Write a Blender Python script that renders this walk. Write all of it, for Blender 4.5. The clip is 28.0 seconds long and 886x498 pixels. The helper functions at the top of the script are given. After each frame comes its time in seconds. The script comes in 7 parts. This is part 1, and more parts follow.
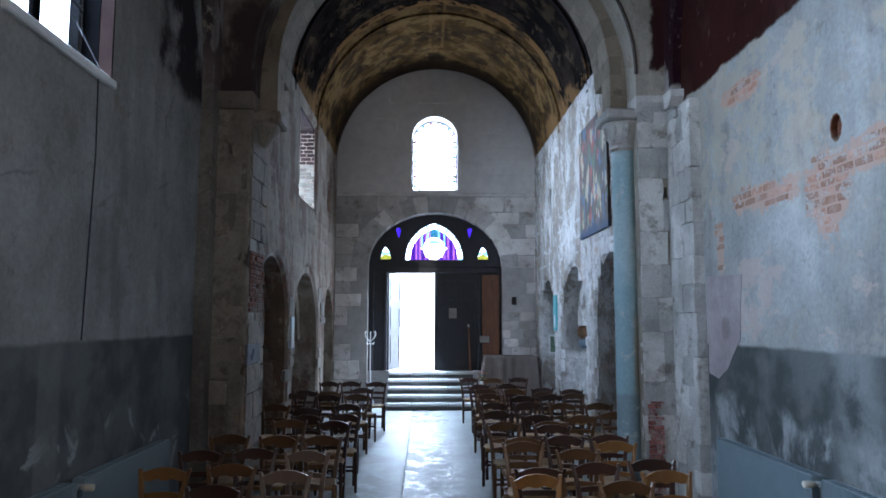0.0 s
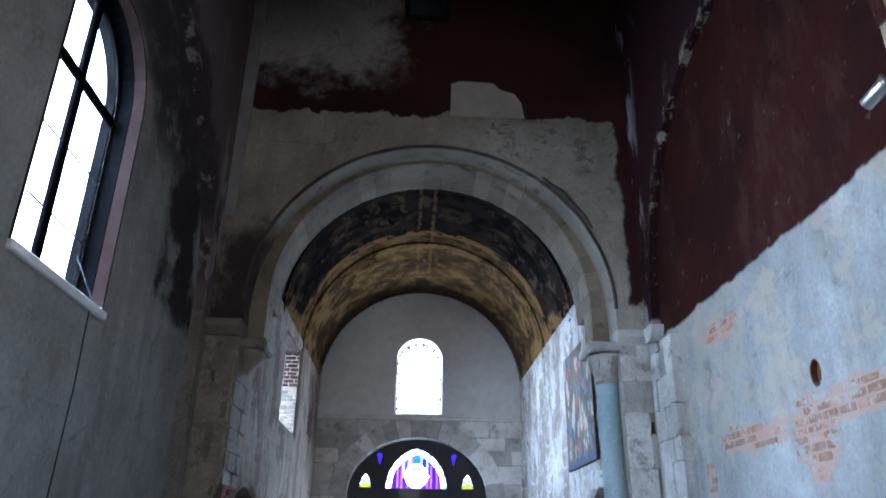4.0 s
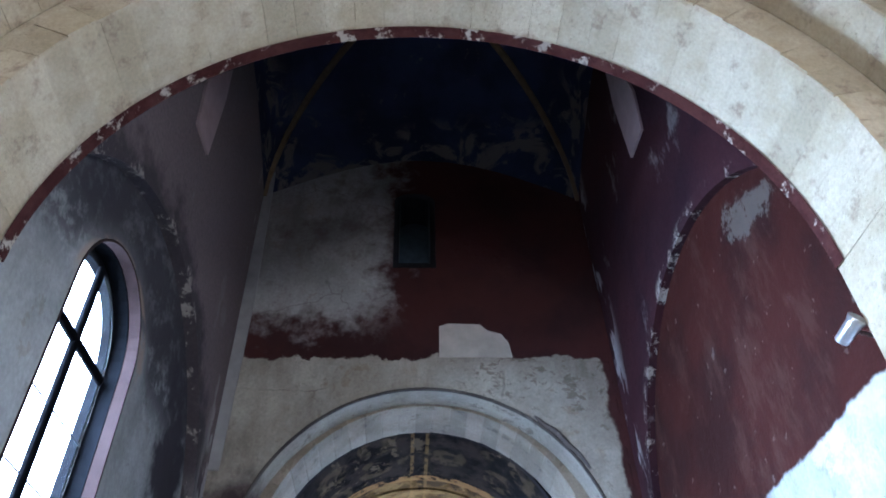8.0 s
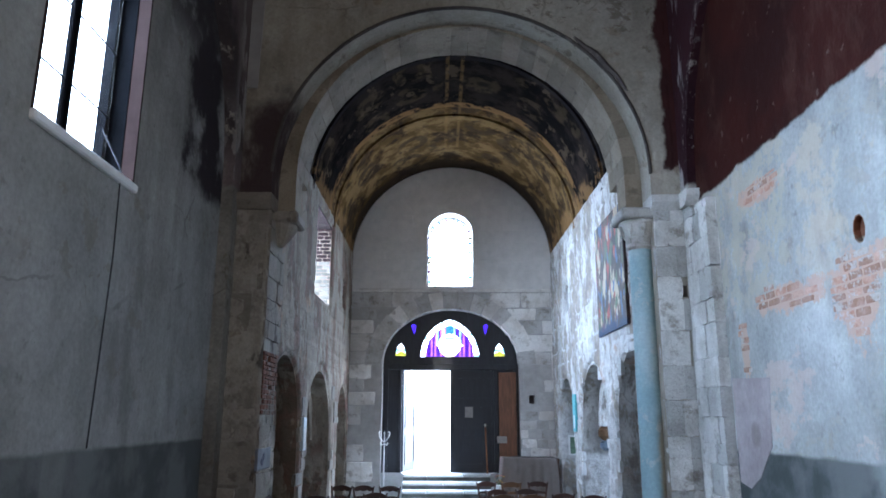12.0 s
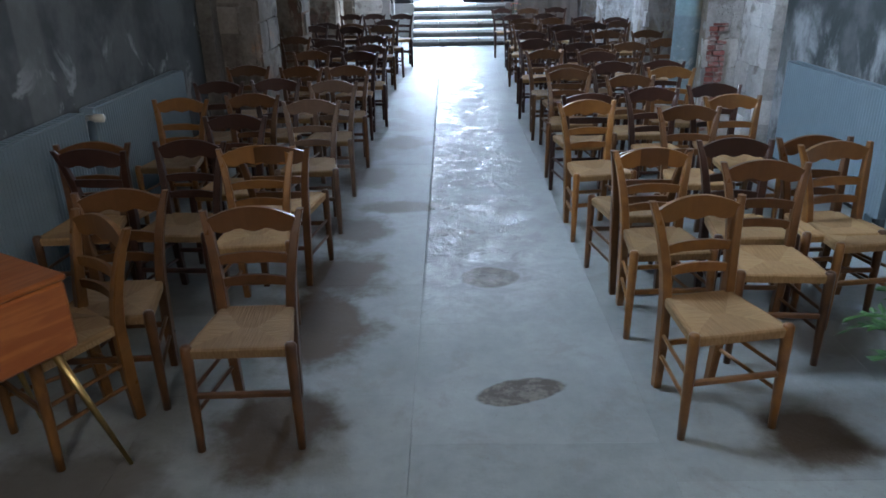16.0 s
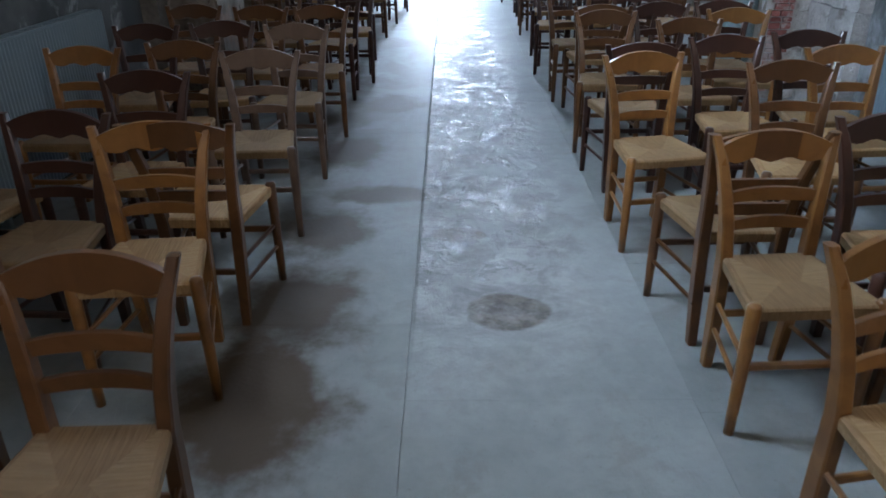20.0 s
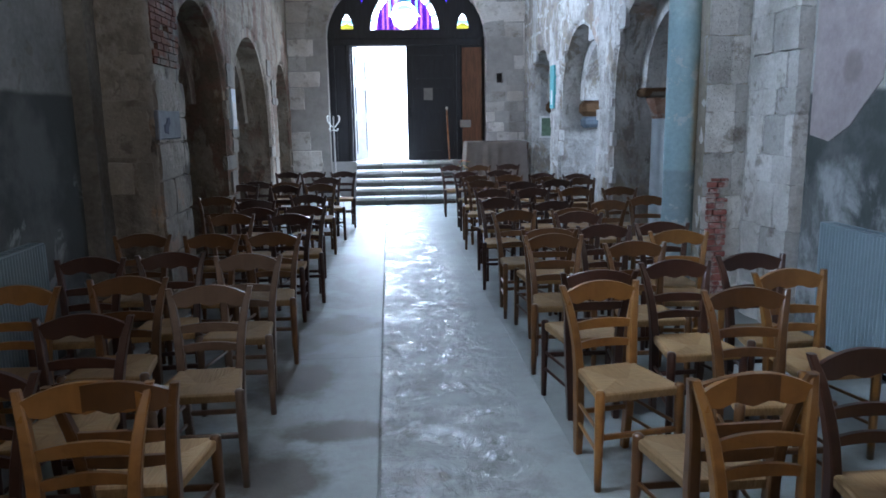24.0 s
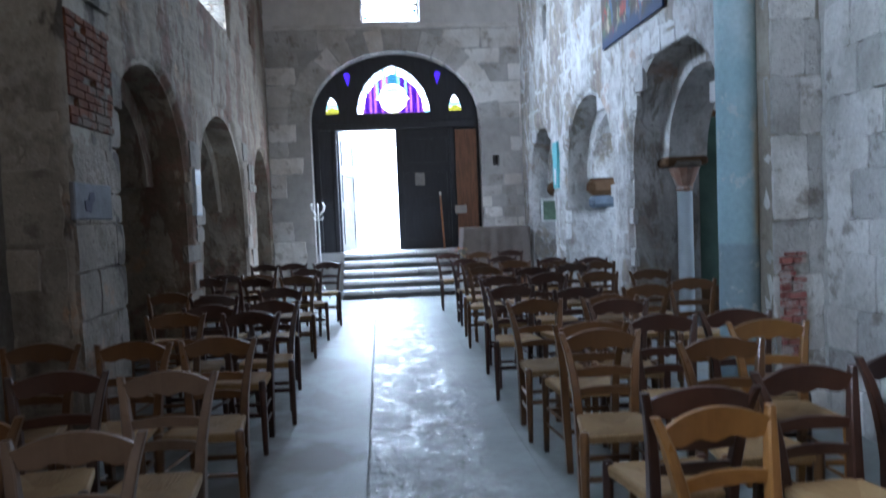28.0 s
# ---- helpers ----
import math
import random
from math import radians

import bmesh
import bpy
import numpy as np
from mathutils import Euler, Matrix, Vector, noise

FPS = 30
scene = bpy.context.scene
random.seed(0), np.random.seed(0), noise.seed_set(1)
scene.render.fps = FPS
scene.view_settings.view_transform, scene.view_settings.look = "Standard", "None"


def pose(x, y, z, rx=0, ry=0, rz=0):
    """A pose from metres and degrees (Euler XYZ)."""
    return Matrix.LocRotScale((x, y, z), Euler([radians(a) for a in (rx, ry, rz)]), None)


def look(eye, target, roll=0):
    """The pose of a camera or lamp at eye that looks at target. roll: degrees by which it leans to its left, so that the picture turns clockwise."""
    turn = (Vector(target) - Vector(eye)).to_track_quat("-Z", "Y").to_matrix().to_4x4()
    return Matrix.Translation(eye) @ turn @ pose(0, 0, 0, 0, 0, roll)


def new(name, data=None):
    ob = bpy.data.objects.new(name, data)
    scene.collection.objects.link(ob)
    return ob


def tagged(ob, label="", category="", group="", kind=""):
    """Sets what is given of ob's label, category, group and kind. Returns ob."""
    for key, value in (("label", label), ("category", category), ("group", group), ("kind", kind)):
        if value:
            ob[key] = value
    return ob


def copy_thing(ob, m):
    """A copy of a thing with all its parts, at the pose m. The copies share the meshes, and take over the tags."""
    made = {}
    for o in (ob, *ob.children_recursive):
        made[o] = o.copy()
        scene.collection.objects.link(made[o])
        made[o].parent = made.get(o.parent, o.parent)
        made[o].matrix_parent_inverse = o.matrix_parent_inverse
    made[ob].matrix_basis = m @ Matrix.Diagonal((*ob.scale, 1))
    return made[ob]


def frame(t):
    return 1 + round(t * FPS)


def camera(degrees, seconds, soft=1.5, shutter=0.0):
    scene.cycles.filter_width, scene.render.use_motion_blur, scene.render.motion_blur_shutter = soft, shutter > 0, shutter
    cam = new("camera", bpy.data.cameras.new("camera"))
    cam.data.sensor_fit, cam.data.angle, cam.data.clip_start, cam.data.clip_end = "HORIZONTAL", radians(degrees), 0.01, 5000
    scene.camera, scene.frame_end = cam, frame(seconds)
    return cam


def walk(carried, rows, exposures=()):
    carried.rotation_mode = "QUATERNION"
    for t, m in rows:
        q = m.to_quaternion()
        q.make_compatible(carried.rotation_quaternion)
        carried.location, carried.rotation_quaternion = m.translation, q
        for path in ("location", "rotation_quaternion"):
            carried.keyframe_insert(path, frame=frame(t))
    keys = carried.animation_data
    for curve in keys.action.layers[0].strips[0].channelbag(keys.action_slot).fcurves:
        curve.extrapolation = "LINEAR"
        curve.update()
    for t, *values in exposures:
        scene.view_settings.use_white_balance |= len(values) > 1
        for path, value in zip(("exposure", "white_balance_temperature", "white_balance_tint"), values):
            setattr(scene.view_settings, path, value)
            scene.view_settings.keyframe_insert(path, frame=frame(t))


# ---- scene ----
cam = camera(63.8, 28.0, soft=1.7, shutter=0.5)
PATH = [
    (0, (0.232, 0.329, 1.993), (0.285, 2.319, 2.193), 0.1),
    (0.5, (0.233, 0.319, 1.998), (0.293, 2.306, 2.211), 0.1),
    (1, (0.23, 0.309, 2.015), (0.291, 2.29, 2.283), -0.2),
    (1.5, (0.23, 0.298, 2.033), (0.288, 2.258, 2.424), 0.3),
    (2, (0.232, 0.296, 2.062), (0.298, 2.229, 2.573), 0.1),
    (2.5, (0.231, 0.284, 2.074), (0.299, 2.198, 2.651), 0.5),
    (4.5, (0.23, 0.275, 2.155), (0.319, 2.071, 3.032), 0.8),
    (5, (0.208, 0.255, 2.16), (0.307, 1.985, 3.159), 0.5),
    (5.5, (0.234, 0.221, 2.206), (0.33, 1.842, 3.373), -0.6),
    (6, (0.233, 0.202, 2.218), (0.332, 1.691, 3.549), -0.5),
    (6.5, (0.226, 0.173, 2.23), (0.333, 1.557, 3.671), -1.0),
    (7, (0.228, 0.157, 2.212), (0.336, 1.557, 3.635), -1.2),
    (7.5, (0.234, 0.173, 2.215), (0.342, 1.609, 3.603), -1.6),
    (8, (0.237, 0.19, 2.2), (0.334, 1.68, 3.53), -1.9),
    (8.5, (0.237, 0.204, 2.192), (0.324, 1.715, 3.499), -1.9),
    (9, (0.235, 0.213, 2.183), (0.313, 1.736, 3.477), -1.8),
    (9.5, (0.239, 0.224, 2.194), (0.313, 1.78, 3.448), -1.5),
    (10, (0.198, 0.29, 2.19), (0.27, 1.981, 3.255), -0.8),
    (10.5, (0.138, 0.387, 2.071), (0.202, 2.188, 2.938), -1.2),
    (11, (0.221, 0.364, 2.073), (0.243, 2.248, 2.743), -0.0),
    (11.5, (0.221, 0.386, 2.073), (0.23, 2.318, 2.593), 0.2),
    (13.5, (0.196, 0.415, 2.045), (0.234, 2.379, 2.42), 0.6),
    (14, (0.079, 0.422, 1.927), (0.149, 2.42, 2.005), 1.3),
    (14.2, (0.121, 0.433, 1.916), (0.192, 2.432, 1.872), 1.4),
    (14.5, (0.149, 0.52, 1.876), (0.237, 2.511, 1.705), 0.7),
    (15, (0.215, 0.644, 1.824), (0.264, 2.593, 1.377), 1.6),
    (15.5, (0.159, 0.826, 1.787), (0.096, 2.727, 1.167), 0.7),
    (16, (0.147, 0.965, 1.761), (0.125, 2.814, 0.999), -1.0),
    (16.5, (0.197, 0.979, 1.774), (0.202, 2.847, 1.06), -0.4),
    (17, (0.187, 0.977, 1.754), (0.197, 2.855, 1.066), 0.1),
    (17.5, (0.158, 1.043, 1.748), (0.168, 2.91, 1.03), -1.5),
    (18, (0.189, 1.257, 1.716), (0.229, 3.107, 0.956), 0.8),
    (18.5, (0.225, 1.513, 1.706), (0.281, 3.344, 0.904), 1.3),
    (19, (0.157, 1.844, 1.665), (0.23, 3.661, 0.831), -0.5),
    (19.5, (0.148, 2.073, 1.561), (0.22, 3.87, 0.685), 0.6),
    (20, (0.137, 2.295, 1.514), (0.118, 4.09, 0.632), -0.7),
    (20.5, (0.117, 2.408, 1.548), (0.18, 4.218, 0.699), 0.5),
    (21, (0.125, 2.423, 1.582), (0.103, 4.283, 0.847), 0.6),
    (21.5, (0.126, 2.417, 1.592), (0.116, 4.299, 0.915), 0.4),
    (22, (0.131, 2.417, 1.617), (0.163, 4.328, 1.03), 0.6),
    (22.5, (0.132, 2.435, 1.662), (0.207, 4.384, 1.219), 0.7),
    (24.5, (0.067, 2.555, 1.574), (0.226, 4.517, 1.218), -1.0),
    (25, (0.159, 2.731, 1.489), (0.347, 4.689, 1.128), -0.5),
    (25.5, (0.107, 2.945, 1.446), (0.341, 4.9, 1.099), -0.8),
    (26, (0.053, 3.144, 1.421), (0.318, 5.101, 1.104), -1.1),
    (26.5, (0.09, 3.408, 1.289), (0.219, 5.386, 1.027), -0.2),
    (27, (0.067, 3.705, 1.322), (0.32, 5.672, 1.066), -0.9),
    (27.5, (0.072, 3.791, 1.353), (0.288, 5.765, 1.11), -2.5),
    (28, (0.114, 3.777, 1.451), (0.287, 5.767, 1.354), -2.3),
]
EXPOSURES = [(0.0, 1.42, 5620, 16), (2.0, 1.38, 5620, 16), (4.0, 1.84, 5450, 16), (6.0, 2.68, 5100, 16), (7.5, 3.4, 5000, 16), (9.5, 3.4, 5000, 16), (10.5, 3.0, 5020, 16), (11.5, 2.25, 5560, 16), (13.0, 1.8, 5550, 16), (14.0, 1.48, 5650, 16), (16.0, 2.04, 5800, 16), (20.0, 1.99, 5800, 16), (23.0, 1.87, 5800, 16), (25.5, 1.75, 5750, 16), (28.0, 1.78, 5700, 16)]
walk(cam, [(t, look(eye, target, roll)) for t, eye, target, roll in PATH], EXPOSURES)

# ---- daylight ----
world = bpy.data.worlds.new("overcast_sky")
scene.world = world
world.use_nodes = True
sky = world.node_tree.nodes.new("ShaderNodeTexSky")
sky.sky_type = "NISHITA"
sky.sun_disc = False
sky.sun_elevation = radians(42)
sky.sun_rotation = radians(215)
background = world.node_tree.nodes["Background"]
background.inputs["Strength"].default_value = 0.15
world.node_tree.links.new(sky.outputs["Color"], background.inputs["Color"])

sun_data = bpy.data.lights.new("sun", "SUN")
sun_data.energy, sun_data.angle, sun_data.color = 1.0, radians(15), (1.0, 0.96, 0.9)
new("sun", sun_data).matrix_world = look((-20, -28, 30), (0.5, 6, 0))


def window_light(name, at, toward, width, height, watts, colour=(0.86, 0.94, 1.0), spread=180):
    """The light of the sky in a window's opening."""
    data = bpy.data.lights.new(name, "AREA")
    data.shape, data.size, data.size_y, data.energy, data.color = "RECTANGLE", width, height, watts, colour
    data.spread = radians(spread)
    ob = new(name, data)
    ob.matrix_world = look(at, toward)
    return ob


SKY, WARM = (0.72, 0.88, 1.0), (1.0, 0.91, 0.76)
window_light("skylight_crossing_window", (-3.35, 5.04, 5.4), (0.5, 5.04, 2.75), 1.6, 2.4, 130, SKY, 135)
window_light("skylight_nave_window", (-3.5, 13.35, 5.4), (0.5, 13.35, 3.2), 2.8, 2.6, 430, SKY)
window_light("skylight_facade_window", (0.485, 18.6, 6.1), (0.485, 10, 4.6), 1.5, 2.2, 110, SKY)
window_light("skylight_fanlight", (0.47, 18.75, 4.1), (0.47, 10, 2.4), 3.2, 1.2, 9, SKY)
window_light("skylight_doorway", (-0.09, 19.2, 2.9), (-0.09, 15.5, 0.5), 2.2, 3.2, 145, SKY, 150)
window_light("skylight_doorway_high", (-0.09, 18.55, 2.8), (-0.05, 16.4, 0.0), 1.05, 0.7, 48, SKY, 85)
window_light("skylight_choir_south", (-2.78, 0.5, 4.7), (0.5, 0.9, 5.0), 1.25, 1.9, 6, WARM)
# Added fill from an unseen choir window, for the chairs at left front.
window_light("skylight_choir_north", (3.68, 0.5, 4.7), (-1.6, 4.0, 0.4), 1.25, 1.9, 20, WARM)
window_light("skylight_apse", (0.45, -5.05, 4.5), (0.3, 4.0, 2.6), 1.2, 2.2, 40, WARM)
window_light("skylight_tower_slit", (0.33, 9.1, 9.95), (0.33, 5.0, 9.95), 0.5, 1.3, 0.03, SKY)
# Unseen aisle window, added to lighten the insides of the side arches.
window_light("skylight_aisle", (5.75, 12.5, 2.4), (3.0, 12.5, 1.4), 1.7, 1.3, 45, SKY)


# ---- materials ----
class Shader:
    """A node material built step by step. Values are sockets or plain numbers."""

    def __init__(self, name):
        self.mat = bpy.data.materials.new(name)
        self.mat.use_nodes = True
        self.tree = self.mat.node_tree
        self.bsdf = self.tree.nodes["Principled BSDF"]
        self.where = self.tree.nodes.new("ShaderNodeNewGeometry").outputs["Position"]
        sep = self.tree.nodes.new("ShaderNodeSeparateXYZ")
        self.link(self.where, sep.inputs[0])
        self.x, self.y, self.z = sep.outputs

    def link(self, a, socket):
        if isinstance(a, bpy.types.NodeSocket):
            self.tree.links.new(a, socket)
        else:
            socket.default_value = (*a, 1.0) if isinstance(a, tuple) and len(a) == 3 and socket.type == "RGBA" else a

    def math(self, op, a, b=0.0, c=0.0):
        n = self.tree.nodes.new("ShaderNodeMath")
        n.operation = op
        for v, s in zip((a, b, c), n.inputs):
            self.link(v, s)
        return n.outputs[0]

    def local(self):
        return self.tree.nodes.new("ShaderNodeTexCoord").outputs["Object"]

    def random(self):
        return self.tree.nodes.new("ShaderNodeObjectInfo").outputs["Random"]

    def stretch(self, vec, sx, sy, sz):
        n = self.tree.nodes.new("ShaderNodeMapping")
        self.link(vec, n.inputs["Vector"])
        n.inputs["Scale"].default_value = (sx, sy, sz)
        return n.outputs[0]

    def noise(self, scale, detail=4.0, rough=0.55, vec=None, twist=0.0):
        n = self.tree.nodes.new("ShaderNodeTexNoise")
        self.link(vec or self.where, n.inputs["Vector"])
        n.inputs["Scale"].default_value, n.inputs["Detail"].default_value = scale, detail
        n.inputs["Roughness"].default_value, n.inputs["Distortion"].default_value = rough, twist
        return n.outputs["Fac"]

    def tinted_noise(self, scale, vec):
        n = self.tree.nodes.new("ShaderNodeTexNoise")
        self.link(vec, n.inputs["Vector"])
        n.inputs["Scale"].default_value, n.inputs["Detail"].default_value = scale, 3.0
        return n.outputs["Color"]

    def cells(self, scale, vec=None, feature="F1"):
        n = self.tree.nodes.new("ShaderNodeTexVoronoi")
        n.feature = feature
        self.link(vec or self.where, n.inputs["Vector"])
        n.inputs["Scale"].default_value = scale
        return n.outputs["Distance"]

    def step(self, v, low, high):
        n = self.tree.nodes.new("ShaderNodeMapRange")
        n.interpolation_type = "SMOOTHSTEP"
        self.link(v, n.inputs["Value"])
        n.inputs["From Min"].default_value, n.inputs["From Max"].default_value = low, high
        return n.outputs["Result"]

    def mix(self, fac, a, b):
        n = self.tree.nodes.new("ShaderNodeMix")
        n.data_type = "RGBA"
        self.link(fac, n.inputs[0])
        self.link(a, n.inputs[6])
        self.link(b, n.inputs[7])
        return n.outputs[2]

    def shade(self, colour, low, high, fac):
        """A colour made lighter and darker by a factor between two limits."""
        n = self.tree.nodes.new("ShaderNodeHueSaturation")
        self.link(colour, n.inputs["Color"])
        r = self.tree.nodes.new("ShaderNodeMapRange")
        self.link(fac, r.inputs["Value"])
        r.inputs["From Min"].default_value, r.inputs["From Max"].default_value = 0.25, 0.75
        r.inputs["To Min"].default_value, r.inputs["To Max"].default_value = low, high
        self.tree.links.new(r.outputs["Result"], n.inputs["Value"])
        return n.outputs["Color"]

    def bump(self, height, strength=0.4, distance=0.01):
        n = self.tree.nodes.new("ShaderNodeBump")
        n.inputs["Strength"].default_value, n.inputs["Distance"].default_value = strength, distance
        self.link(height, n.inputs["Height"])
        self.tree.links.new(n.outputs[0], self.bsdf.inputs["Normal"])

    def done(self, colour, rough=0.85, metal=0.0, **more):
        self.link(colour, self.bsdf.inputs["Base Color"])
        self.link(rough, self.bsdf.inputs["Roughness"])
        self.link(metal, self.bsdf.inputs["Metallic"])
        for key, value in more.items():
            self.link(value, self.bsdf.inputs[key.replace("_", " ")])
        return self.mat


def below(s, axis, limit, wobble, soft=0.02):
    """1 where axis is under a limit, with a ragged border."""
    edge = s.math("MULTIPLY_ADD", s.math("SUBTRACT", s.noise(2.2, 6, 0.65), 0.5), wobble, axis)
    return s.math("SUBTRACT", 1.0, s.step(edge, limit - soft, limit + soft))


def both(s, *values):
    out = values[0]
    for v in values[1:]:
        out = s.math("MULTIPLY", out, v)
    return out


def over(s, axis, limit, wobble, soft=0.02):
    return s.math("SUBTRACT", 1.0, below(s, axis, limit, wobble, soft))


def weathered(s, base, pale, dirt):
    """Old limewash: cloudy tone, pale repairs, run-down dirt and small chips."""
    c = s.mix(s.step(s.noise(0.9, 5, 0.6), 0.4, 0.65), base, pale)
    streaks = s.noise(1.6, 5, 0.6, s.stretch(s.where, 1.0, 1.0, 0.22))
    c = s.mix(s.math("MULTIPLY", s.step(streaks, 0.5, 0.72), 0.55), c, dirt)
    c = s.mix(s.math("MULTIPLY", s.step(s.noise(5.5, 6, 0.7), 0.58, 0.7), 0.5), c, dirt)
    lost = both(s, s.step(s.noise(3.1, 9, 0.66, None, 0.35), 0.585, 0.60), s.step(s.noise(0.7, 3), 0.44, 0.56))
    c = s.mix(s.math("MULTIPLY", lost, 0.6), c, tuple(0.5 * (a + b) * f for a, b, f in zip(base, dirt, (1.08, 1.0, 0.9))))
    bent = s.mix(0.25, s.where, s.noise(1.7, 4, 0.6))
    crack = s.math("SUBTRACT", 1.0, s.step(s.cells(0.9, bent, "DISTANCE_TO_EDGE"), 0.003, 0.009))
    crack = both(s, crack, s.step(s.noise(0.9, 3), 0.54, 0.6))
    c = s.shade(c, 0.68, 1.18, s.noise(0.55, 5, 0.6))
    c = s.shade(c, 0.8, 1.15, s.noise(2.6, 7, 0.68, s.stretch(s.where, 1, 1, 0.45)))
    c = s.mix(s.math("MULTIPLY", crack, 0.35), c, tuple(v * 0.5 for v in dirt))
    specks = s.step(s.noise(24, 5, 0.7), 0.66, 0.7)
    c = s.mix(s.math("MULTIPLY", specks, 0.45), c, tuple(v * 0.7 for v in dirt))
    return s.shade(c, 0.85, 1.12, s.noise(28, 3))


def plaster_relief(s, depth=0.012):
    coarse = s.noise(2.4, 6, 0.6)
    fine = s.noise(38, 4, 0.6)
    s.bump(s.math("MULTIPLY_ADD", fine, 0.18, coarse), 0.5, depth * 3)


def south_wall_material():
    """The window wall: limewash greyed for its weak light, soot in the corner, dark round the window head and above,
    cement dado.
    """
    s = Shader("shaded_grey_limewash")
    c = weathered(s, (0.27, 0.27, 0.265), (0.35, 0.35, 0.35), (0.15, 0.145, 0.14))
    cement = s.mix(s.step(s.noise(1.3, 5, 0.6), 0.42, 0.6), (0.075, 0.08, 0.08), (0.13, 0.135, 0.135))
    salts = both(s, below(s, s.z, 1.2, 0.7, 0.12), s.step(s.noise(2.6, 7, 0.62, None, 0.6), 0.56, 0.63))
    cement = s.mix(s.math("MULTIPLY", salts, 0.6), cement, (0.4, 0.41, 0.41))
    post = both(s, s.step(s.y, 4.93, 4.96), s.math("SUBTRACT", 1.0, s.step(s.y, 5.2, 5.26)))
    cement = s.mix(s.math("MULTIPLY", post, 0.25), cement, (0.26, 0.26, 0.25))
    c = s.mix(below(s, s.z, 1.84, 0.05), c, cement)
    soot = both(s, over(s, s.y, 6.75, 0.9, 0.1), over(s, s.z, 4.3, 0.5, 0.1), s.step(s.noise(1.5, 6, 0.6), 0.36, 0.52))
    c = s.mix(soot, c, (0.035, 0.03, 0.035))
    # Darker above 6 m and round the window head.
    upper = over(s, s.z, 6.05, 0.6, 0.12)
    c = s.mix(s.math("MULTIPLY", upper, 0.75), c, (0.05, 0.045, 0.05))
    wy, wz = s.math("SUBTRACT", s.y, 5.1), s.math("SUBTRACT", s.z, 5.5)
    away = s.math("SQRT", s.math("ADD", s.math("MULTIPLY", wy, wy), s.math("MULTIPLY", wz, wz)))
    dark_round = both(s, s.step(away, 0.8, 1.1), s.step(s.z, 5.3, 5.9), s.step(s.noise(3.2, 9, 0.72), 0.36, 0.52))
    c = s.mix(s.math("MULTIPLY", dark_round, 0.85), c, (0.04, 0.035, 0.041))
    chalk = both(s, s.step(away, 0.72, 0.76), s.math("SUBTRACT", 1.0, s.step(away, 0.84, 0.92)), s.step(s.z, 5.55, 5.8), s.step(s.noise(3.0, 8, 0.68), 0.40, 0.5))
    c = s.mix(s.math("MULTIPLY", chalk, 0.75), c, (0.30, 0.22, 0.17))
    plaster_relief(s)
    return s.done(c, 0.88, 0.0, Specular_IOR_Level=0.1)


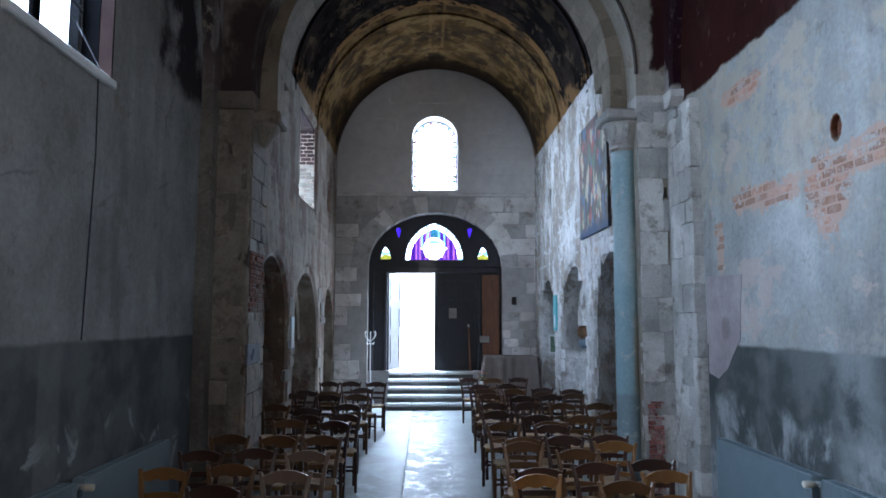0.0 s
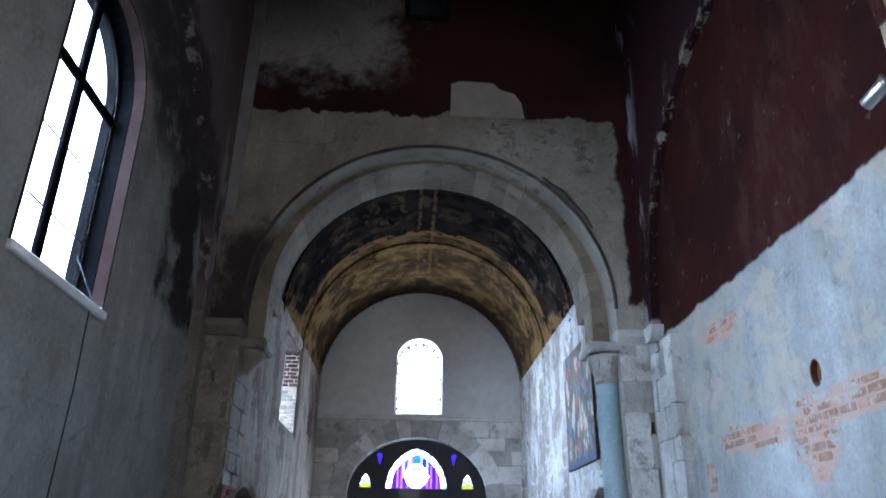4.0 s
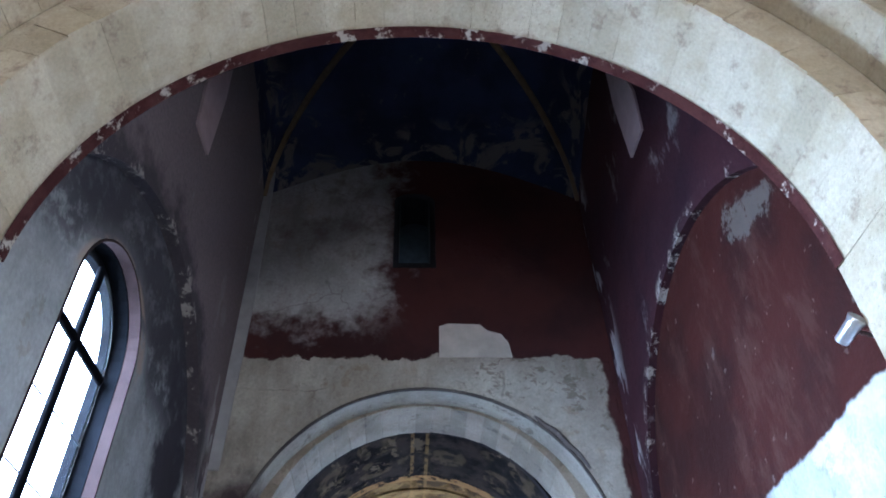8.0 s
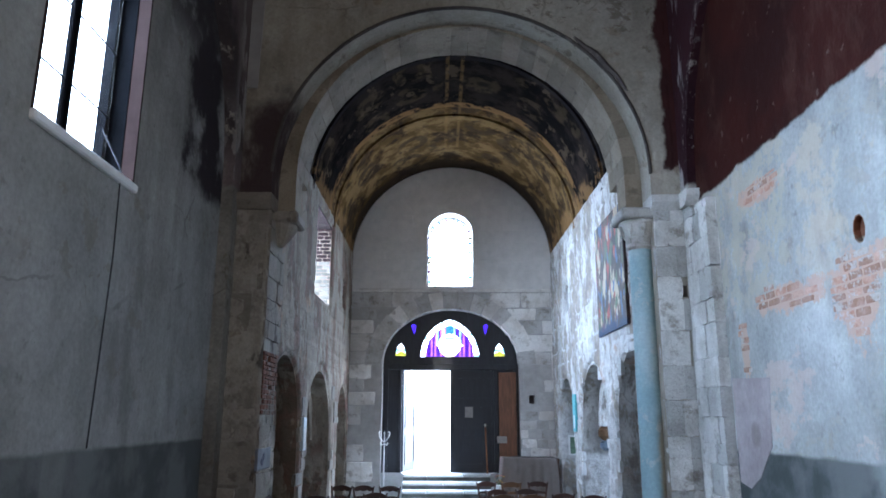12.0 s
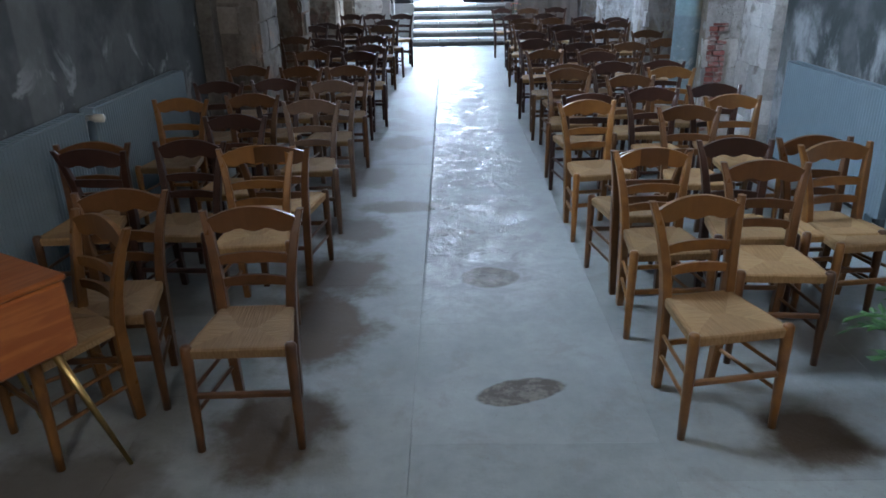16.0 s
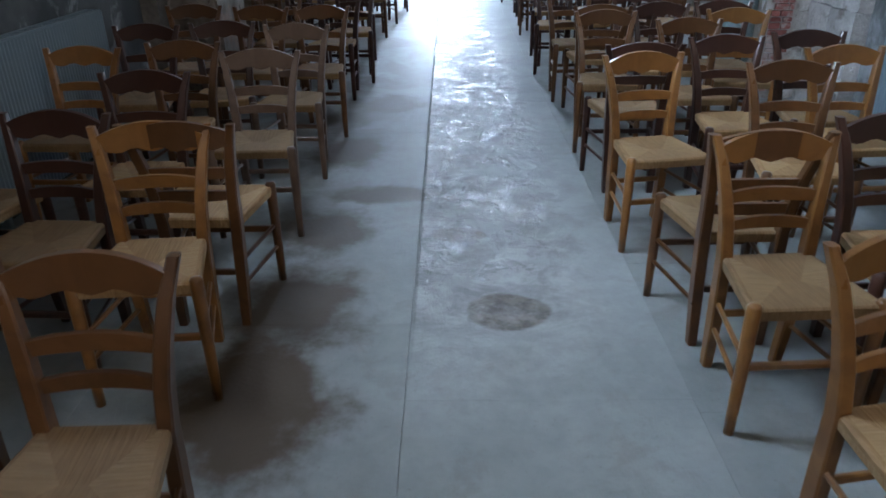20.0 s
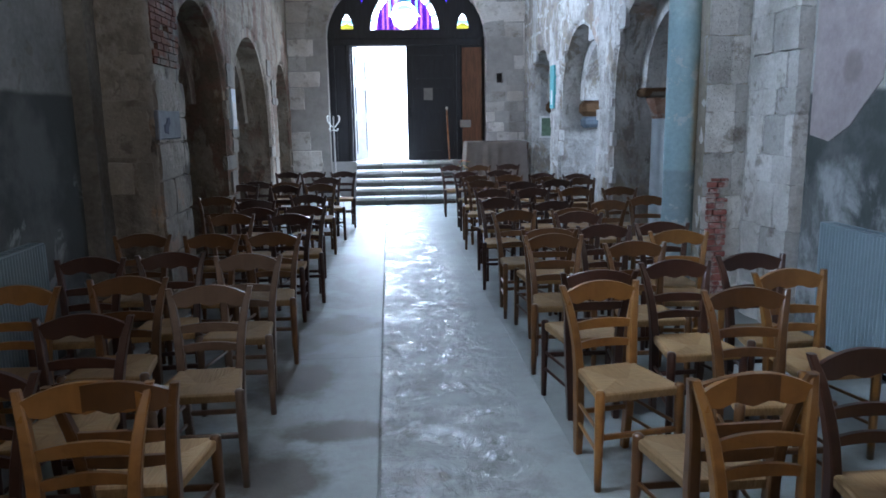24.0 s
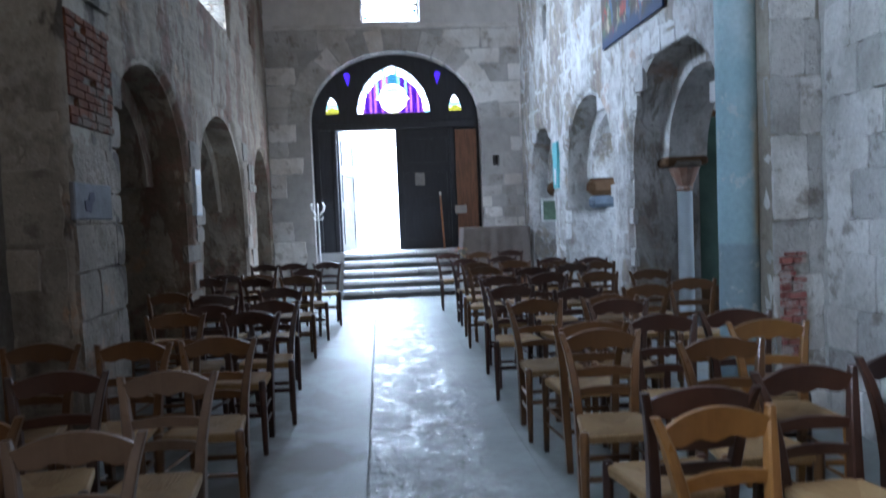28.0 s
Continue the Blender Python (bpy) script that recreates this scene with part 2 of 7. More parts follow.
def side_wall_material():
    """Crossing walls: ox-blood paint on top, limewash in the middle, grey cement dado with salts below."""
    s = Shader("limewashed_wall_with_red_upper_paint")
    c = weathered(s, (0.315, 0.323, 0.321), (0.435, 0.447, 0.445), (0.16, 0.155, 0.147))
    ochre = both(s, s.step(s.noise(1.7, 7, 0.65), 0.53, 0.60), s.step(s.z, 2.6, 3.6))
    c = s.mix(s.math("MULTIPLY", ochre, 0.55), c, (0.44, 0.37, 0.29))
    bare = both(s, over(s, s.y, 6.0, 0.8, 0.05), s.step(s.z, 2.9, 3.3), s.step(s.noise(4.2, 8, 0.68), 0.47, 0.52))
    c = s.mix(s.math("MULTIPLY", bare, 0.7), c, (0.36, 0.33, 0.27))
    scraped = both(s, s.step(s.noise(5.0, 9, 0.73, s.stretch(s.where, 1, 0.7, 1.1), 0.5), 0.53, 0.58), s.step(s.noise(0.8, 4), 0.40, 0.54))
    c = s.mix(s.math("MULTIPLY", scraped, 0.5), c, (0.31, 0.285, 0.245))
    pink = s.step(s.noise(1.25, 7, 0.66, s.stretch(s.where, 1, 0.8, 1.3)), 0.585, 0.62)
    c = s.mix(s.math("MULTIPLY", pink, 0.5), c, (0.47, 0.36, 0.32))
    ragged = s.math("MULTIPLY", s.math("SUBTRACT", s.noise(6.0, 8, 0.7), 0.5), 2.6)
    for cy, cz, ry, rz in ((6.15, 3.03, 0.58, 0.13), (5.24, 2.88, 0.28, 0.36), (4.7, 3.09, 0.6, 0.14), (7.06, 2.68, 0.09, 0.28), (6.5, 4.06, 0.4, 0.12)):
        dy, dz = s.math("DIVIDE", s.math("SUBTRACT", s.y, cy), ry), s.math("DIVIDE", s.math("SUBTRACT", s.z, cz), rz)
        d = s.math("SQRT", s.math("ADD", s.math("MULTIPLY", dy, dy), s.math("MULTIPLY", dz, dz)))
        c = s.mix(s.math("MULTIPLY", s.math("SUBTRACT", 1.0, s.step(s.math("ADD", d, ragged), 0.75, 1.0)), 0.75), c, (0.45, 0.29, 0.22))
    cement = s.mix(s.step(s.noise(1.3, 5, 0.6), 0.42, 0.6), (0.058, 0.066, 0.066), (0.115, 0.123, 0.123))
    low = below(s, s.z, 1.25, 0.7, 0.12)
    salts = both(s, low, s.step(s.noise(2.2, 9, 0.68, s.stretch(s.where, 1, 1, 0.6), 0.3), 0.47, 0.64))
    cement = s.mix(s.math("MULTIPLY", salts, 0.7), cement, (0.38, 0.40, 0.415))
    plaster_post = both(s, s.step(s.y, 4.6, 4.95), s.math("SUBTRACT", 1.0, s.step(s.y, 5.1, 5.4)), s.step(s.noise(1.6, 6, 0.65), 0.35, 0.6))
    cement = s.mix(s.math("MULTIPLY", plaster_post, 0.6), cement, (0.30, 0.32, 0.325))
    c = s.mix(below(s, s.z, 1.775, 0.05), c, cement)
    red = s.mix(s.step(s.noise(1.1, 5), 0.4, 0.65), (0.030, 0.0068, 0.0052), (0.018, 0.0052, 0.0046))
    red = s.mix(s.math("MULTIPLY", s.step(s.noise(2.4, 9, 0.72, s.stretch(s.where, 1, 1, 0.4)), 0.5, 0.64), 0.5), red, (0.055, 0.026, 0.02))
    chips = s.step(s.noise(7.5, 5, 0.55), 0.66, 0.69)
    red = s.mix(s.math("MULTIPLY", chips, 0.15), red, (0.3, 0.26, 0.23))
    oy, oz = s.math("SUBTRACT", s.y, 4.38), s.math("SUBTRACT", s.z, 6.38)
    along = s.math("ADD", s.math("MULTIPLY", oy, 0.92), s.math("MULTIPLY", oz, 0.39))
    across = s.math("SUBTRACT", s.math("MULTIPLY", oz, 0.92), s.math("MULTIPLY", oy, 0.39))
    dy, dz = s.math("DIVIDE", along, 0.46), s.math("DIVIDE", across, 0.2)
    scar = s.math("ADD", s.math("ADD", s.math("MULTIPLY", dy, dy), s.math("MULTIPLY", dz, dz)), s.math("MULTIPLY", s.math("SUBTRACT", s.noise(5.0, 9, 0.74), 0.5), 6.5))
    red = s.mix(s.math("MULTIPLY", s.math("SUBTRACT", 1.0, s.step(scar, 0.5, 1.0)), 0.55), red, (0.12, 0.105, 0.088))
    c = s.mix(over(s, s.z, 4.41, 0.2), c, red)
    plaster_relief(s)
    return s.done(c, 0.88, 0.0, Specular_IOR_Level=0.1)


def tower_wall_material():
    """The tower's upper walls: nearly all ox-blood paint, some of it washed out."""
    s = Shader("faded_ox_blood_wall_paint")
    red = s.mix(s.step(s.noise(0.9, 5), 0.4, 0.65), (0.034, 0.011, 0.014), (0.022, 0.009, 0.013))
    red = s.mix(s.math("SUBTRACT", 1.0, s.step(s.x, -0.5, 0.5)), red, (0.16, 0.125, 0.125))
    worn = s.step(s.noise(1.4, 6, 0.65, s.stretch(s.where, 1, 1, 0.5)), 0.6, 0.68)
    c = s.mix(s.math("MULTIPLY", worn, 0.5), red, (0.22, 0.2, 0.19))
    ry, rz = s.math("SUBTRACT", s.y, 5.53), s.math("SUBTRACT", s.z, 4.65)
    ring = s.math("SQRT", s.math("ADD", s.math("MULTIPLY", ry, ry), s.math("MULTIPLY", rz, rz)))
    rim = both(s, s.math("SUBTRACT", 1.0, s.step(ring, 2.44, 2.6)), s.step(s.z, 4.8, 5.2), s.step(s.noise(3.6, 9, 0.72), 0.53, 0.6))
    soot = both(s, s.math("SUBTRACT", 1.0, s.step(s.x, -0.5, 0.5)), s.math("SUBTRACT", 1.0, s.step(s.math("MULTIPLY_ADD", s.noise(2.2, 7, 0.68), 1.2, ring), 3.1, 3.5)), s.step(s.z, 4.7, 5.2))
    c = s.mix(s.math("MULTIPLY", soot, 0.85), c, (0.04, 0.034, 0.038))
    c = s.mix(s.math("MULTIPLY", rim, 0.8), c, (0.34, 0.305, 0.26))
    flakes = both(s, s.step(s.y, 7.7, 8.08), s.step(s.noise(3.0, 6, 0.6, s.stretch(s.where, 1, 1, 0.3)), 0.52, 0.58))
    c = s.mix(s.math("MULTIPLY", flakes, 0.75), c, (0.40, 0.38, 0.37))
    # Lower wall: the south side's weaker light is put into its tone.
    lower = s.mix(s.step(s.x, -0.5, 0.5), weathered(s, (0.20, 0.187, 0.167), (0.27, 0.255, 0.23), (0.11, 0.093, 0.08)), weathered(s, (0.40, 0.385, 0.35), (0.50, 0.49, 0.46), (0.2, 0.17, 0.14)))
    c = s.mix(below(s, s.z, 4.58, 0.25, 0.03), c, lower)
    c = s.shade(c, 0.85, 1.15, s.noise(25, 3))
    plaster_relief(s)
    return s.done(c, 0.85, 0.0, Specular_IOR_Level=0.1)


def west_wall_material():
    """Wall over the nave arch: bare cream stone up to a ragged line, red paint above with a grey worn field."""
    s = Shader("stripped_stone_and_red_paint")
    c = weathered(s, (0.315, 0.283, 0.235), (0.405, 0.375, 0.32), (0.14, 0.11, 0.08))
    joint = s.step(s.noise(5.0, 10, 0.74, s.stretch(s.where, 0.8, 1, 1.2), 0.3), 0.535, 0.57)
    joint = both(s, joint, over(s, s.x, 0.9, 1.2, 0.15), over(s, s.z, 6.28, 0.8, 0.1), s.step(s.noise(1.8, 4), 0.4, 0.5))
    c = s.mix(s.math("MULTIPLY", joint, 0.6), c, (0.10, 0.075, 0.055))
    red = s.mix(s.step(s.noise(1.0, 5), 0.4, 0.65), (0.058, 0.020, 0.019), (0.036, 0.016, 0.0165))
    grey = s.mix(s.math("MULTIPLY", s.step(s.noise(1.3, 7, 0.68), 0.5, 0.66), 0.6), weathered(s, (0.27, 0.255, 0.243), (0.335, 0.32, 0.31), (0.16, 0.125, 0.12)), (0.085, 0.045, 0.043))
    field = both(s, below(s, s.x, -0.08, 2.0, 0.3), over(s, s.z, 7.98, 2.0, 0.3))
    upper = s.mix(field, red, grey)
    c = s.mix(over(s, s.z, 7.42, 0.55, 0.02), c, upper)
    soot = both(s, below(s, s.x, -1.42, 0.4, 0.15), over(s, s.z, 4.42, 0.2, 0.03), below(s, s.z, 5.75, 0.8, 0.2))
    c = s.mix(s.math("MULTIPLY", s.math("MULTIPLY", soot, s.step(s.noise(1.6, 7, 0.66, s.stretch(s.where, 1, 1, 0.5)), 0.3, 0.55)), 0.92), c, (0.04, 0.022, 0.027))
    corner = both(s, over(s, s.x, 2.83, 0.3, 0.03), over(s, s.z, 4.9, 0.6, 0.05))
    c = s.mix(corner, c, red)
    plaster_relief(s)
    return s.done(c, 0.88, 0.0, Specular_IOR_Level=0.1)


def stone_material(name, base, pale, dirt, vary=0.35, rough=0.9, relief=0.025):
    """Limestone: each block its own tone, clouding, pits and dirt."""
    s = Shader(name)
    c = s.mix(s.step(s.noise(1.8, 5, 0.6), 0.38, 0.64), base, pale)
    c = s.mix(s.math("MULTIPLY", s.step(s.noise(4.5, 6, 0.68), 0.54, 0.68), 0.7), c, dirt)
    c = s.shade(c, 1.0 - vary, 1.0 + vary * 0.6, s.random())
    c = s.shade(c, 0.86, 1.1, s.noise(40, 3))
    pits = s.step(s.cells(26), 0.12, 0.3)
    s.bump(s.math("MULTIPLY_ADD", pits, 0.25, s.noise(9, 6, 0.65)), 0.55, relief)
    return s.done(c, rough, 0.0, Specular_IOR_Level=0.5 if rough < 0.6 else 0.15)


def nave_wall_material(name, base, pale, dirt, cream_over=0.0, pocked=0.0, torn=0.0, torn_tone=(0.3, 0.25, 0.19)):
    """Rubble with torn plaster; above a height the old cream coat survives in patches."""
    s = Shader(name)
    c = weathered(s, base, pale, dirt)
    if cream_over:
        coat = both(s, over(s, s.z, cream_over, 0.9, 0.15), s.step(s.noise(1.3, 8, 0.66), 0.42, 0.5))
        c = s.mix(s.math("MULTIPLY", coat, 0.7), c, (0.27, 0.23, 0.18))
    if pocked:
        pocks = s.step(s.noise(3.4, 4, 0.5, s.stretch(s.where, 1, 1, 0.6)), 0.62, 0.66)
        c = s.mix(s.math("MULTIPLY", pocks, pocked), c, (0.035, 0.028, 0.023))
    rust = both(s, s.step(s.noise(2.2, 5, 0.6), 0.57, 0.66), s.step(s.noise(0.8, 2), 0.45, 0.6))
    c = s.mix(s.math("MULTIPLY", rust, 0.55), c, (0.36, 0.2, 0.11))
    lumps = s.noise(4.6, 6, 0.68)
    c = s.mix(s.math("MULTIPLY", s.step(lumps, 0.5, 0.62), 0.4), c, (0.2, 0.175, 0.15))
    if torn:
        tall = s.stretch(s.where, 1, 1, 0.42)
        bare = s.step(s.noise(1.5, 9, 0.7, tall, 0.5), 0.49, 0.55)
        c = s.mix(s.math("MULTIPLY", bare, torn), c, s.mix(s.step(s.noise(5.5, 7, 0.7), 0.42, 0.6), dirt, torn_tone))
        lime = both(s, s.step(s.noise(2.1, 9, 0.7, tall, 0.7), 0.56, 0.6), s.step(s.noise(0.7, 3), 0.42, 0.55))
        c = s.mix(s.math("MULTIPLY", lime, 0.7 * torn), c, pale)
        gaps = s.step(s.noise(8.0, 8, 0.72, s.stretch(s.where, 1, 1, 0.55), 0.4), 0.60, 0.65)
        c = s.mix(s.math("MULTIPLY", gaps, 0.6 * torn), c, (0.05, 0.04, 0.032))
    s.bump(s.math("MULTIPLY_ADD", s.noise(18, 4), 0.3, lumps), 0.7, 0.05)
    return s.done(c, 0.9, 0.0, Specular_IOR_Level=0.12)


def vault_material():
    """Painted barrel vault: sooty blue field, then ochre with dark scrolls, a dark band at the end wall and a ladder along the crown."""
    s = Shader("decayed_painted_vault")
    round_way = s.math("MULTIPLY", s.math("ARCTAN2", s.math("SUBTRACT", s.z, 5.79), s.math("SUBTRACT", s.x, 0.52)), 2.46)
    flat = s.tree.nodes.new("ShaderNodeCombineXYZ")
    s.link(round_way, flat.inputs[0])
    s.link(s.y, flat.inputs[1])
    flat = flat.outputs[0]
    bent = s.mix(0.14, flat, s.tinted_noise(2.2, flat))
    dark = s.mix(s.step(s.noise(1.6, 6, 0.65), 0.42, 0.6), (0.008, 0.007, 0.007), (0.025, 0.0185, 0.016))
    smoke = s.step(s.noise(0.8, 4, 0.6, s.stretch(flat, 1, 0.6, 1)), 0.48, 0.66)
    dark = s.mix(s.math("MULTIPLY", smoke, 0.6), dark, (0.022, 0.018, 0.016))
    fleck = both(s, s.step(s.noise(2.6, 10, 0.66, s.stretch(flat, 1, 0.6, 1), 0.3), 0.56, 0.585), s.step(s.noise(0.9, 3), 0.42, 0.56))
    dark = s.mix(s.math("MULTIPLY", fleck, 0.4), dark, (0.13, 0.095, 0.06))
    rings = s.cells(1.25, bent)
    leaf = both(s, s.step(rings, 0.22, 0.27), s.math("SUBTRACT", 1.0, s.step(rings, 0.40, 0.46)))
    dark = s.mix(both(s, leaf, s.step(s.noise(3.1, 6, 0.65), 0.46, 0.56), 0.25), dark, (0.12, 0.085, 0.045))
    ochre = s.mix(s.step(s.noise(2.1, 6, 0.65), 0.42, 0.6), (0.075, 0.043, 0.017), (0.16, 0.10, 0.042))
    scroll = both(s, leaf, s.step(s.noise(2.4, 7, 0.66), 0.40, 0.5))
    ochre = s.mix(s.math("MULTIPLY", scroll, 0.75), ochre, (0.045, 0.03, 0.02))
    lost = s.step(s.noise(1.5, 9, 0.68, s.stretch(flat, 1, 0.8, 1), 0.5), 0.5, 0.6)
    ochre = s.mix(s.math("MULTIPLY", lost, 0.85), ochre, (0.028, 0.018, 0.014))
    c = s.mix(over(s, s.y, 13.9, 0.45, 0.05), dark, ochre)
    rim = both(s, over(s, s.y, 13.72, 0.16, 0.02), below(s, s.y, 13.95, 0.16, 0.02), s.step(s.noise(2.0, 6, 0.65), 0.40, 0.5))
    c = s.mix(s.math("MULTIPLY", rim, 0.8), c, (0.20, 0.11, 0.045))
    front = both(s, below(s, s.y, 9.5, 1.0, 0.05), s.step(s.noise(2.0, 9, 0.68, flat), 0.52, 0.56))
    c = s.mix(s.math("MULTIPLY", front, 0.85), c, (0.33, 0.27, 0.19))
    band = both(s, over(s, s.y, 11.7, 0.1, 0.03), below(s, s.y, 11.95, 0.1, 0.03))
    c = s.mix(s.math("MULTIPLY", band, 0.75), c, (0.02, 0.018, 0.02))
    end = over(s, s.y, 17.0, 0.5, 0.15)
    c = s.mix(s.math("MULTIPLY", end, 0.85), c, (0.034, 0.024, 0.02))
    for edge in (0.35, 0.62):
        line = s.math("SUBTRACT", 1.0, s.step(s.math("ABSOLUTE", s.math("SUBTRACT", s.x, edge)), 0.02, 0.045))
        line = both(s, line, s.step(s.z, 8.0, 8.05), below(s, s.y, 16.2, 0.4), s.step(s.noise(3.4, 7, 0.7), 0.42, 0.5))
        c = s.mix(s.math("MULTIPLY", line, 0.4), c, (0.2, 0.12, 0.045))
    springing = both(s, below(s, s.z, 6.3, 0.9, 0.1), s.step(s.noise(1.6, 8, 0.66), 0.45, 0.52))
    c = s.mix(s.math("MULTIPLY", springing, 0.7), c, (0.2, 0.115, 0.05))
    plaster_relief(s)
    return s.done(c, 0.85, 0.0, Specular_IOR_Level=0.0)


def worn_brick_material(name, base, pale, wash, cover):
    """Old brick, smeared with limewash and mortar in ragged patches."""
    s = Shader(name)
    c = s.mix(s.step(s.noise(6, 5, 0.6), 0.38, 0.62), base, pale)
    c = s.shade(c, 0.78, 1.15, s.random())
    smear = s.step(s.noise(5.0, 9, 0.7), cover - 0.02, cover + 0.05)
    c = s.mix(s.math("MULTIPLY", smear, 0.85), c, wash)
    c = s.shade(c, 0.85, 1.1, s.noise(40, 3))
    s.bump(s.math("MULTIPLY_ADD", s.noise(30, 4), 0.3, s.noise(8, 6, 0.65)), 0.5, 0.02)
    return s.done(c, 0.92, 0.0, Specular_IOR_Level=0.12)


def navy_vault_material():
    """Dark blue paint with smoky brown bloom low on the webs."""
    s = Shader("navy_vault_paint")
    c = s.mix(s.step(s.noise(0.8, 5, 0.6), 0.4, 0.62), (0.022, 0.028, 0.062), (0.036, 0.047, 0.098))
    bloom = both(s, s.step(s.noise(1.5, 8, 0.66, None, 0.9), 0.5, 0.58), below(s, s.z, 12.1, 0.9, 0.3))
    c = s.mix(s.math("MULTIPLY", bloom, 0.75), c, (0.19, 0.165, 0.145))
    pale = s.step(s.noise(3.4, 8, 0.7, None, 0.7), 0.63, 0.66)
    c = s.mix(s.math("MULTIPLY", pale, 0.5), c, (0.14, 0.13, 0.13))
    plaster_relief(s)
    return s.done(c, 0.85, 0.0, Specular_IOR_Level=0.1)


def column_material():
    """Blue limewash, darker below, worn to ochre on one side."""
    s = Shader("flaking_blue_limewash")
    c = s.mix(s.step(s.noise(1.4, 6, 0.6), 0.42, 0.6), (0.27, 0.39, 0.43), (0.38, 0.48, 0.51))
    c = s.mix(below(s, s.z, 1.18, 0.1, 0.015), c, (0.22, 0.29, 0.32))
    ochre = both(s, over(s, s.x, 2.60, 0.16, 0.03), over(s, s.z, 1.2, 0.3, 0.1), below(s, s.z, 2.05, 0.3, 0.1))
    c = s.mix(s.math("MULTIPLY", ochre, 0.7), c, (0.42, 0.32, 0.2))
    flakes = s.step(s.noise(5.0, 8, 0.68), 0.57, 0.6)
    c = s.mix(s.math("MULTIPLY", flakes, 0.5), c, (0.5, 0.51, 0.5))
    c = s.shade(c, 0.88, 1.1, s.noise(30, 4))
    s.bump(s.math("MULTIPLY_ADD", s.noise(26, 4), 0.25, s.noise(5, 6, 0.6)), 0.4, 0.012)
    return s.done(c, 0.85, 0.0, Specular_IOR_Level=0.1)


def repair_plaster_material():
    """Smooth mauve-grey plaster with one dark oval stain."""
    s = Shader("smooth_repair_plaster")
    c = s.mix(s.step(s.noise(1.8, 6, 0.6), 0.4, 0.62), (0.27, 0.235, 0.245), (0.345, 0.305, 0.315))
    dy, dz = s.math("DIVIDE", s.math("SUBTRACT", s.y, 7.0), 0.11), s.math("DIVIDE", s.math("SUBTRACT", s.z, 1.92), 0.13)
    d = s.math("ADD", s.math("ADD", s.math("MULTIPLY", dy, dy), s.math("MULTIPLY", dz, dz)), s.math("MULTIPLY", s.noise(9, 6), 0.9))
    c = s.mix(s.math("MULTIPLY", s.math("SUBTRACT", 1.0, s.step(d, 0.7, 1.6)), 0.6), c, (0.17, 0.14, 0.14))
    c = s.shade(c, 0.9, 1.08, s.noise(22, 4))
    plaster_relief(s, 0.008)
    return s.done(c, 0.85, 0.0, Specular_IOR_Level=0.12)


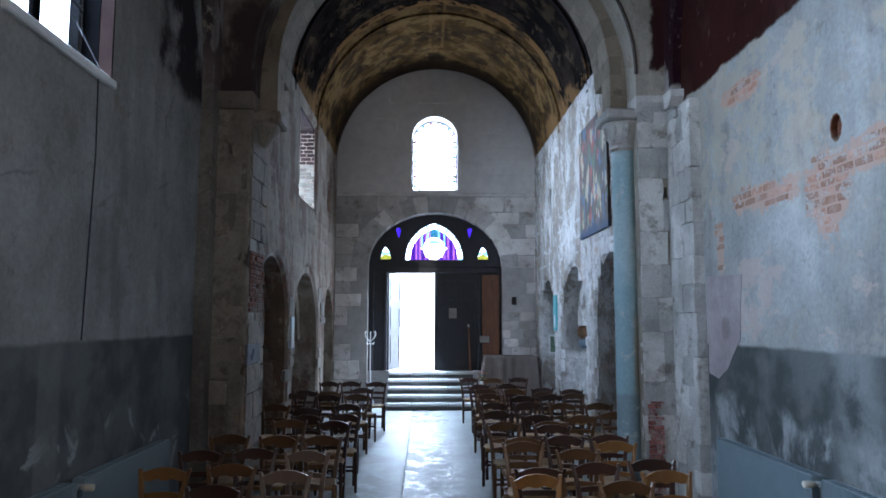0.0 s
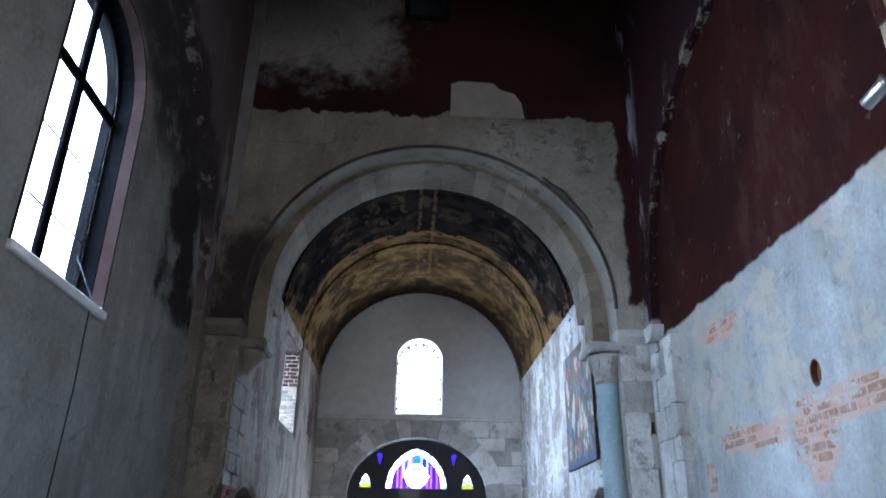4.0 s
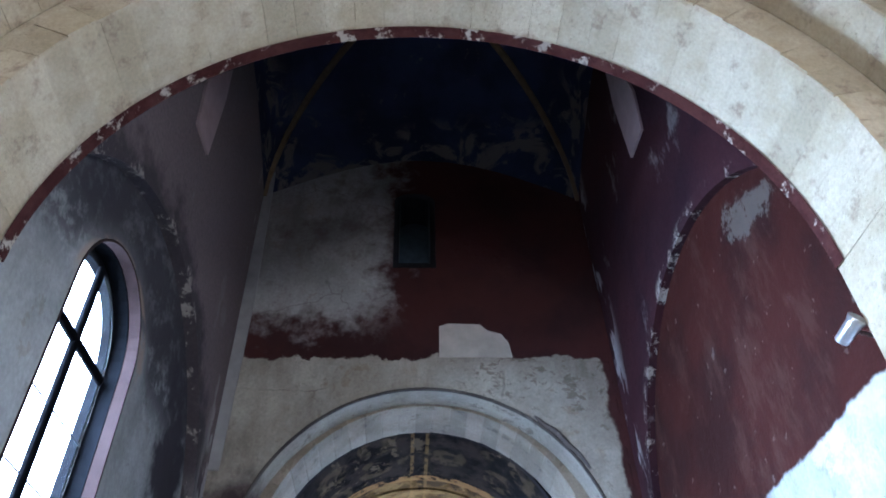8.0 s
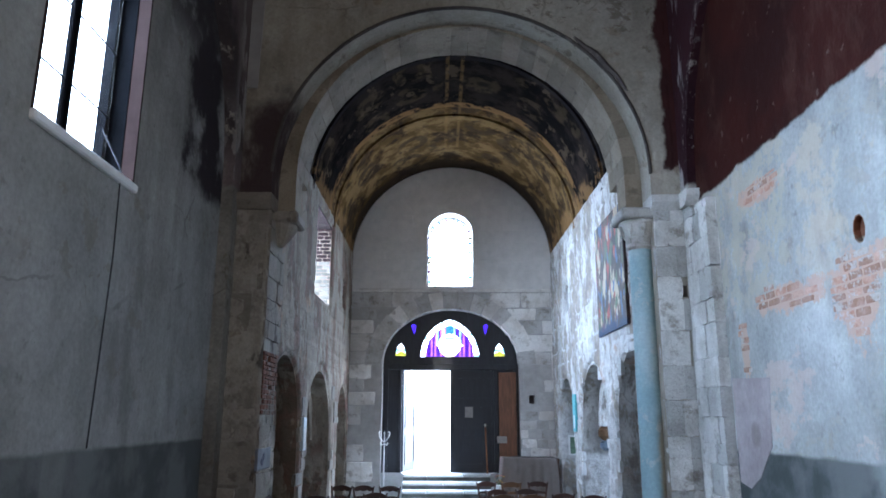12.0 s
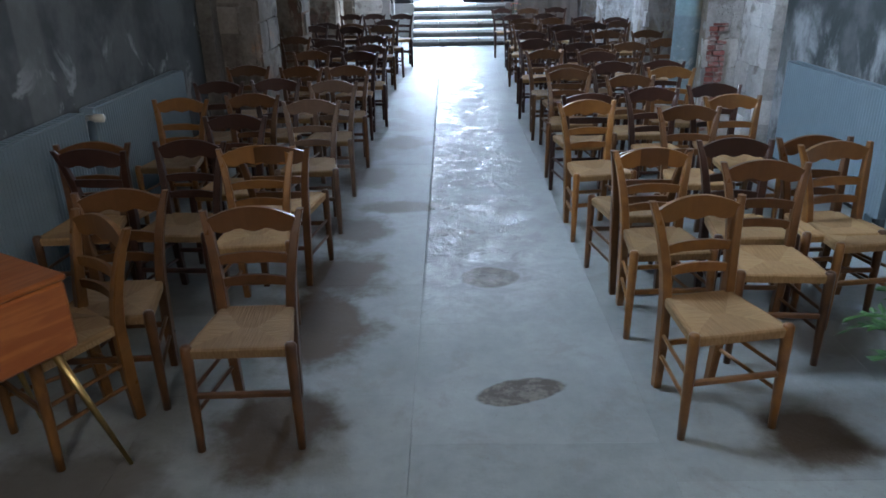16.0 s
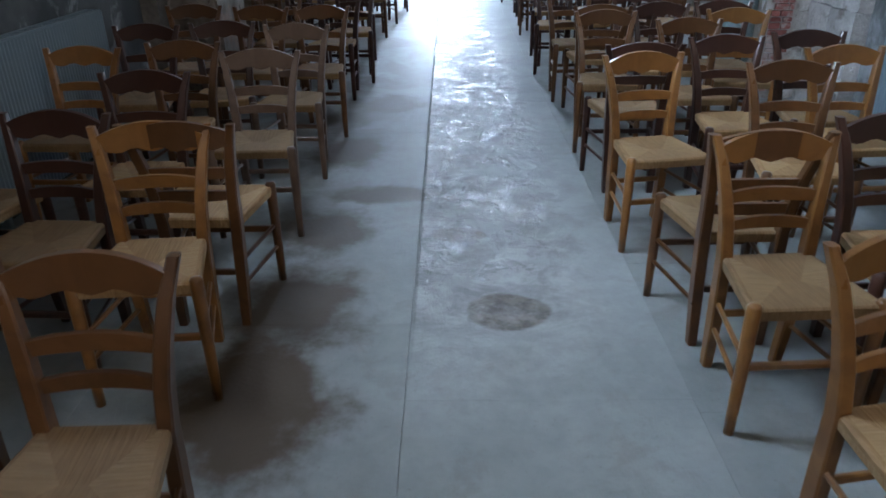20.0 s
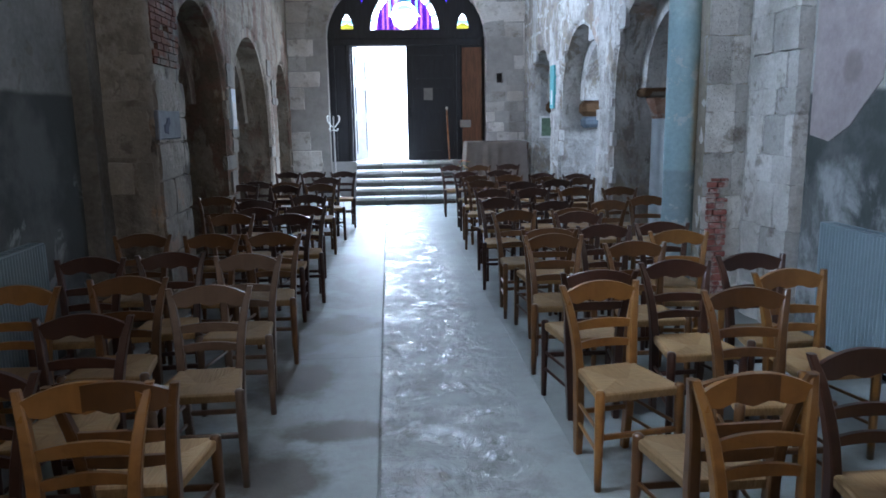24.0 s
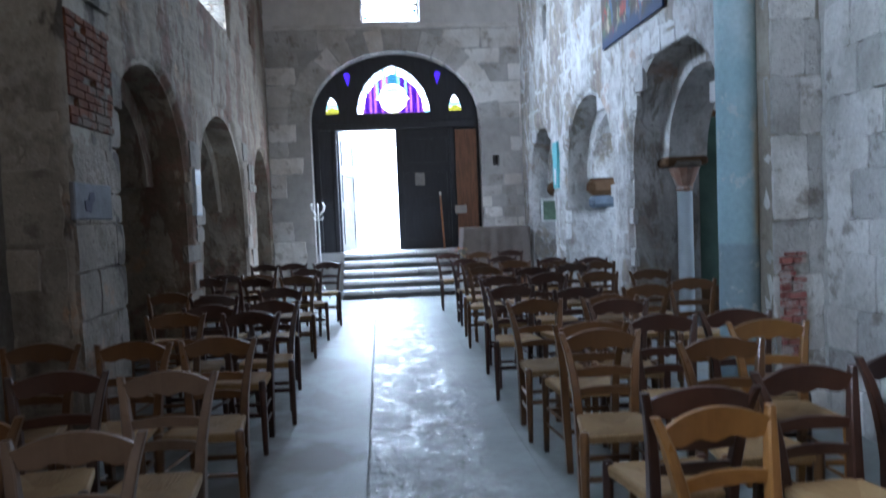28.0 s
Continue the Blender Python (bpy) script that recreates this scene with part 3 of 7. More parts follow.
def floor_material():
    """Painted cement slabs, polished along the aisle, with brown moisture stains and chair shadows painted in."""
    s = Shader("worn_grey_cement_floor")
    c = s.mix(s.step(s.noise(1.1, 5, 0.6), 0.35, 0.65), (0.225, 0.245, 0.243), (0.285, 0.309, 0.305))
    c = s.shade(c, 0.93, 1.05, s.random())
    c = s.shade(c, 0.9, 1.08, s.noise(14, 5, 0.65))
    scuff = s.step(s.noise(3.6, 9, 0.72, None, 0.4), 0.52, 0.64)
    c = s.mix(s.math("MULTIPLY", scuff, 0.38), c, (0.20, 0.19, 0.175))
    grit = s.step(s.noise(48, 5, 0.7), 0.6, 0.68)
    c = s.mix(s.math("MULTIPLY", grit, 0.3), c, (0.14, 0.13, 0.12))
    ragged = s.math("MULTIPLY", s.math("SUBTRACT", s.noise(4.2, 7, 0.62), 0.5), 1.7)
    damp_shadow = (0.075, 0.052, 0.031)
    # Brown stains; those beside the chairs also paint in the chairs' shadows.
    for cx, cy, rx, ry, deep in ((0.145, 6.03, 0.05, 0.07, 0.5),
                                 (-0.57, 3.35, 0.26, 0.3, 0.75), (-0.54, 4.2, 0.29, 0.4, 0.85), (-0.5, 4.85, 0.27, 0.36, 0.75), (-0.52, 5.62, 0.26, 0.3, 0.7),
                                 (-0.22, 6.1, 0.3, 0.14, 0.7), (-0.32, 8.1, 0.26, 0.3, 0.75), (0.3, 6.7, 0.2, 0.1, 0.5), (0.2, 7.5, 0.25, 0.12, 0.5), (0.42, 8.6, 0.3, 0.16, 0.45), (-0.55, 6.9, 0.24, 0.35, 0.75), (-0.66, 7.6, 0.2, 0.3, 0.5), (1.3, 5.4, 0.25, 0.4, 0.4), (1.55, 3.25, 0.22, 0.2, 0.75), (-1.25, 3.0, 0.4, 0.25, 0.5), (1.95, 4.1, 0.4, 0.25, 0.45)):
        dx = s.math("DIVIDE", s.math("SUBTRACT", s.x, cx), rx)
        dy = s.math("DIVIDE", s.math("SUBTRACT", s.y, cy), ry)
        d = s.math("SQRT", s.math("ADD", s.math("MULTIPLY", dx, dx), s.math("MULTIPLY", dy, dy)))
        spot = s.math("SUBTRACT", 1.0, s.step(s.math("ADD", d, ragged), 0.6, 1.3))
        c = s.mix(s.math("MULTIPLY", spot, min(0.95, deep * 1.15)), c, damp_shadow)
    for cx, cy, rx, ry, lean in ((0.375, 4.79, 0.175, 0.15, 0.0), (0.45, 3.60, 0.2, 0.095, 0.22), (0.18, 5.54, 0.14, 0.09, 0.0)):
        ox, oy = s.math("SUBTRACT", s.x, cx), s.math("SUBTRACT", s.y, cy)
        dx, dy = s.math("DIVIDE", ox, rx), s.math("DIVIDE", s.math("MULTIPLY_ADD", ox, -lean, oy), ry)
        d = s.math("ADD", s.math("SQRT", s.math("ADD", s.math("MULTIPLY", dx, dx), s.math("MULTIPLY", dy, dy))), s.math("MULTIPLY", ragged, 0.42))
        pit = s.math("SUBTRACT", 1.0, s.step(d, 0.9, 1.06))
        c = s.mix(s.math("MULTIPLY", pit, 0.95), c, s.mix(s.step(s.noise(13, 6, 0.7), 0.42, 0.6), (0.072, 0.06, 0.047), (0.165, 0.145, 0.12)))
    grubby = both(s, s.math("SUBTRACT", 1.0, s.step(s.x, -0.45, 0.0)), s.step(s.noise(1.7, 9, 0.7, None, 0.6), 0.42, 0.56), s.step(s.y, 5.2, 6.8))
    c = s.mix(s.math("MULTIPLY", grubby, 0.5), c, (0.125, 0.108, 0.088))
    aisle = both(s, s.step(s.x, -0.02, 0.0), s.math("SUBTRACT", 1.0, s.step(s.x, 0.5, 0.95)))
    worn = both(s, aisle, s.step(s.noise(1.9, 7, 0.66, None, 0.4), 0.36, 0.5), s.step(s.y, 3.8, 5.6))
    c = s.mix(s.math("MULTIPLY", worn, 0.62), c, s.mix(s.step(s.noise(5.0, 9, 0.72), 0.4, 0.6), (0.13, 0.125, 0.118), (0.36, 0.37, 0.37)))
    polish = both(s, worn, s.step(s.noise(4.2, 10, 0.74, s.stretch(s.where, 0.9, 1.1, 1), 0.9), 0.48, 0.54))
    rough = s.math("MULTIPLY_ADD", polish, -0.33, s.math("MULTIPLY_ADD", s.noise(6, 4), 0.16, 0.46))
    rough = s.math("MULTIPLY_ADD", s.step(s.y, 8.5, 13.5), -0.10, rough)
    ripple = s.math("MULTIPLY", s.math("MULTIPLY_ADD", worn, 0.85, 0.15), s.noise(5.5, 9, 0.7, s.stretch(s.where, 1.2, 0.8, 1), 0.9))
    s.bump(s.math("MULTIPLY_ADD", s.noise(60, 4), 0.06, ripple), 0.75, 0.03)
    return s.done(c, rough, 0.0, Specular_IOR_Level=s.math("MULTIPLY_ADD", polish, 0.55, 0.14))


def wood_material(name, dark, light, rough=0.38, grain=(1, 1, 9)):
    s = Shader(name)
    where = s.stretch(s.local(), 26 / grain[0], 26 / grain[1], 26 / grain[2])
    bands = s.noise(1.0, 6, 0.6, where, 0.8)
    c = s.mix(s.step(bands, 0.34, 0.66), dark, light)
    c = s.shade(c, 0.82, 1.15, s.random())
    c = s.mix(s.math("MULTIPLY", s.step(s.noise(6, 5, 0.6, s.local()), 0.5, 0.85), 0.4), c, tuple(v * 0.5 for v in dark))
    s.bump(bands, 0.2, 0.004)
    return s.done(c, s.math("MULTIPLY_ADD", s.noise(9, 3, 0.5, s.local()), 0.25, rough - 0.12), 0.0, Coat_Weight=0.06)


def rush_material(name, angle_axis, base, pale):
    """Woven rush: strands in one direction."""
    s = Shader(name)
    stretch = (7, 110, 40) if angle_axis == "x" else (110, 7, 40)
    strands = s.noise(1.0, 3, 0.5, s.stretch(s.local(), *stretch))
    c = s.mix(s.step(strands, 0.35, 0.65), base, pale)
    c = s.shade(c, 0.8, 1.1, s.noise(9, 4, 0.6, s.local()))
    c = s.shade(c, 0.7, 1.08, s.random())
    s.bump(strands, 0.7, 0.006)
    return s.done(c, 0.75)


def plain_material(name, colour, rough=0.5, metal=0.0, grain=20.0, spread=0.12, depth=0.002, **more):
    s = Shader(name)
    c = s.shade(colour, 1 - spread, 1 + spread, s.noise(grain, 5, 0.6))
    c = s.shade(c, 1 - spread, 1 + spread, s.noise(grain * 0.12, 3))
    s.bump(s.noise(grain * 3, 4), 0.3, depth)
    return s.done(c, rough, metal, **more)


def glass_material(name, colour, clear=0.85):
    """A thin pane that lets daylight through, tinted, with a slight sheen."""
    s = Shader(name)
    nodes, links = s.tree.nodes, s.tree.links
    thin = nodes.new("ShaderNodeBsdfTransparent")
    s.link(s.shade(colour, 0.8, 1.15, s.noise(16, 3)), thin.inputs["Color"])
    s.done(colour, 0.12)
    mixed = nodes.new("ShaderNodeMixShader")
    mixed.inputs[0].default_value = clear
    links.new(s.bsdf.outputs[0], mixed.inputs[1])
    links.new(thin.outputs[0], mixed.inputs[2])
    links.new(mixed.outputs[0], nodes["Material Output"].inputs["Surface"])
    return s.mat


def painting_material():
    """An old dark canvas: patches of red, green and gold over brown, a blue band along the foot."""
    s = Shader("darkened_oil_painting")
    c = s.mix(s.step(s.noise(2.3, 4), 0.45, 0.6), (0.035, 0.026, 0.022), (0.085, 0.058, 0.045))
    for scale, level, tone in ((2.6, 0.53, (0.26, 0.045, 0.035)), (3.1, 0.55, (0.07, 0.10, 0.055)), (3.9, 0.57, (0.36, 0.29, 0.2)), (4.4, 0.60, (0.06, 0.10, 0.17)), (5.2, 0.63, (0.34, 0.30, 0.25))):
        c = s.mix(s.step(s.noise(scale, 5, 0.5, s.stretch(s.where, 1, 1.3, 0.6)), level, level + 0.03), c, tone)
    c = s.mix(below(s, s.z, 3.5, 0.5, 0.08), c, (0.012, 0.03, 0.08))
    s.bump(s.noise(60, 4), 0.3, 0.003)
    return s.done(c, 0.7, 0.0, Specular_IOR_Level=0.25)


WALL_SIDE = side_wall_material()
WALL_SOUTH = south_wall_material()
WALL_TOWER = tower_wall_material()
WALL_WEST = west_wall_material()
WALL_NAVE = nave_wall_material("patched_nave_rubble_plaster", (0.48, 0.465, 0.45), (0.66, 0.65, 0.64), (0.2, 0.17, 0.15), 0.0, 0.0, 0.8)
# South masonry kept darker than the north: its weaker light put into the colour.
WALL_DIM = nave_wall_material("dim_brown_rubble_plaster", (0.24, 0.195, 0.15), (0.36, 0.31, 0.25), (0.10, 0.07, 0.048), 2.9, 0.0, 0.75, (0.17, 0.085, 0.062))
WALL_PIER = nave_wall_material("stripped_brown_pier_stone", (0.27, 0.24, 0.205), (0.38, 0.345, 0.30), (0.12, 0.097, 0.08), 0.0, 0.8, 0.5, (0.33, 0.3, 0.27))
WALL_JAMB = nave_wall_material("dim_jamb_stone", (0.23, 0.20, 0.168), (0.32, 0.285, 0.245), (0.10, 0.08, 0.065), 0.0, 0.75)
ARRIS_RED = worn_brick_material("flaking_red_arris_paint", (0.042, 0.011, 0.01), (0.065, 0.021, 0.018), (0.4, 0.36, 0.3), 0.56)
VAULT = vault_material()
FLOOR = floor_material()
STONE = stone_material("weathered_grey_limestone", (0.38, 0.365, 0.34), (0.50, 0.49, 0.465), (0.17, 0.145, 0.125), 0.13)
STONE_ARCH = stone_material("dull_cream_arch_stone", (0.21, 0.172, 0.127), (0.28, 0.238, 0.182), (0.115, 0.09, 0.066), 0.14)
STONE_PIER = stone_material("weathered_pale_pier_blocks", (0.41, 0.40, 0.375), (0.60, 0.595, 0.575), (0.17, 0.14, 0.11), 0.26, 0.9, 0.09)
STONE_CREAM = stone_material("clean_cream_limestone", (0.355, 0.30, 0.205), (0.44, 0.385, 0.285), (0.21, 0.165, 0.12), 0.08)
STONE_FACADE = stone_material("facade_ashlar", (0.56, 0.51, 0.46), (0.72, 0.685, 0.65), (0.30, 0.25, 0.205), 0.3)
LUNETTE = plain_material("smooth_facade_plaster", (0.66, 0.62, 0.585), 0.9, 0, 6, 0.10, 0.006, Specular_IOR_Level=0.1)
# Pale treads, dark risers: light from the door is put into both tones.
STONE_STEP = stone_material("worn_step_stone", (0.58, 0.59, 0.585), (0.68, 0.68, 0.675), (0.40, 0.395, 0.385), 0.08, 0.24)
STONE_RISER = stone_material("dark_shaded_riser_stone", (0.13, 0.13, 0.125), (0.19, 0.19, 0.185), (0.08, 0.078, 0.074), 0.15)
# Brown stone, also toned down for the dim south side.
STONE_DIM = stone_material("dim_brown_limestone", (0.21, 0.183, 0.154), (0.30, 0.268, 0.23), (0.10, 0.08, 0.066), 0.2)
BRICK = worn_brick_material("limewash_smeared_brick", (0.325, 0.185, 0.135), (0.41, 0.27, 0.215), (0.40, 0.38, 0.36), 0.54)
BRICK_RUST = worn_brick_material("rusty_brown_brick", (0.13, 0.048, 0.027), (0.18, 0.078, 0.046), (0.19, 0.155, 0.125), 0.52)
BRICK_DARK = worn_brick_material("deep_red_brick", (0.24, 0.085, 0.075), (0.31, 0.14, 0.12), (0.42, 0.37, 0.345), 0.52)
STONE_RECESS = stone_material("dark_recess_stone", (0.07, 0.06, 0.058), (0.12, 0.105, 0.095), (0.2, 0.18, 0.16), 0.2)
STONE_WHITE = stone_material("whitewashed_rubble", (0.46, 0.45, 0.44), (0.58, 0.575, 0.57), (0.27, 0.24, 0.22), 0.12)
IMPOST_OCHRE = stone_material("ochre_brown_impost_stone", (0.075, 0.04, 0.021), (0.125, 0.072, 0.04), (0.05, 0.034, 0.024), 0.2)
BRICK_SOOT = stone_material("sooty_ox_blood_brick", (0.014, 0.006, 0.006), (0.024, 0.011, 0.011), (0.05, 0.04, 0.03), 0.3)
BRICK_WHITE = stone_material("limewashed_brick", (0.07, 0.062, 0.052), (0.12, 0.108, 0.09), (0.06, 0.045, 0.035), 0.35)
COLUMN_BLUE = column_material()
VAULT_NAVY = navy_vault_material()
RIB_GOLD = plain_material("dull_gold_rib_paint", (0.16, 0.10, 0.05), 0.7, 0, 8, 0.3)
PATCH_PLASTER = repair_plaster_material()
REVEAL_PINK = plain_material("pinkish_reveal_plaster", (0.34, 0.25, 0.25), 0.85, 0, 5, 0.15, 0.006)
# Rose plaster taken near black to hold down the window lamp's glare.
REVEAL_ROSE = plain_material("darkened_rose_reveal_plaster", (0.024, 0.0155, 0.0145), 0.95, 0, 5, 0.3, 0.006, Specular_IOR_Level=0.03)
SILL_WHITE = plain_material("white_painted_sill", (0.72, 0.73, 0.74), 0.6, 0, 12, 0.08)
FRAME_DARK = plain_material("matt_black_window_paint", (0.004, 0.0042, 0.005), 0.9, 0, 12, 0.2, 0.002, Specular_IOR_Level=0.0)
IRON = plain_material("dark_iron", (0.03, 0.03, 0.035), 0.5, 0.7, 30, 0.2)
DOOR_DARK = wood_material("near_black_door_paint", (0.012, 0.013, 0.018), (0.02, 0.021, 0.028), 0.45)
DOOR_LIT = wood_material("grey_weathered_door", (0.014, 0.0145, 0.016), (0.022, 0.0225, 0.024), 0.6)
WOOD_ORANGE = wood_material("orange_brown_panelling", (0.10, 0.038, 0.017), (0.16, 0.064, 0.03), 0.4)
CHAIR_HONEY = wood_material("honey_varnished_beech", (0.14, 0.06, 0.015), (0.215, 0.10, 0.026), 0.33, (4, 4, 4))
CHAIR_BROWN = wood_material("mid_brown_beech", (0.07, 0.031, 0.011), (0.115, 0.052, 0.018), 0.33, (4, 4, 4))
CHAIR_DARK = wood_material("dark_stained_beech", (0.03, 0.011, 0.007), (0.05, 0.02, 0.012), 0.36, (4, 4, 4))
CHAIR_GREY = wood_material("greyed_pale_beech", (0.10, 0.06, 0.038), (0.155, 0.098, 0.064), 0.4, (4, 4, 4))
RUSH_X = rush_material("rush_strands_across", "x", (0.305, 0.19, 0.083), (0.355, 0.232, 0.108))
RUSH_Y = rush_material("rush_strands_along", "y", (0.255, 0.15, 0.06), (0.30, 0.185, 0.08))
RADIATOR = plain_material("blue_grey_radiator_enamel", (0.19, 0.25, 0.285), 0.42, 0, 10, 0.06)
RADIATOR_OLD = plain_material("dull_grey_radiator_enamel", (0.22, 0.24, 0.24), 0.5, 0, 10, 0.1)
CREAM_PLASTIC = plain_material("cream_plastic", (0.62, 0.58, 0.48), 0.45)
PIPE = plain_material("painted_pipe", (0.34, 0.37, 0.38), 0.5)
BRASS = plain_material("worn_brass", (0.55, 0.40, 0.16), 0.3, 1.0)
TEAK = wood_material("orange_teak_veneer", (0.30, 0.085, 0.018), (0.42, 0.135, 0.03), 0.35, (9, 1, 1))
CLOTH = plain_material("taupe_cloth", (0.20, 0.165, 0.145), 0.95, 0, 60, 0.1, 0.004)
LEAF = plain_material("dark_green_leaf", (0.025, 0.075, 0.022), 0.4, 0, 9, 0.35)
LEAF_PALE = plain_material("fresh_green_leaf", (0.08, 0.19, 0.06), 0.4, 0, 9, 0.3)
TERRACOTTA = plain_material("terracotta", (0.34, 0.13, 0.07), 0.8)
WHITE_PAINT = plain_material("chalky_white_paint", (0.68, 0.68, 0.66), 0.55)
TURQUOISE = plain_material("turquoise_card", (0.12, 0.42, 0.45), 0.6)
PAPER = plain_material("aged_paper", (0.55, 0.54, 0.5), 0.8)
PAPER_DIM = plain_material("dark_paper", (0.25, 0.225, 0.205), 0.85, 0, 14, 0.2)
BLACK_PLASTIC = plain_material("black_plastic", (0.015, 0.015, 0.017), 0.4)
LAMP_METAL = plain_material("brushed_lamp_metal", (0.6, 0.6, 0.62), 0.3, 0.9)
PAINTING = painting_material()
FLOWER_YELLOW = plain_material("yellow_petals", (0.75, 0.42, 0.04), 0.6)
FLOWER_RED = plain_material("red_petals", (0.5, 0.05, 0.03), 0.6)
GLASS_CLEAR = glass_material("pale_window_glass", (0.97, 0.99, 1.0), 0.97)
GLASS = {
    "white": glass_material("white_leaded_glass", (0.95, 0.97, 1.0)),
    "gold": glass_material("pale_gold_glass", (0.34, 0.32, 0.10)),
    "pale_sky": glass_material("pale_turquoise_glass", (0.34, 0.50, 0.53)),
    "cream": glass_material("pale_cream_glass", (0.70, 0.66, 0.48)),
    "purple": glass_material("violet_glass", (0.14, 0.055, 0.27)),
    "mauve": glass_material("mauve_glass", (0.36, 0.20, 0.42)),
    "blue": glass_material("cobalt_glass", (0.13, 0.075, 0.42)),
    "sky": glass_material("turquoise_glass", (0.11, 0.23, 0.28)),
    "green": glass_material("green_glass", (0.11, 0.26, 0.1)),
    "deep_sky": glass_material("dense_turquoise_glass", (0.08, 0.2, 0.27)),
    "deep_red": glass_material("dense_ruby_glass", (0.26, 0.11, 0.15)),
    "deep_gold": glass_material("dense_amber_glass", (0.26, 0.23, 0.13)),
}
OUTDOORS = Shader("bright_overcast_daylight")
OUTDOORS.done((0.8, 0.9, 1.0), 1.0, 0.0, Emission_Color=(0.82, 0.93, 1.0), Emission_Strength=3.2)
OUTDOORS = OUTDOORS.mat
GROUND = plain_material("pale_gravel_ground", (0.42, 0.40, 0.36), 0.9, 0, 3, 0.15, 0.01)


# ---- building blocks ----
def mesh_of(name, bm, material, smooth=False):
    me = bpy.data.meshes.new(name)
    bmesh.ops.recalc_face_normals(bm, faces=bm.faces)
    bm.to_mesh(me)
    bm.free()
    for m in material if isinstance(material, (list, tuple)) else [material]:
        me.materials.append(m)
    if smooth:
        for p in me.polygons:
            p.use_smooth = True
    return me


def part(name, bm, material, parent=None, label="", smooth=False):
    ob = new(name, mesh_of(name, bm, material, smooth))
    ob.parent = parent
    return tagged(ob, label)


def thing(name, bm, material, label, category, group="", kind="", smooth=False):
    return tagged(part(name, bm, material, None, "", smooth), label, category, group, kind)


def empty(name, at, label, category, group="", kind="", turn=0.0):
    ob = new(name)
    ob.matrix_basis = pose(*at, 0, 0, turn)
    ob.empty_display_size = 0.1
    return tagged(ob, label, category, group, kind)


def box(bm, x0, x1, y0, y1, z0, z1, bevel=0.0, m=None):
    made = bmesh.ops.create_cube(bm, size=1.0, matrix=Matrix.Translation(((x0 + x1) / 2, (y0 + y1) / 2, (z0 + z1) / 2)) @ Matrix.Diagonal((x1 - x0, y1 - y0, z1 - z0, 1)))
    verts = made["verts"]
    if bevel:
        edges = list({e for v in verts for e in v.link_edges})
        verts = bmesh.ops.bevel(bm, geom=edges, offset=bevel, segments=1, affect="EDGES", profile=0.6)["verts"]
    if m is not None:
        bmesh.ops.transform(bm, matrix=m, verts=verts)
    return bm


def boxed(*sides, bevel=0.0):
    return box(bmesh.new(), *sides, bevel=bevel)


def ring(bm, points):
    verts = [bm.verts.new(p) for p in points]
    return verts, [bm.edges.new((a, b)) for a, b in zip(verts, verts[1:] + verts[:1])]


def slab(outline, holes, axis, a, b, bm=None):
    """A flat shape with holes, given in two coordinates, with its thickness from a to b along the third axis."""
    bm = bm or bmesh.new()
    lay = {"x": lambda u, v: (a, u, v), "y": lambda u, v: (u, a, v), "z": lambda u, v: (u, v, a)}[axis]
    edges = []
    for loop in (outline, *holes):
        edges += ring(bm, [lay(u, v) for u, v in loop])[1]
    faces = [g for g in bmesh.ops.triangle_fill(bm, edges=edges, use_beauty=True)["geom"] if isinstance(g, bmesh.types.BMFace)]
    out = bmesh.ops.extrude_face_region(bm, geom=faces)["geom"]
    shift = Vector([b - a if axis == k else 0 for k in "xyz"])
    bmesh.ops.translate(bm, vec=shift, verts=[g for g in out if isinstance(g, bmesh.types.BMVert)])
    return bm


def arched(c, half, foot, spring, rise=None, n=20):
    """An upright opening with a round or flattened head, from the foot on one side round to the other."""
    rise = half if rise is None else rise
    arc = [(c + half * math.cos(math.pi * k / n), spring + rise * math.sin(math.pi * k / n)) for k in range(n + 1)]
    return [(c + half, foot)] + arc + [(c - half, foot)]


def pointed(c, half, foot, apex, n=8):
    """A lancet of two arcs."""
    high = apex - foot
    r = (half * half + high * high) / (2 * half)
    top = math.asin(min(1.0, high / r))
    right = [(c + half - r + r * math.cos(top * k / n), foot + r * math.sin(top * k / n)) for k in range(n)]
    return right + [(c, apex)] + [(2 * c - x, z) for x, z in reversed(right)]


def rect(u0, u1, v0, v1):
    return [(u0, v0), (u1, v0), (u1, v1), (u0, v1)]


def sweep(bm, points, radius, n=8, closed=False):
    """A round bar along a line of points; radius may be one number or one for each point."""
    pts = [Vector(p) for p in points]
    radii = radius if isinstance(radius, (list, tuple)) else [radius] * len(pts)
    rows, side = [], None
    for k, p in enumerate(pts):
        d = (pts[min(k + 1, len(pts) - 1)] - pts[max(k - 1, 0)]).normalized()
        side = d.cross(Vector((0, 0, 1)) if abs(d.z) < 0.9 else Vector((1, 0, 0))).normalized() if side is None else (side - d * side.dot(d)).normalized()
        up = d.cross(side)
        rows.append([bm.verts.new(p + radii[k] * (math.cos(2 * math.pi * j / n) * side + math.sin(2 * math.pi * j / n) * up)) for j in range(n)])
    for a, b in zip(rows, rows[1:]):
        for j in range(n):
            bm.faces.new((a[j], a[(j + 1) % n], b[(j + 1) % n], b[j]))
    bm.faces.new(rows[0])
    bm.faces.new(rows[-1][::-1])
    return bm


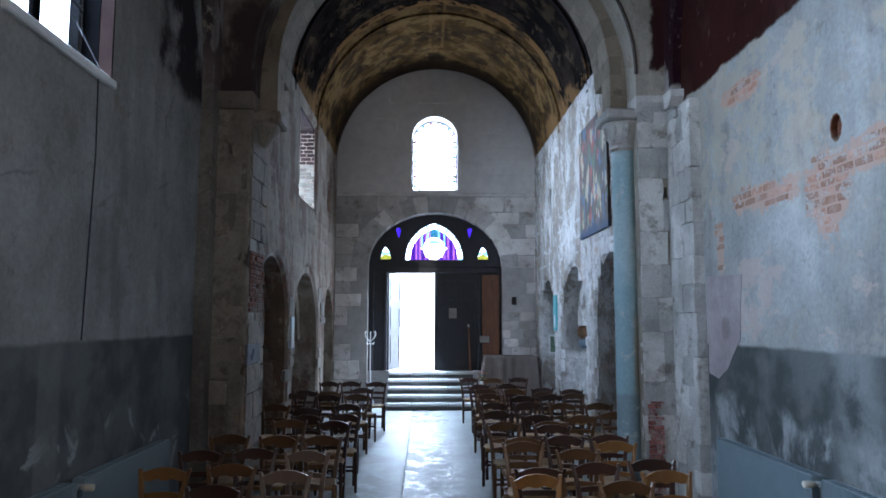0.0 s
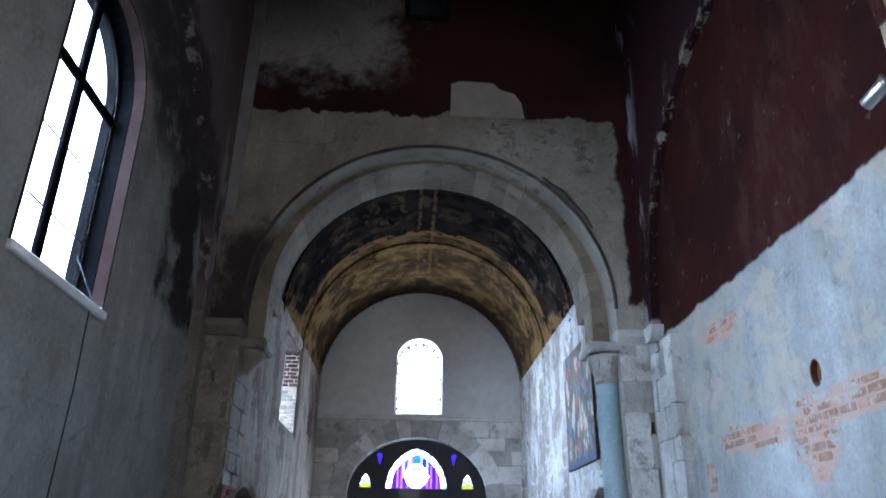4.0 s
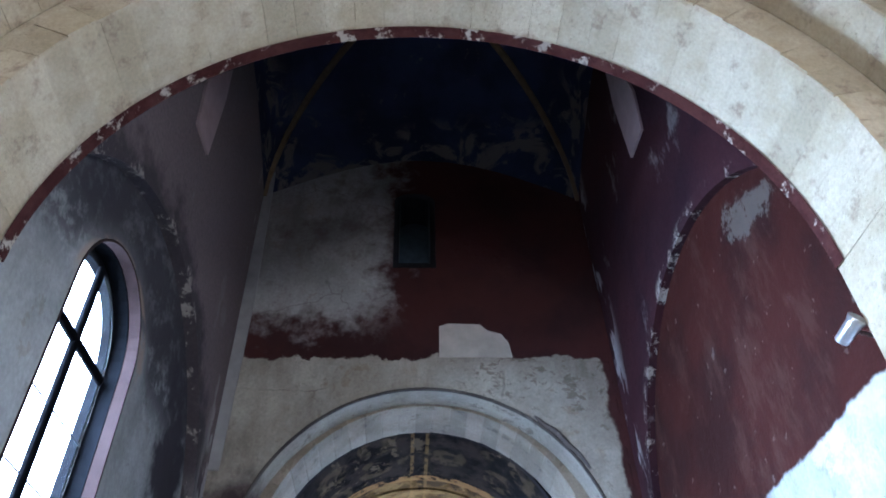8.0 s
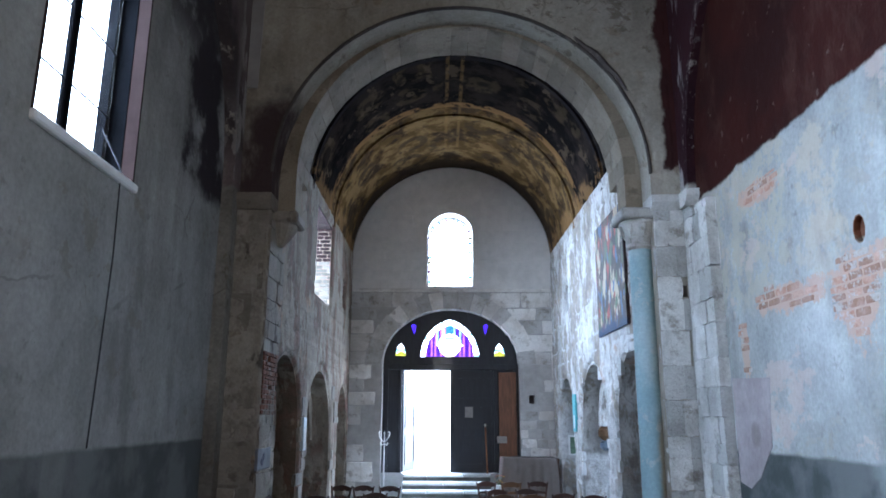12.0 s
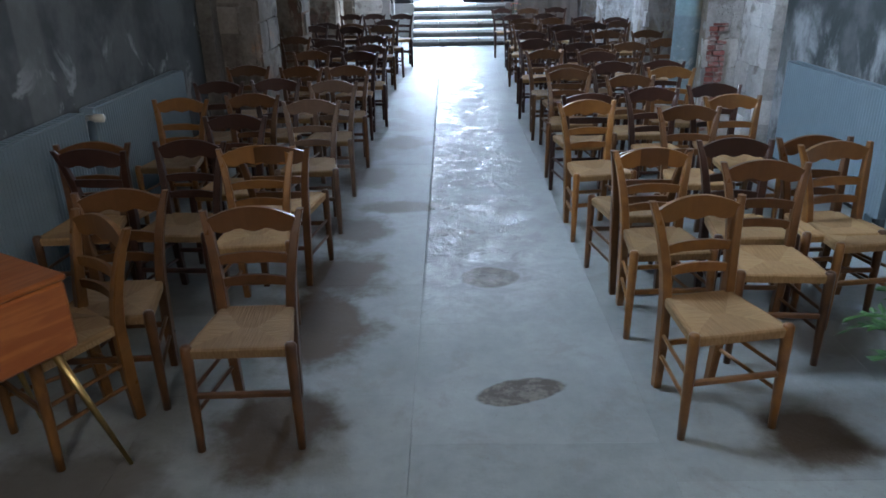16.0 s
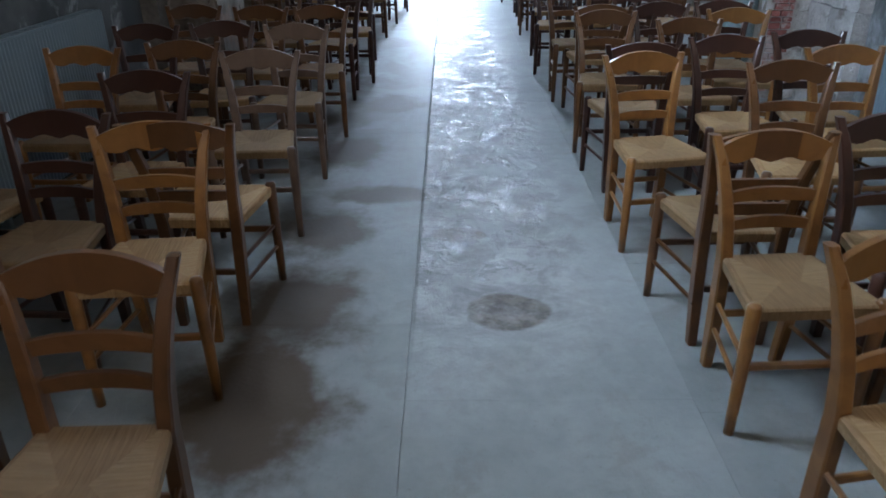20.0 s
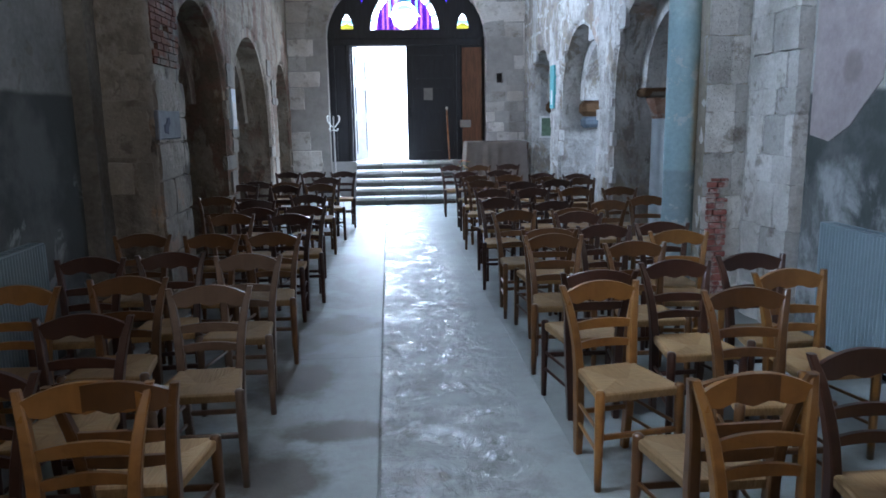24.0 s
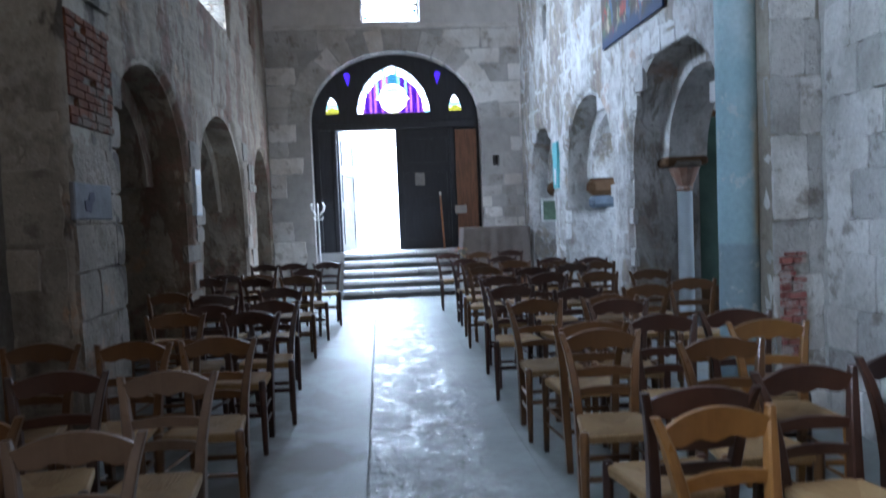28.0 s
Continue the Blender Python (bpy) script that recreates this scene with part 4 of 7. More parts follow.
def turned(bm, profile, n=16, at=(0, 0, 0)):
    """A turned shape from rows of radius and height."""
    rows = [[bm.verts.new((at[0] + r * math.cos(2 * math.pi * j / n), at[1] + r * math.sin(2 * math.pi * j / n), at[2] + z)) for j in range(n)] for r, z in profile]
    for a, b in zip(rows, rows[1:]):
        for j in range(n):
            bm.faces.new((a[j], a[(j + 1) % n], b[(j + 1) % n], b[j]))
    bm.faces.new(rows[0][::-1])
    bm.faces.new(rows[-1])
    return bm


def roughen(bm, size, scale=3.0, axes=(1, 1, 1)):
    for v in bm.verts:
        n = noise.noise_vector(v.co * scale)
        v.co += Vector((n.x * axes[0], n.y * axes[1], n.z * axes[2])) * size
    return bm


def structure(name, bm, material, label, category):
    return thing(name, bm, material, label, category, "", "structure")


def dent_block(seed):
    """A unit stone with worn, slightly uneven edges."""
    rng = random.Random(seed)
    bm = bmesh.new()
    bmesh.ops.create_cube(bm, size=1.0)
    bmesh.ops.subdivide_edges(bm, edges=list(bm.edges), cuts=2, use_grid_fill=True)
    for v in bm.verts:
        ends = sum(abs(c) > 0.49 for c in v.co)
        v.co *= (1.0, 1.0, 0.975, 0.93)[ends]
        v.co += Vector([rng.uniform(-0.045, 0.045) if abs(c) < 0.4 else rng.uniform(-0.03, 0.02) * (1 if c > 0 else -1) for c in v.co])
    return bm


block_meshes = {}


def piece(name, parent, material, centre, size, turn=(0, 0, 0), seed=0):
    """One stone, brick or tile; alike pieces share a mesh."""
    key = (name, material.name, seed % 6)
    if key not in block_meshes:
        block_meshes[key] = mesh_of(name, dent_block(seed % 6), material)
    ob = new(name, block_meshes[key])
    ob.parent = parent
    ob.matrix_basis = pose(*centre, *turn) @ Matrix.Diagonal((*size, 1))
    return ob


def courses(parent, name, material, u0, u1, z0, z1, high, long, lay, seed, keep=lambda u, z: True, joint=0.008, ragged=0.25, uneven=(0, 0, 0)):
    """Bonded masonry over a rectangle; lay(u, z, length, height) gives centre and size of a piece."""
    rng = random.Random(seed)
    z, row = z0, 0
    while z < z1 - 0.02:
        h = min(high * rng.uniform(1 - ragged, 1 + ragged), z1 - z)
        u = u0 - (long * rng.uniform(0.2, 0.6) if row % 2 else 0)
        while u < u1 - 0.02:
            l = long * rng.uniform(1 - ragged, 1 + ragged)
            a, b = max(u, u0), min(u + l, u1)
            if b - a > 0.04 and keep((a + b) / 2, z + h / 2):
                centre, size = lay((a + b) / 2, z + h / 2, b - a - joint, h - joint)
                off = rng.random()
                centre = [c + d * off for c, d in zip(centre, uneven)]
                piece(name, parent, material, centre, size, (0, 0, 0), rng.randrange(6))
            u += l
        z += h
        row += 1


# ---- plan ----
AXIS = 0.47
WALL_L, WALL_R = -2.20, 3.08          # crossing, inside the wall arches
TOWER_L, TOWER_R = -2.07, 2.99        # tower above the wall arches
EAST, WEST = 3.50, 8.20               # crossing
NAVE_L, NAVE_R, NAVE_END = -1.94, 2.98, 17.60
AISLE_L, AISLE_R = -4.6, 5.4

# Ground outside, and the floor's bed.
structure("ground", boxed(-400, 400, -400, 400, -0.5, -0.12), GROUND, "pale gravel ground outside the church", "ground")
structure("floor", boxed(-6, 7, -6.5, 19.0, -0.11, -0.012), plain_material("joint_mortar", (0.30, 0.31, 0.31), 0.9), "dark mortar bed beneath the cement floor slabs", "floor")
# Bright daylight beyond the openings.
structure("backdrop_door", boxed(-2.6, 3.6, 19.4, 19.45, 0.7, 7.6), OUTDOORS, "blank bright daylight beyond the church door", "backdrop")
structure("backdrop_window", boxed(-4.3, -4.25, 2.0, 10.0, 4.3, 11.5), OUTDOORS, "blank bright daylight beyond the tall window", "backdrop")
structure("landing_outside", boxed(-3, 4, 18.62, 19.4, -0.1, 0.76), GROUND, "pale paving outside the church door", "pavement")


def wall_arch_side(name, x_in, x_face, x_out, window, label, material):
    """A crossing side wall: the tower wall with a tall recessed wall arch, and the thinner wall within it."""
    top = math.sqrt(2.42 ** 2 - (5.53 - EAST) ** 2)
    a0, a1 = math.atan2(top, EAST - 5.53), 0.0
    arc = [(5.53 + 2.42 * math.cos(a0 + (a1 - a0) * k / 28), 4.65 + 2.42 * math.sin(a0 + (a1 - a0) * k / 28)) for k in range(29)]
    outer = arc + [(7.95, 0.0), (WEST, 0.0), (WEST, 11.8), (EAST, 11.8)]
    structure(name + "_tower", slab(outer, [], "x", x_face, x_in), WALL_TOWER, "dark ox-blood painted tower wall over a wall arch", "wall")
    structure(name, slab(rect(EAST, WEST + 0.3, 0, 11.8), ([window] if window else [[(5.08 + 0.075 * math.cos(k * 0.628), 3.33 + 0.105 * math.sin(k * 0.628)) for k in range(10)]]), "x", x_in, x_out), material, label, "wall")


CROSS_WINDOW = arched(5.04, 0.725, 3.82, 5.64)
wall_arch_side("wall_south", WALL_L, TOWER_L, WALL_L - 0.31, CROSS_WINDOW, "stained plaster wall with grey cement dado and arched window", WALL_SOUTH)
wall_arch_side("wall_north", WALL_R, TOWER_R, WALL_R + 0.55, None, "pale limewashed wall with red paint above and grey dado", WALL_SIDE)

# Window of the crossing: deep reveal lining, white sill, iron bars, panes.
win = empty("window_1", (-2.42, 5.04, 3.82), "tall arched leaded window with iron mullion, bright daylight behind", "window", "", "structure")
part("window_frame", slab(arched(0, 0.722, 0.02, 1.82), [arched(0.01, 0.635, 0.08, 1.80)], "x", -0.092, -0.015), FRAME_DARK, win, "dark painted window frame")
part("casing", slab(arched(0, 0.722, 0.02, 1.82), [arched(0, 0.695, 0.045, 1.82)], "x", -0.013, 0.12), FRAME_DARK, win, "dark painted casing in the reveal")
part("mullion", boxed(-0.03, 0.02, -0.03, 0.056, 0.06, 2.45, bevel=0.012), FRAME_DARK, win)
part("transom", boxed(-0.028, 0.018, -0.66, 0.66, 1.66, 1.75, bevel=0.012), FRAME_DARK, win)
for side in (-1, 1):
    for z in (0.55, 1.1):
        part("glazing_bar", boxed(-0.008, 0.008, min(side * 0.04, side * 0.66), max(side * 0.04, side * 0.66), z + 0.003, z + 0.009), IRON, win)
    a, b = sorted((side * 0.03, side * 0.66))
    for z0, z1 in ((0.08, 0.55), (0.562, 1.1), (1.112, 1.66)):
        p = part("pane", boxed(-0.004, 0.004, a, b, z0, z1), GLASS_CLEAR, win)
        p.visible_shadow = False
    arc = [(side * 0.03 + side * 0.63 * math.sin(k / 8 * math.pi / 2) if k else side * 0.03, 1.76 + 0.68 * math.cos(k / 8 * math.pi / 2)) for k in range(9)]
    p = part("pane", slab([(side * 0.03, 1.76)] + arc, [], "x", -0.004, 0.004), GLASS_CLEAR, win)
    p.visible_shadow = False
part("window_sill", roughen(boxed(-0.14, 0.26, -0.73, 0.74, -0.05, 0.02, bevel=0.012), 0.004), SILL_WHITE, win, "white painted sill")
part("reveal", slab(arched(0, 0.722, 0.022, 1.82), [arched(0, 0.700, 0.03, 1.82)], "x", 0.123, 0.226), REVEAL_ROSE, win, "pinkish plastered reveal, toned down against the window light")
cable = thing("window_cord", sweep(bmesh.new(), [(-2.36, 5.5, 4.2), (-2.19, 5.52, 3.87), (-2.17, 5.5, 3.2), (-2.18, 5.48, 2.4), (-2.18, 5.45, 1.85)], 0.006, 5), IRON, "thin dark cord hanging from the tall window", "cord")

# Pale kite-shaped corbel stones high in the tower's side walls.
for name, x, sx, dy, dz in (("corbel_south", TOWER_L, 1, -0.27, -0.42), ("corbel_north", TOWER_R, -1, 0.0, -0.03)):
    kite = slab([(u + dy, v + dz) for u, v in ((5.30, 9.42), (5.40, 8.80), (5.88, 8.85), (5.93, 9.95), (5.85, 10.7), (5.58, 10.8))], [], "x", x, x + sx * 0.03)
    structure(name, kite, REVEAL_PINK, "pale pinkish corbel stone high on the tower wall", "trim")

# West wall of the crossing: two orders of arch.
outer_order = arched(AXIS, 2.18, 0.0, 4.81, 2.12, 32)
structure("wall_west_tower", slab([(WALL_L - 0.3, 0.0)] + outer_order[::-1] + [(WALL_R + 0.3, 0.0), (WALL_R + 0.3, 13.6), (WALL_L - 0.3, 13.6)], [arched(0.33, 0.32, 8.97, 10.36, 0.17, 8), rect(2.87, 2.98, 3.37, 3.50)], "y", WEST, 8.57),
          WALL_WEST, "stripped cream stone wall over the nave arch, red paint above", "wall")
inner_profile = [(-1.73, 0.0), (-1.73, 4.26), (AXIS - 1.98, 4.38)] + arched(AXIS, 1.98, 4.46, 4.93, 1.97, 32)[::-1][1:-1] + [(AXIS + 1.98, 4.38), (2.74, 4.26), (2.74, 0.0)]
structure("wall_arch_inner", slab([(WALL_L - 0.3, 0.0)] + inner_profile + [(WALL_R + 0.3, 0.0), (WALL_R + 0.3, 13.6), (WALL_L - 0.3, 13.6)], [arched(0.33, 0.32, 8.97, 10.36, 0.17, 8)], "y", 8.574, 8.95),
          STONE_ARCH, "dull cream stone inner order of the nave arch", "wall")
slit = empty("window_3", (0.33, 8.8, 8.97), "narrow dusty blue window high in the tower wall", "window", "", "structure")
part("pane", slab(arched(0, 0.315, 0.0, 1.39, 0.165, 8), [], "y", -0.005, 0.005), plain_material("dusty_blue_glass_sheet", (0.07, 0.10, 0.13), 0.55, 0, 9, 0.3), slit)
part("window_frame", slab(arched(0, 0.318, 0.002, 1.39, 0.167, 8), [arched(0, 0.235, 0.085, 1.33, 0.13, 8)], "y", -0.615, -0.01), IRON, slit)

# East arch, nearest to the choir: soffit, stepped order, and the wall over it.
east_in = arched(0.38, 2.56, 0.0, 5.02, 2.56, 36)
east_out = arched(0.38, 2.90, 0.0, 5.05, 2.90, 36)
structure("wall_east_arch", slab([(WALL_L - 0.6, 0.0)] + east_in[::-1] + [(WALL_R + 0.6, 0.0), (WALL_R + 0.6, 13.6), (WALL_L - 0.6, 13.6)], [], "y", 2.72, EAST), STONE_CREAM, "clean cream limestone choir arch", "wall")
structure("wall_east_order", slab([(WALL_L - 0.6, 0.0)] + east_out[::-1] + [(WALL_R + 0.6, 0.0), (WALL_R + 0.6, 9.4), (WALL_L - 0.6, 9.4)], [], "y", 2.35, 2.716), STONE_CREAM, "outer moulded order of the cream choir arch", "wall")

# Flaking red band painted along the far edge of the choir arch.
bm = bmesh.new()
shell = [[(0.38 + r * math.cos(math.pi * k / 60), y, 5.02 + r * math.sin(math.pi * k / 60)) for k in range(61)] for r, y in ((2.545, 3.40), (2.545, 3.506), (2.60, 3.506))]
rows = [[bm.verts.new(p) for p in row] for row in shell]
for a, b in zip(rows, rows[1:]):
    for k in range(60):
        bm.faces.new((a[k], a[k + 1], b[k + 1], b[k]))
structure("trim_arch_red_band", bm, ARRIS_RED, "flaking red painted band along the choir arch edge", "trim")

# Choir behind: side walls with windows, the north one added for fill, end wall, barrel vault.
for name, x0, x1 in (("wall_choir_south", -2.75, -2.35), ("wall_choir_north", 3.25, 3.65)):
    structure(name, slab(rect(-5.0, 2.36, 0, 5.5), [arched(0.5, 0.6, 3.75, 5.1, 0.35)], "x", x0, x1), STONE_CREAM, "cream stone choir wall", "wall")
structure("wall_choir_end", slab(rect(-2.8, 3.7, 0, 9.6), [arched(0.45, 0.55, 3.3, 4.9)], "y", -5.0, -4.6), STONE_CREAM, "cream stone end wall of the choir with an arched window", "wall")


def barrel(cx, cz, r, y0, y1, thick, start=0.0, n=40, steps=24):
    bm = bmesh.new()
    rows = []
    for rr in (r, r + thick):
        for y in [y0 + (y1 - y0) * j / steps for j in range(steps + 1)]:
            rows.append([bm.verts.new((cx + rr * math.cos(math.pi * k / n), y, cz + rr * math.sin(math.pi * k / n))) for k in range(n + 1)])
    for half in (rows[: steps + 1], rows[steps + 1:]):
        for a, b in zip(half, half[1:]):
            for k in range(n):
                bm.faces.new((a[k], a[k + 1], b[k + 1], b[k]))
    for a, b in ((rows[0], rows[steps + 1]), (rows[steps], rows[-1])):
        for k in range(n):
            bm.faces.new((a[k], a[k + 1], b[k + 1], b[k]))
    return bm


structure("ceiling_choir", barrel(0.45, 5.5, 2.82, -5.0, 2.36, 0.3), STONE_CREAM, "cream stone barrel vault over the choir", "ceiling")
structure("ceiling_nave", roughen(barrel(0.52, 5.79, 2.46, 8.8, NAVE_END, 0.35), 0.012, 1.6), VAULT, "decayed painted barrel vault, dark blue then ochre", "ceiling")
bm = bmesh.new()
for y in (11.82, 14.35):
    for j in range(40):
        a0, a1 = math.pi * j / 40, math.pi * (j + 1) / 40
        quad = [(0.52 + r * math.cos(a), yy, 5.79 + r * math.sin(a)) for a, yy, r in ((a0, y - 0.06, 2.42), (a1, y - 0.06, 2.42), (a1, y + 0.06, 2.42), (a0, y + 0.06, 2.42))]
        bm.faces.new([bm.verts.new(p) for p in quad])
        for yy in (y - 0.06, y + 0.06):
            bm.faces.new([bm.verts.new((0.52 + r * math.cos(a), yy, 5.79 + r * math.sin(a))) for a, r in ((a0, 2.42), (a1, 2.42), (a1, 2.47), (a0, 2.47))])
structure("vault_band", bm, VAULT, "painted transverse bands of the nave vault", "trim")

# Tower ceiling: four navy webs rising to a crown, dull gold ribs.
crown, corners = Vector((AXIS, 5.95, 13.6)), [Vector((x, y, 10.45)) for x, y in ((TOWER_L, EAST), (TOWER_R, EAST), (TOWER_R, WEST), (TOWER_L, WEST))]


def rib_point(c, t):
    """A quarter-ellipse from a corner to the crown."""
    flat = c.lerp(crown, 1 - math.cos(t * math.pi / 2))
    return Vector((flat.x, flat.y, c.z + (crown.z - c.z) * math.sin(t * math.pi / 2)))


bm = bmesh.new()
for k in range(4):
    a, b = corners[k], corners[(k + 1) % 4]
    grid = []
    for i in range(13):
        p, q = rib_point(a, i / 12), rib_point(b, i / 12)
        grid.append([bm.verts.new(p.lerp(q, j / 12) + Vector((0, 0, 0.9 * (1 - i / 12) * math.sin(math.pi * j / 12)))) for j in range(13)])
    for r0, r1 in zip(grid, grid[1:]):
        for j in range(12):
            bm.faces.new((r0[j], r0[j + 1], r1[j + 1], r1[j]))
bmesh.ops.remove_doubles(bm, verts=bm.verts, dist=0.001)
structure("ceiling_tower", bm, VAULT_NAVY, "dark navy painted ribbed tower vault", "ceiling")
bm = bmesh.new()
for c in corners:
    sweep(bm, [rib_point(c, k / 14) + Vector((0, 0, -0.03)) for k in range(15)], 0.06, 6)
structure("trim_tower_ribs", bm, RIB_GOLD, "dull gold painted vault ribs", "trim")
structure("roof_tower", boxed(WALL_L - 0.6, WALL_R + 0.6, 2.7, 9.0, 13.65, 13.9), STONE, "stone slab closing the tower", "roof")
for name, x0, x1 in (("wall_tower_south", WALL_L - 0.55, WALL_L - 0.05), ("wall_tower_north", WALL_R + 0.05, WALL_R + 0.55)):
    structure(name, boxed(x0, x1, 2.7, 8.6, 11.8, 13.65), STONE, "plain upper tower wall", "wall")

# Nave side walls with arcades.
ARCHES_R = [arched(10.50, 1.08, 0.0, 1.98), arched(13.30, 1.10, 0.0, 1.90, 1.09), arched(16.05, 0.92, 0.0, 1.96)]
ARCHES_L = [arched(10.55, 1.05, 0.0, 1.86), arched(13.50, 1.35, 0.0, 1.60, 1.26), arched(16.55, 0.80, 0.0, 1.9)]


def arcade(name, x0, x1, feet, holes, label, material):
    outline = [(8.8, 0.0)]
    for a in feet:
        outline += a[::-1]
    outline += [(NAVE_END, 0.0), (NAVE_END, 6.2), (8.8, 6.2)]
    return structure(name, roughen(slab(outline, holes, "x", x0, x1), 0.012, 2.0, (0.6, 1, 1)), material, label, "wall")


def skin(name, place, u0, u1, v0, v1, step, size, keep, material, label, seed=0.0, scale=3.0, course=0.0):
    """Uneven rubble face: a fine grid whose stones bulge and whose joints sink; place(u, v, out) gives the point."""
    bm = bmesh.new()
    nu, nv = int((u1 - u0) / step), int((v1 - v0) / step)
    grid = {}
    for i in range(nu + 1):
        for j in range(nv + 1):
            u, v = u0 + (u1 - u0) * i / nu, v0 + (v1 - v0) * j / nv
            w = noise.noise(Vector((u * 5, v * 5, seed + 9))) * 0.06
            q = Vector(((u + w) * scale * 0.75, (v + w) * scale, seed))
            near = noise.voronoi(q)[0]
            bulge = min(1.0, (near[1] - near[0]) * 3.0)
            if course:
                row = math.floor((v + w * 0.7) / course)
                along = (u + w * 0.7) / (course * 1.25) + 0.37 * row + seed
                gap = min((v + w * 0.7) / course - row, 1 - ((v + w * 0.7) / course - row), 1.25 * (along - math.floor(along)), 1.25 * (1 - along + math.floor(along)))
                bulge = 0.35 * bulge + min(1.0, gap * 9) + 0.3 * noise.noise(Vector((row * 3.1, math.floor(along) * 5.7, seed)))
            calm = 0.5 if course else 1.0
            out = bulge * 0.55 + calm * (0.45 * noise.noise(q * 0.5) + 0.3 * noise.noise(q * 2.6) + 0.22 * noise.noise(q * 6.0))
            grid[i, j] = (u, v, size * out)
    made = {}
    for i in range(nu):
        for j in range(nv):
            if keep(u0 + (u1 - u0) * (i + 0.5) / nu, v0 + (v1 - v0) * (j + 0.5) / nv):
                made[i, j] = True
    verts = {}
    for i, j in made:
        corner = [(i, j), (i + 1, j), (i + 1, j + 1), (i, j + 1)]
        for k in corner:
            if k not in verts:
                u, v, out = grid[k]
                inside = all((k[0] - a, k[1] - b) in made for a in (0, 1) for b in (0, 1))
                verts[k] = bm.verts.new(place(u, v, out if inside else -0.026))
        bm.faces.new([verts[k] for k in corner])
    return thing(name, bm, material, label, "wall", "", "structure", True)


def clear_of_arches(arches, u, z, margin):
    for a in arches:
        c, half, spring = (a[0][0] + a[-1][0]) / 2, abs(a[0][0] - a[-1][0]) / 2, a[1][1]
        if abs(u - c) < half + margin and (z < spring or (u - c) ** 2 + (z - spring) ** 2 < (half + margin) ** 2):
            return False
    return True


arcade("wall_nave_south", NAVE_L, NAVE_L - 0.75, ARCHES_L, [rect(12.45, 14.25, 4.15, 5.75), rect(15.95, 16.3, 4.45, 4.92)], "dim brown rubble nave wall with round arches and a high window", WALL_DIM)
arcade("wall_nave_north", NAVE_R, NAVE_R + 0.75, ARCHES_R, [rect(15.35, 15.7, 4.28, 4.86)], "pale rubble nave wall with three round arches", WALL_NAVE)
skin("rubble_face_north", lambda u, v, o: (NAVE_R - 0.02 - o, u, v), 8.82, 17.55, 0.0, 6.0, 0.04, 0.04, lambda u, v: clear_of_arches(ARCHES_R, u, v, 0.026) and not (15.32 < u < 15.73 and 4.25 < v < 4.89), WALL_NAVE, "uneven pale rubble face of the nave wall", 3.0, 3.4, 0.29)
skin("rubble_face_south", lambda u, v, o: (NAVE_L + 0.02 + o, u, v), 8.92, 17.55, 0.0, 6.0, 0.045, 0.03, lambda u, v: clear_of_arches(ARCHES_L, u, v, 0.028) and not (12.42 < u < 14.28 and 4.12 < v < 5.78) and not (15.92 < u < 16.33 and 4.42 < v < 4.95), WALL_DIM, "uneven dim brown rubble face of the nave wall", 11.0, 3.2, 0.33)
skin("rubble_pier_south", lambda u, v, o: (u, WEST - 0.022 - o, v), -2.19, -1.69, 0.0, 4.36, 0.024, 0.03, lambda u, v: True, WALL_PIER, "dim stripped stone face of the crossing pier", 21.0, 5.0, 0.42)
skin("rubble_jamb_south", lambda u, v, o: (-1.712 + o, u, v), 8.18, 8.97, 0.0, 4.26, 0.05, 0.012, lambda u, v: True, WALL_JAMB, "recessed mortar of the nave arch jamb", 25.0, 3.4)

skin("rubble_face_west", lambda u, v, o: (u, WEST + 0.006 - o, v), -2.05, 2.97, 4.6, 7.4, 0.037, 0.022, lambda u, v: ((u - AXIS) / 2.225) ** 2 + ((v - 4.81) / 2.165) ** 2 > 1, WALL_WEST, "stripped uneven stone over the nave arch", 41.0, 2.6)


# Inner orders of the side arches: rings that spring from small columns.
for name, x0, x1, c, half, spring, thick, material in (("north", 3.28, 3.72, 10.50, 1.08, 1.98, 0.25, WALL_NAVE), ("north", 3.28, 3.72, 13.30, 1.10, 1.90, 0.26, WALL_NAVE), ("north", 3.28, 3.72, 16.05, 0.92, 1.96, 0.22, WALL_NAVE),
                                                       ("south", -2.68, -2.26, 10.55, 1.05, 1.86, 0.24, WALL_DIM), ("south", -2.68, -2.26, 13.50, 1.30, 1.62, 0.26, WALL_DIM), ("south", -2.68, -2.26, 16.55, 0.80, 1.9, 0.2, WALL_DIM)):
    outer, inner = arched(c, half - 0.004, spring, spring + 0.01, half - 0.004), arched(c, half - thick, spring, spring + 0.01, half - thick)
    structure("wall_inner_arch_" + name, roughen(slab(outer + inner[::-1], [], "x", x0, x1), 0.012, 4), material, "plastered inner order of a side arch", "wall")
for c, half, spring in ((10.50, 1.08, 1.98), (13.30, 1.10, 1.90), (16.05, 0.92, 1.96)):
    for end in (-1, 1):
        y0, y1 = sorted((c + end * (half + 0.02), c + end * (half - 0.27)))
        deep = 0.1 if c < 11 and end == 1 else 0.25
        structure("impost_aisle", roughen(boxed(3.25, 3.74, y0, y1, spring - deep, spring + 0.005, bevel=0.3 * deep), 0.018, 6), IMPOST_OCHRE, "rounded ochre-brown impost block under a side arch", "trim")
structure("impost_painted", roughen(boxed(3.29, 3.70, 14.18, 14.42, 1.46, 1.645, bevel=0.05), 0.02, 6), plain_material("faded_blue_limewash", (0.15, 0.185, 0.23), 0.9, 0, 6, 0.5, 0.008), "blue-grey limewashed block below an impost", "trim")
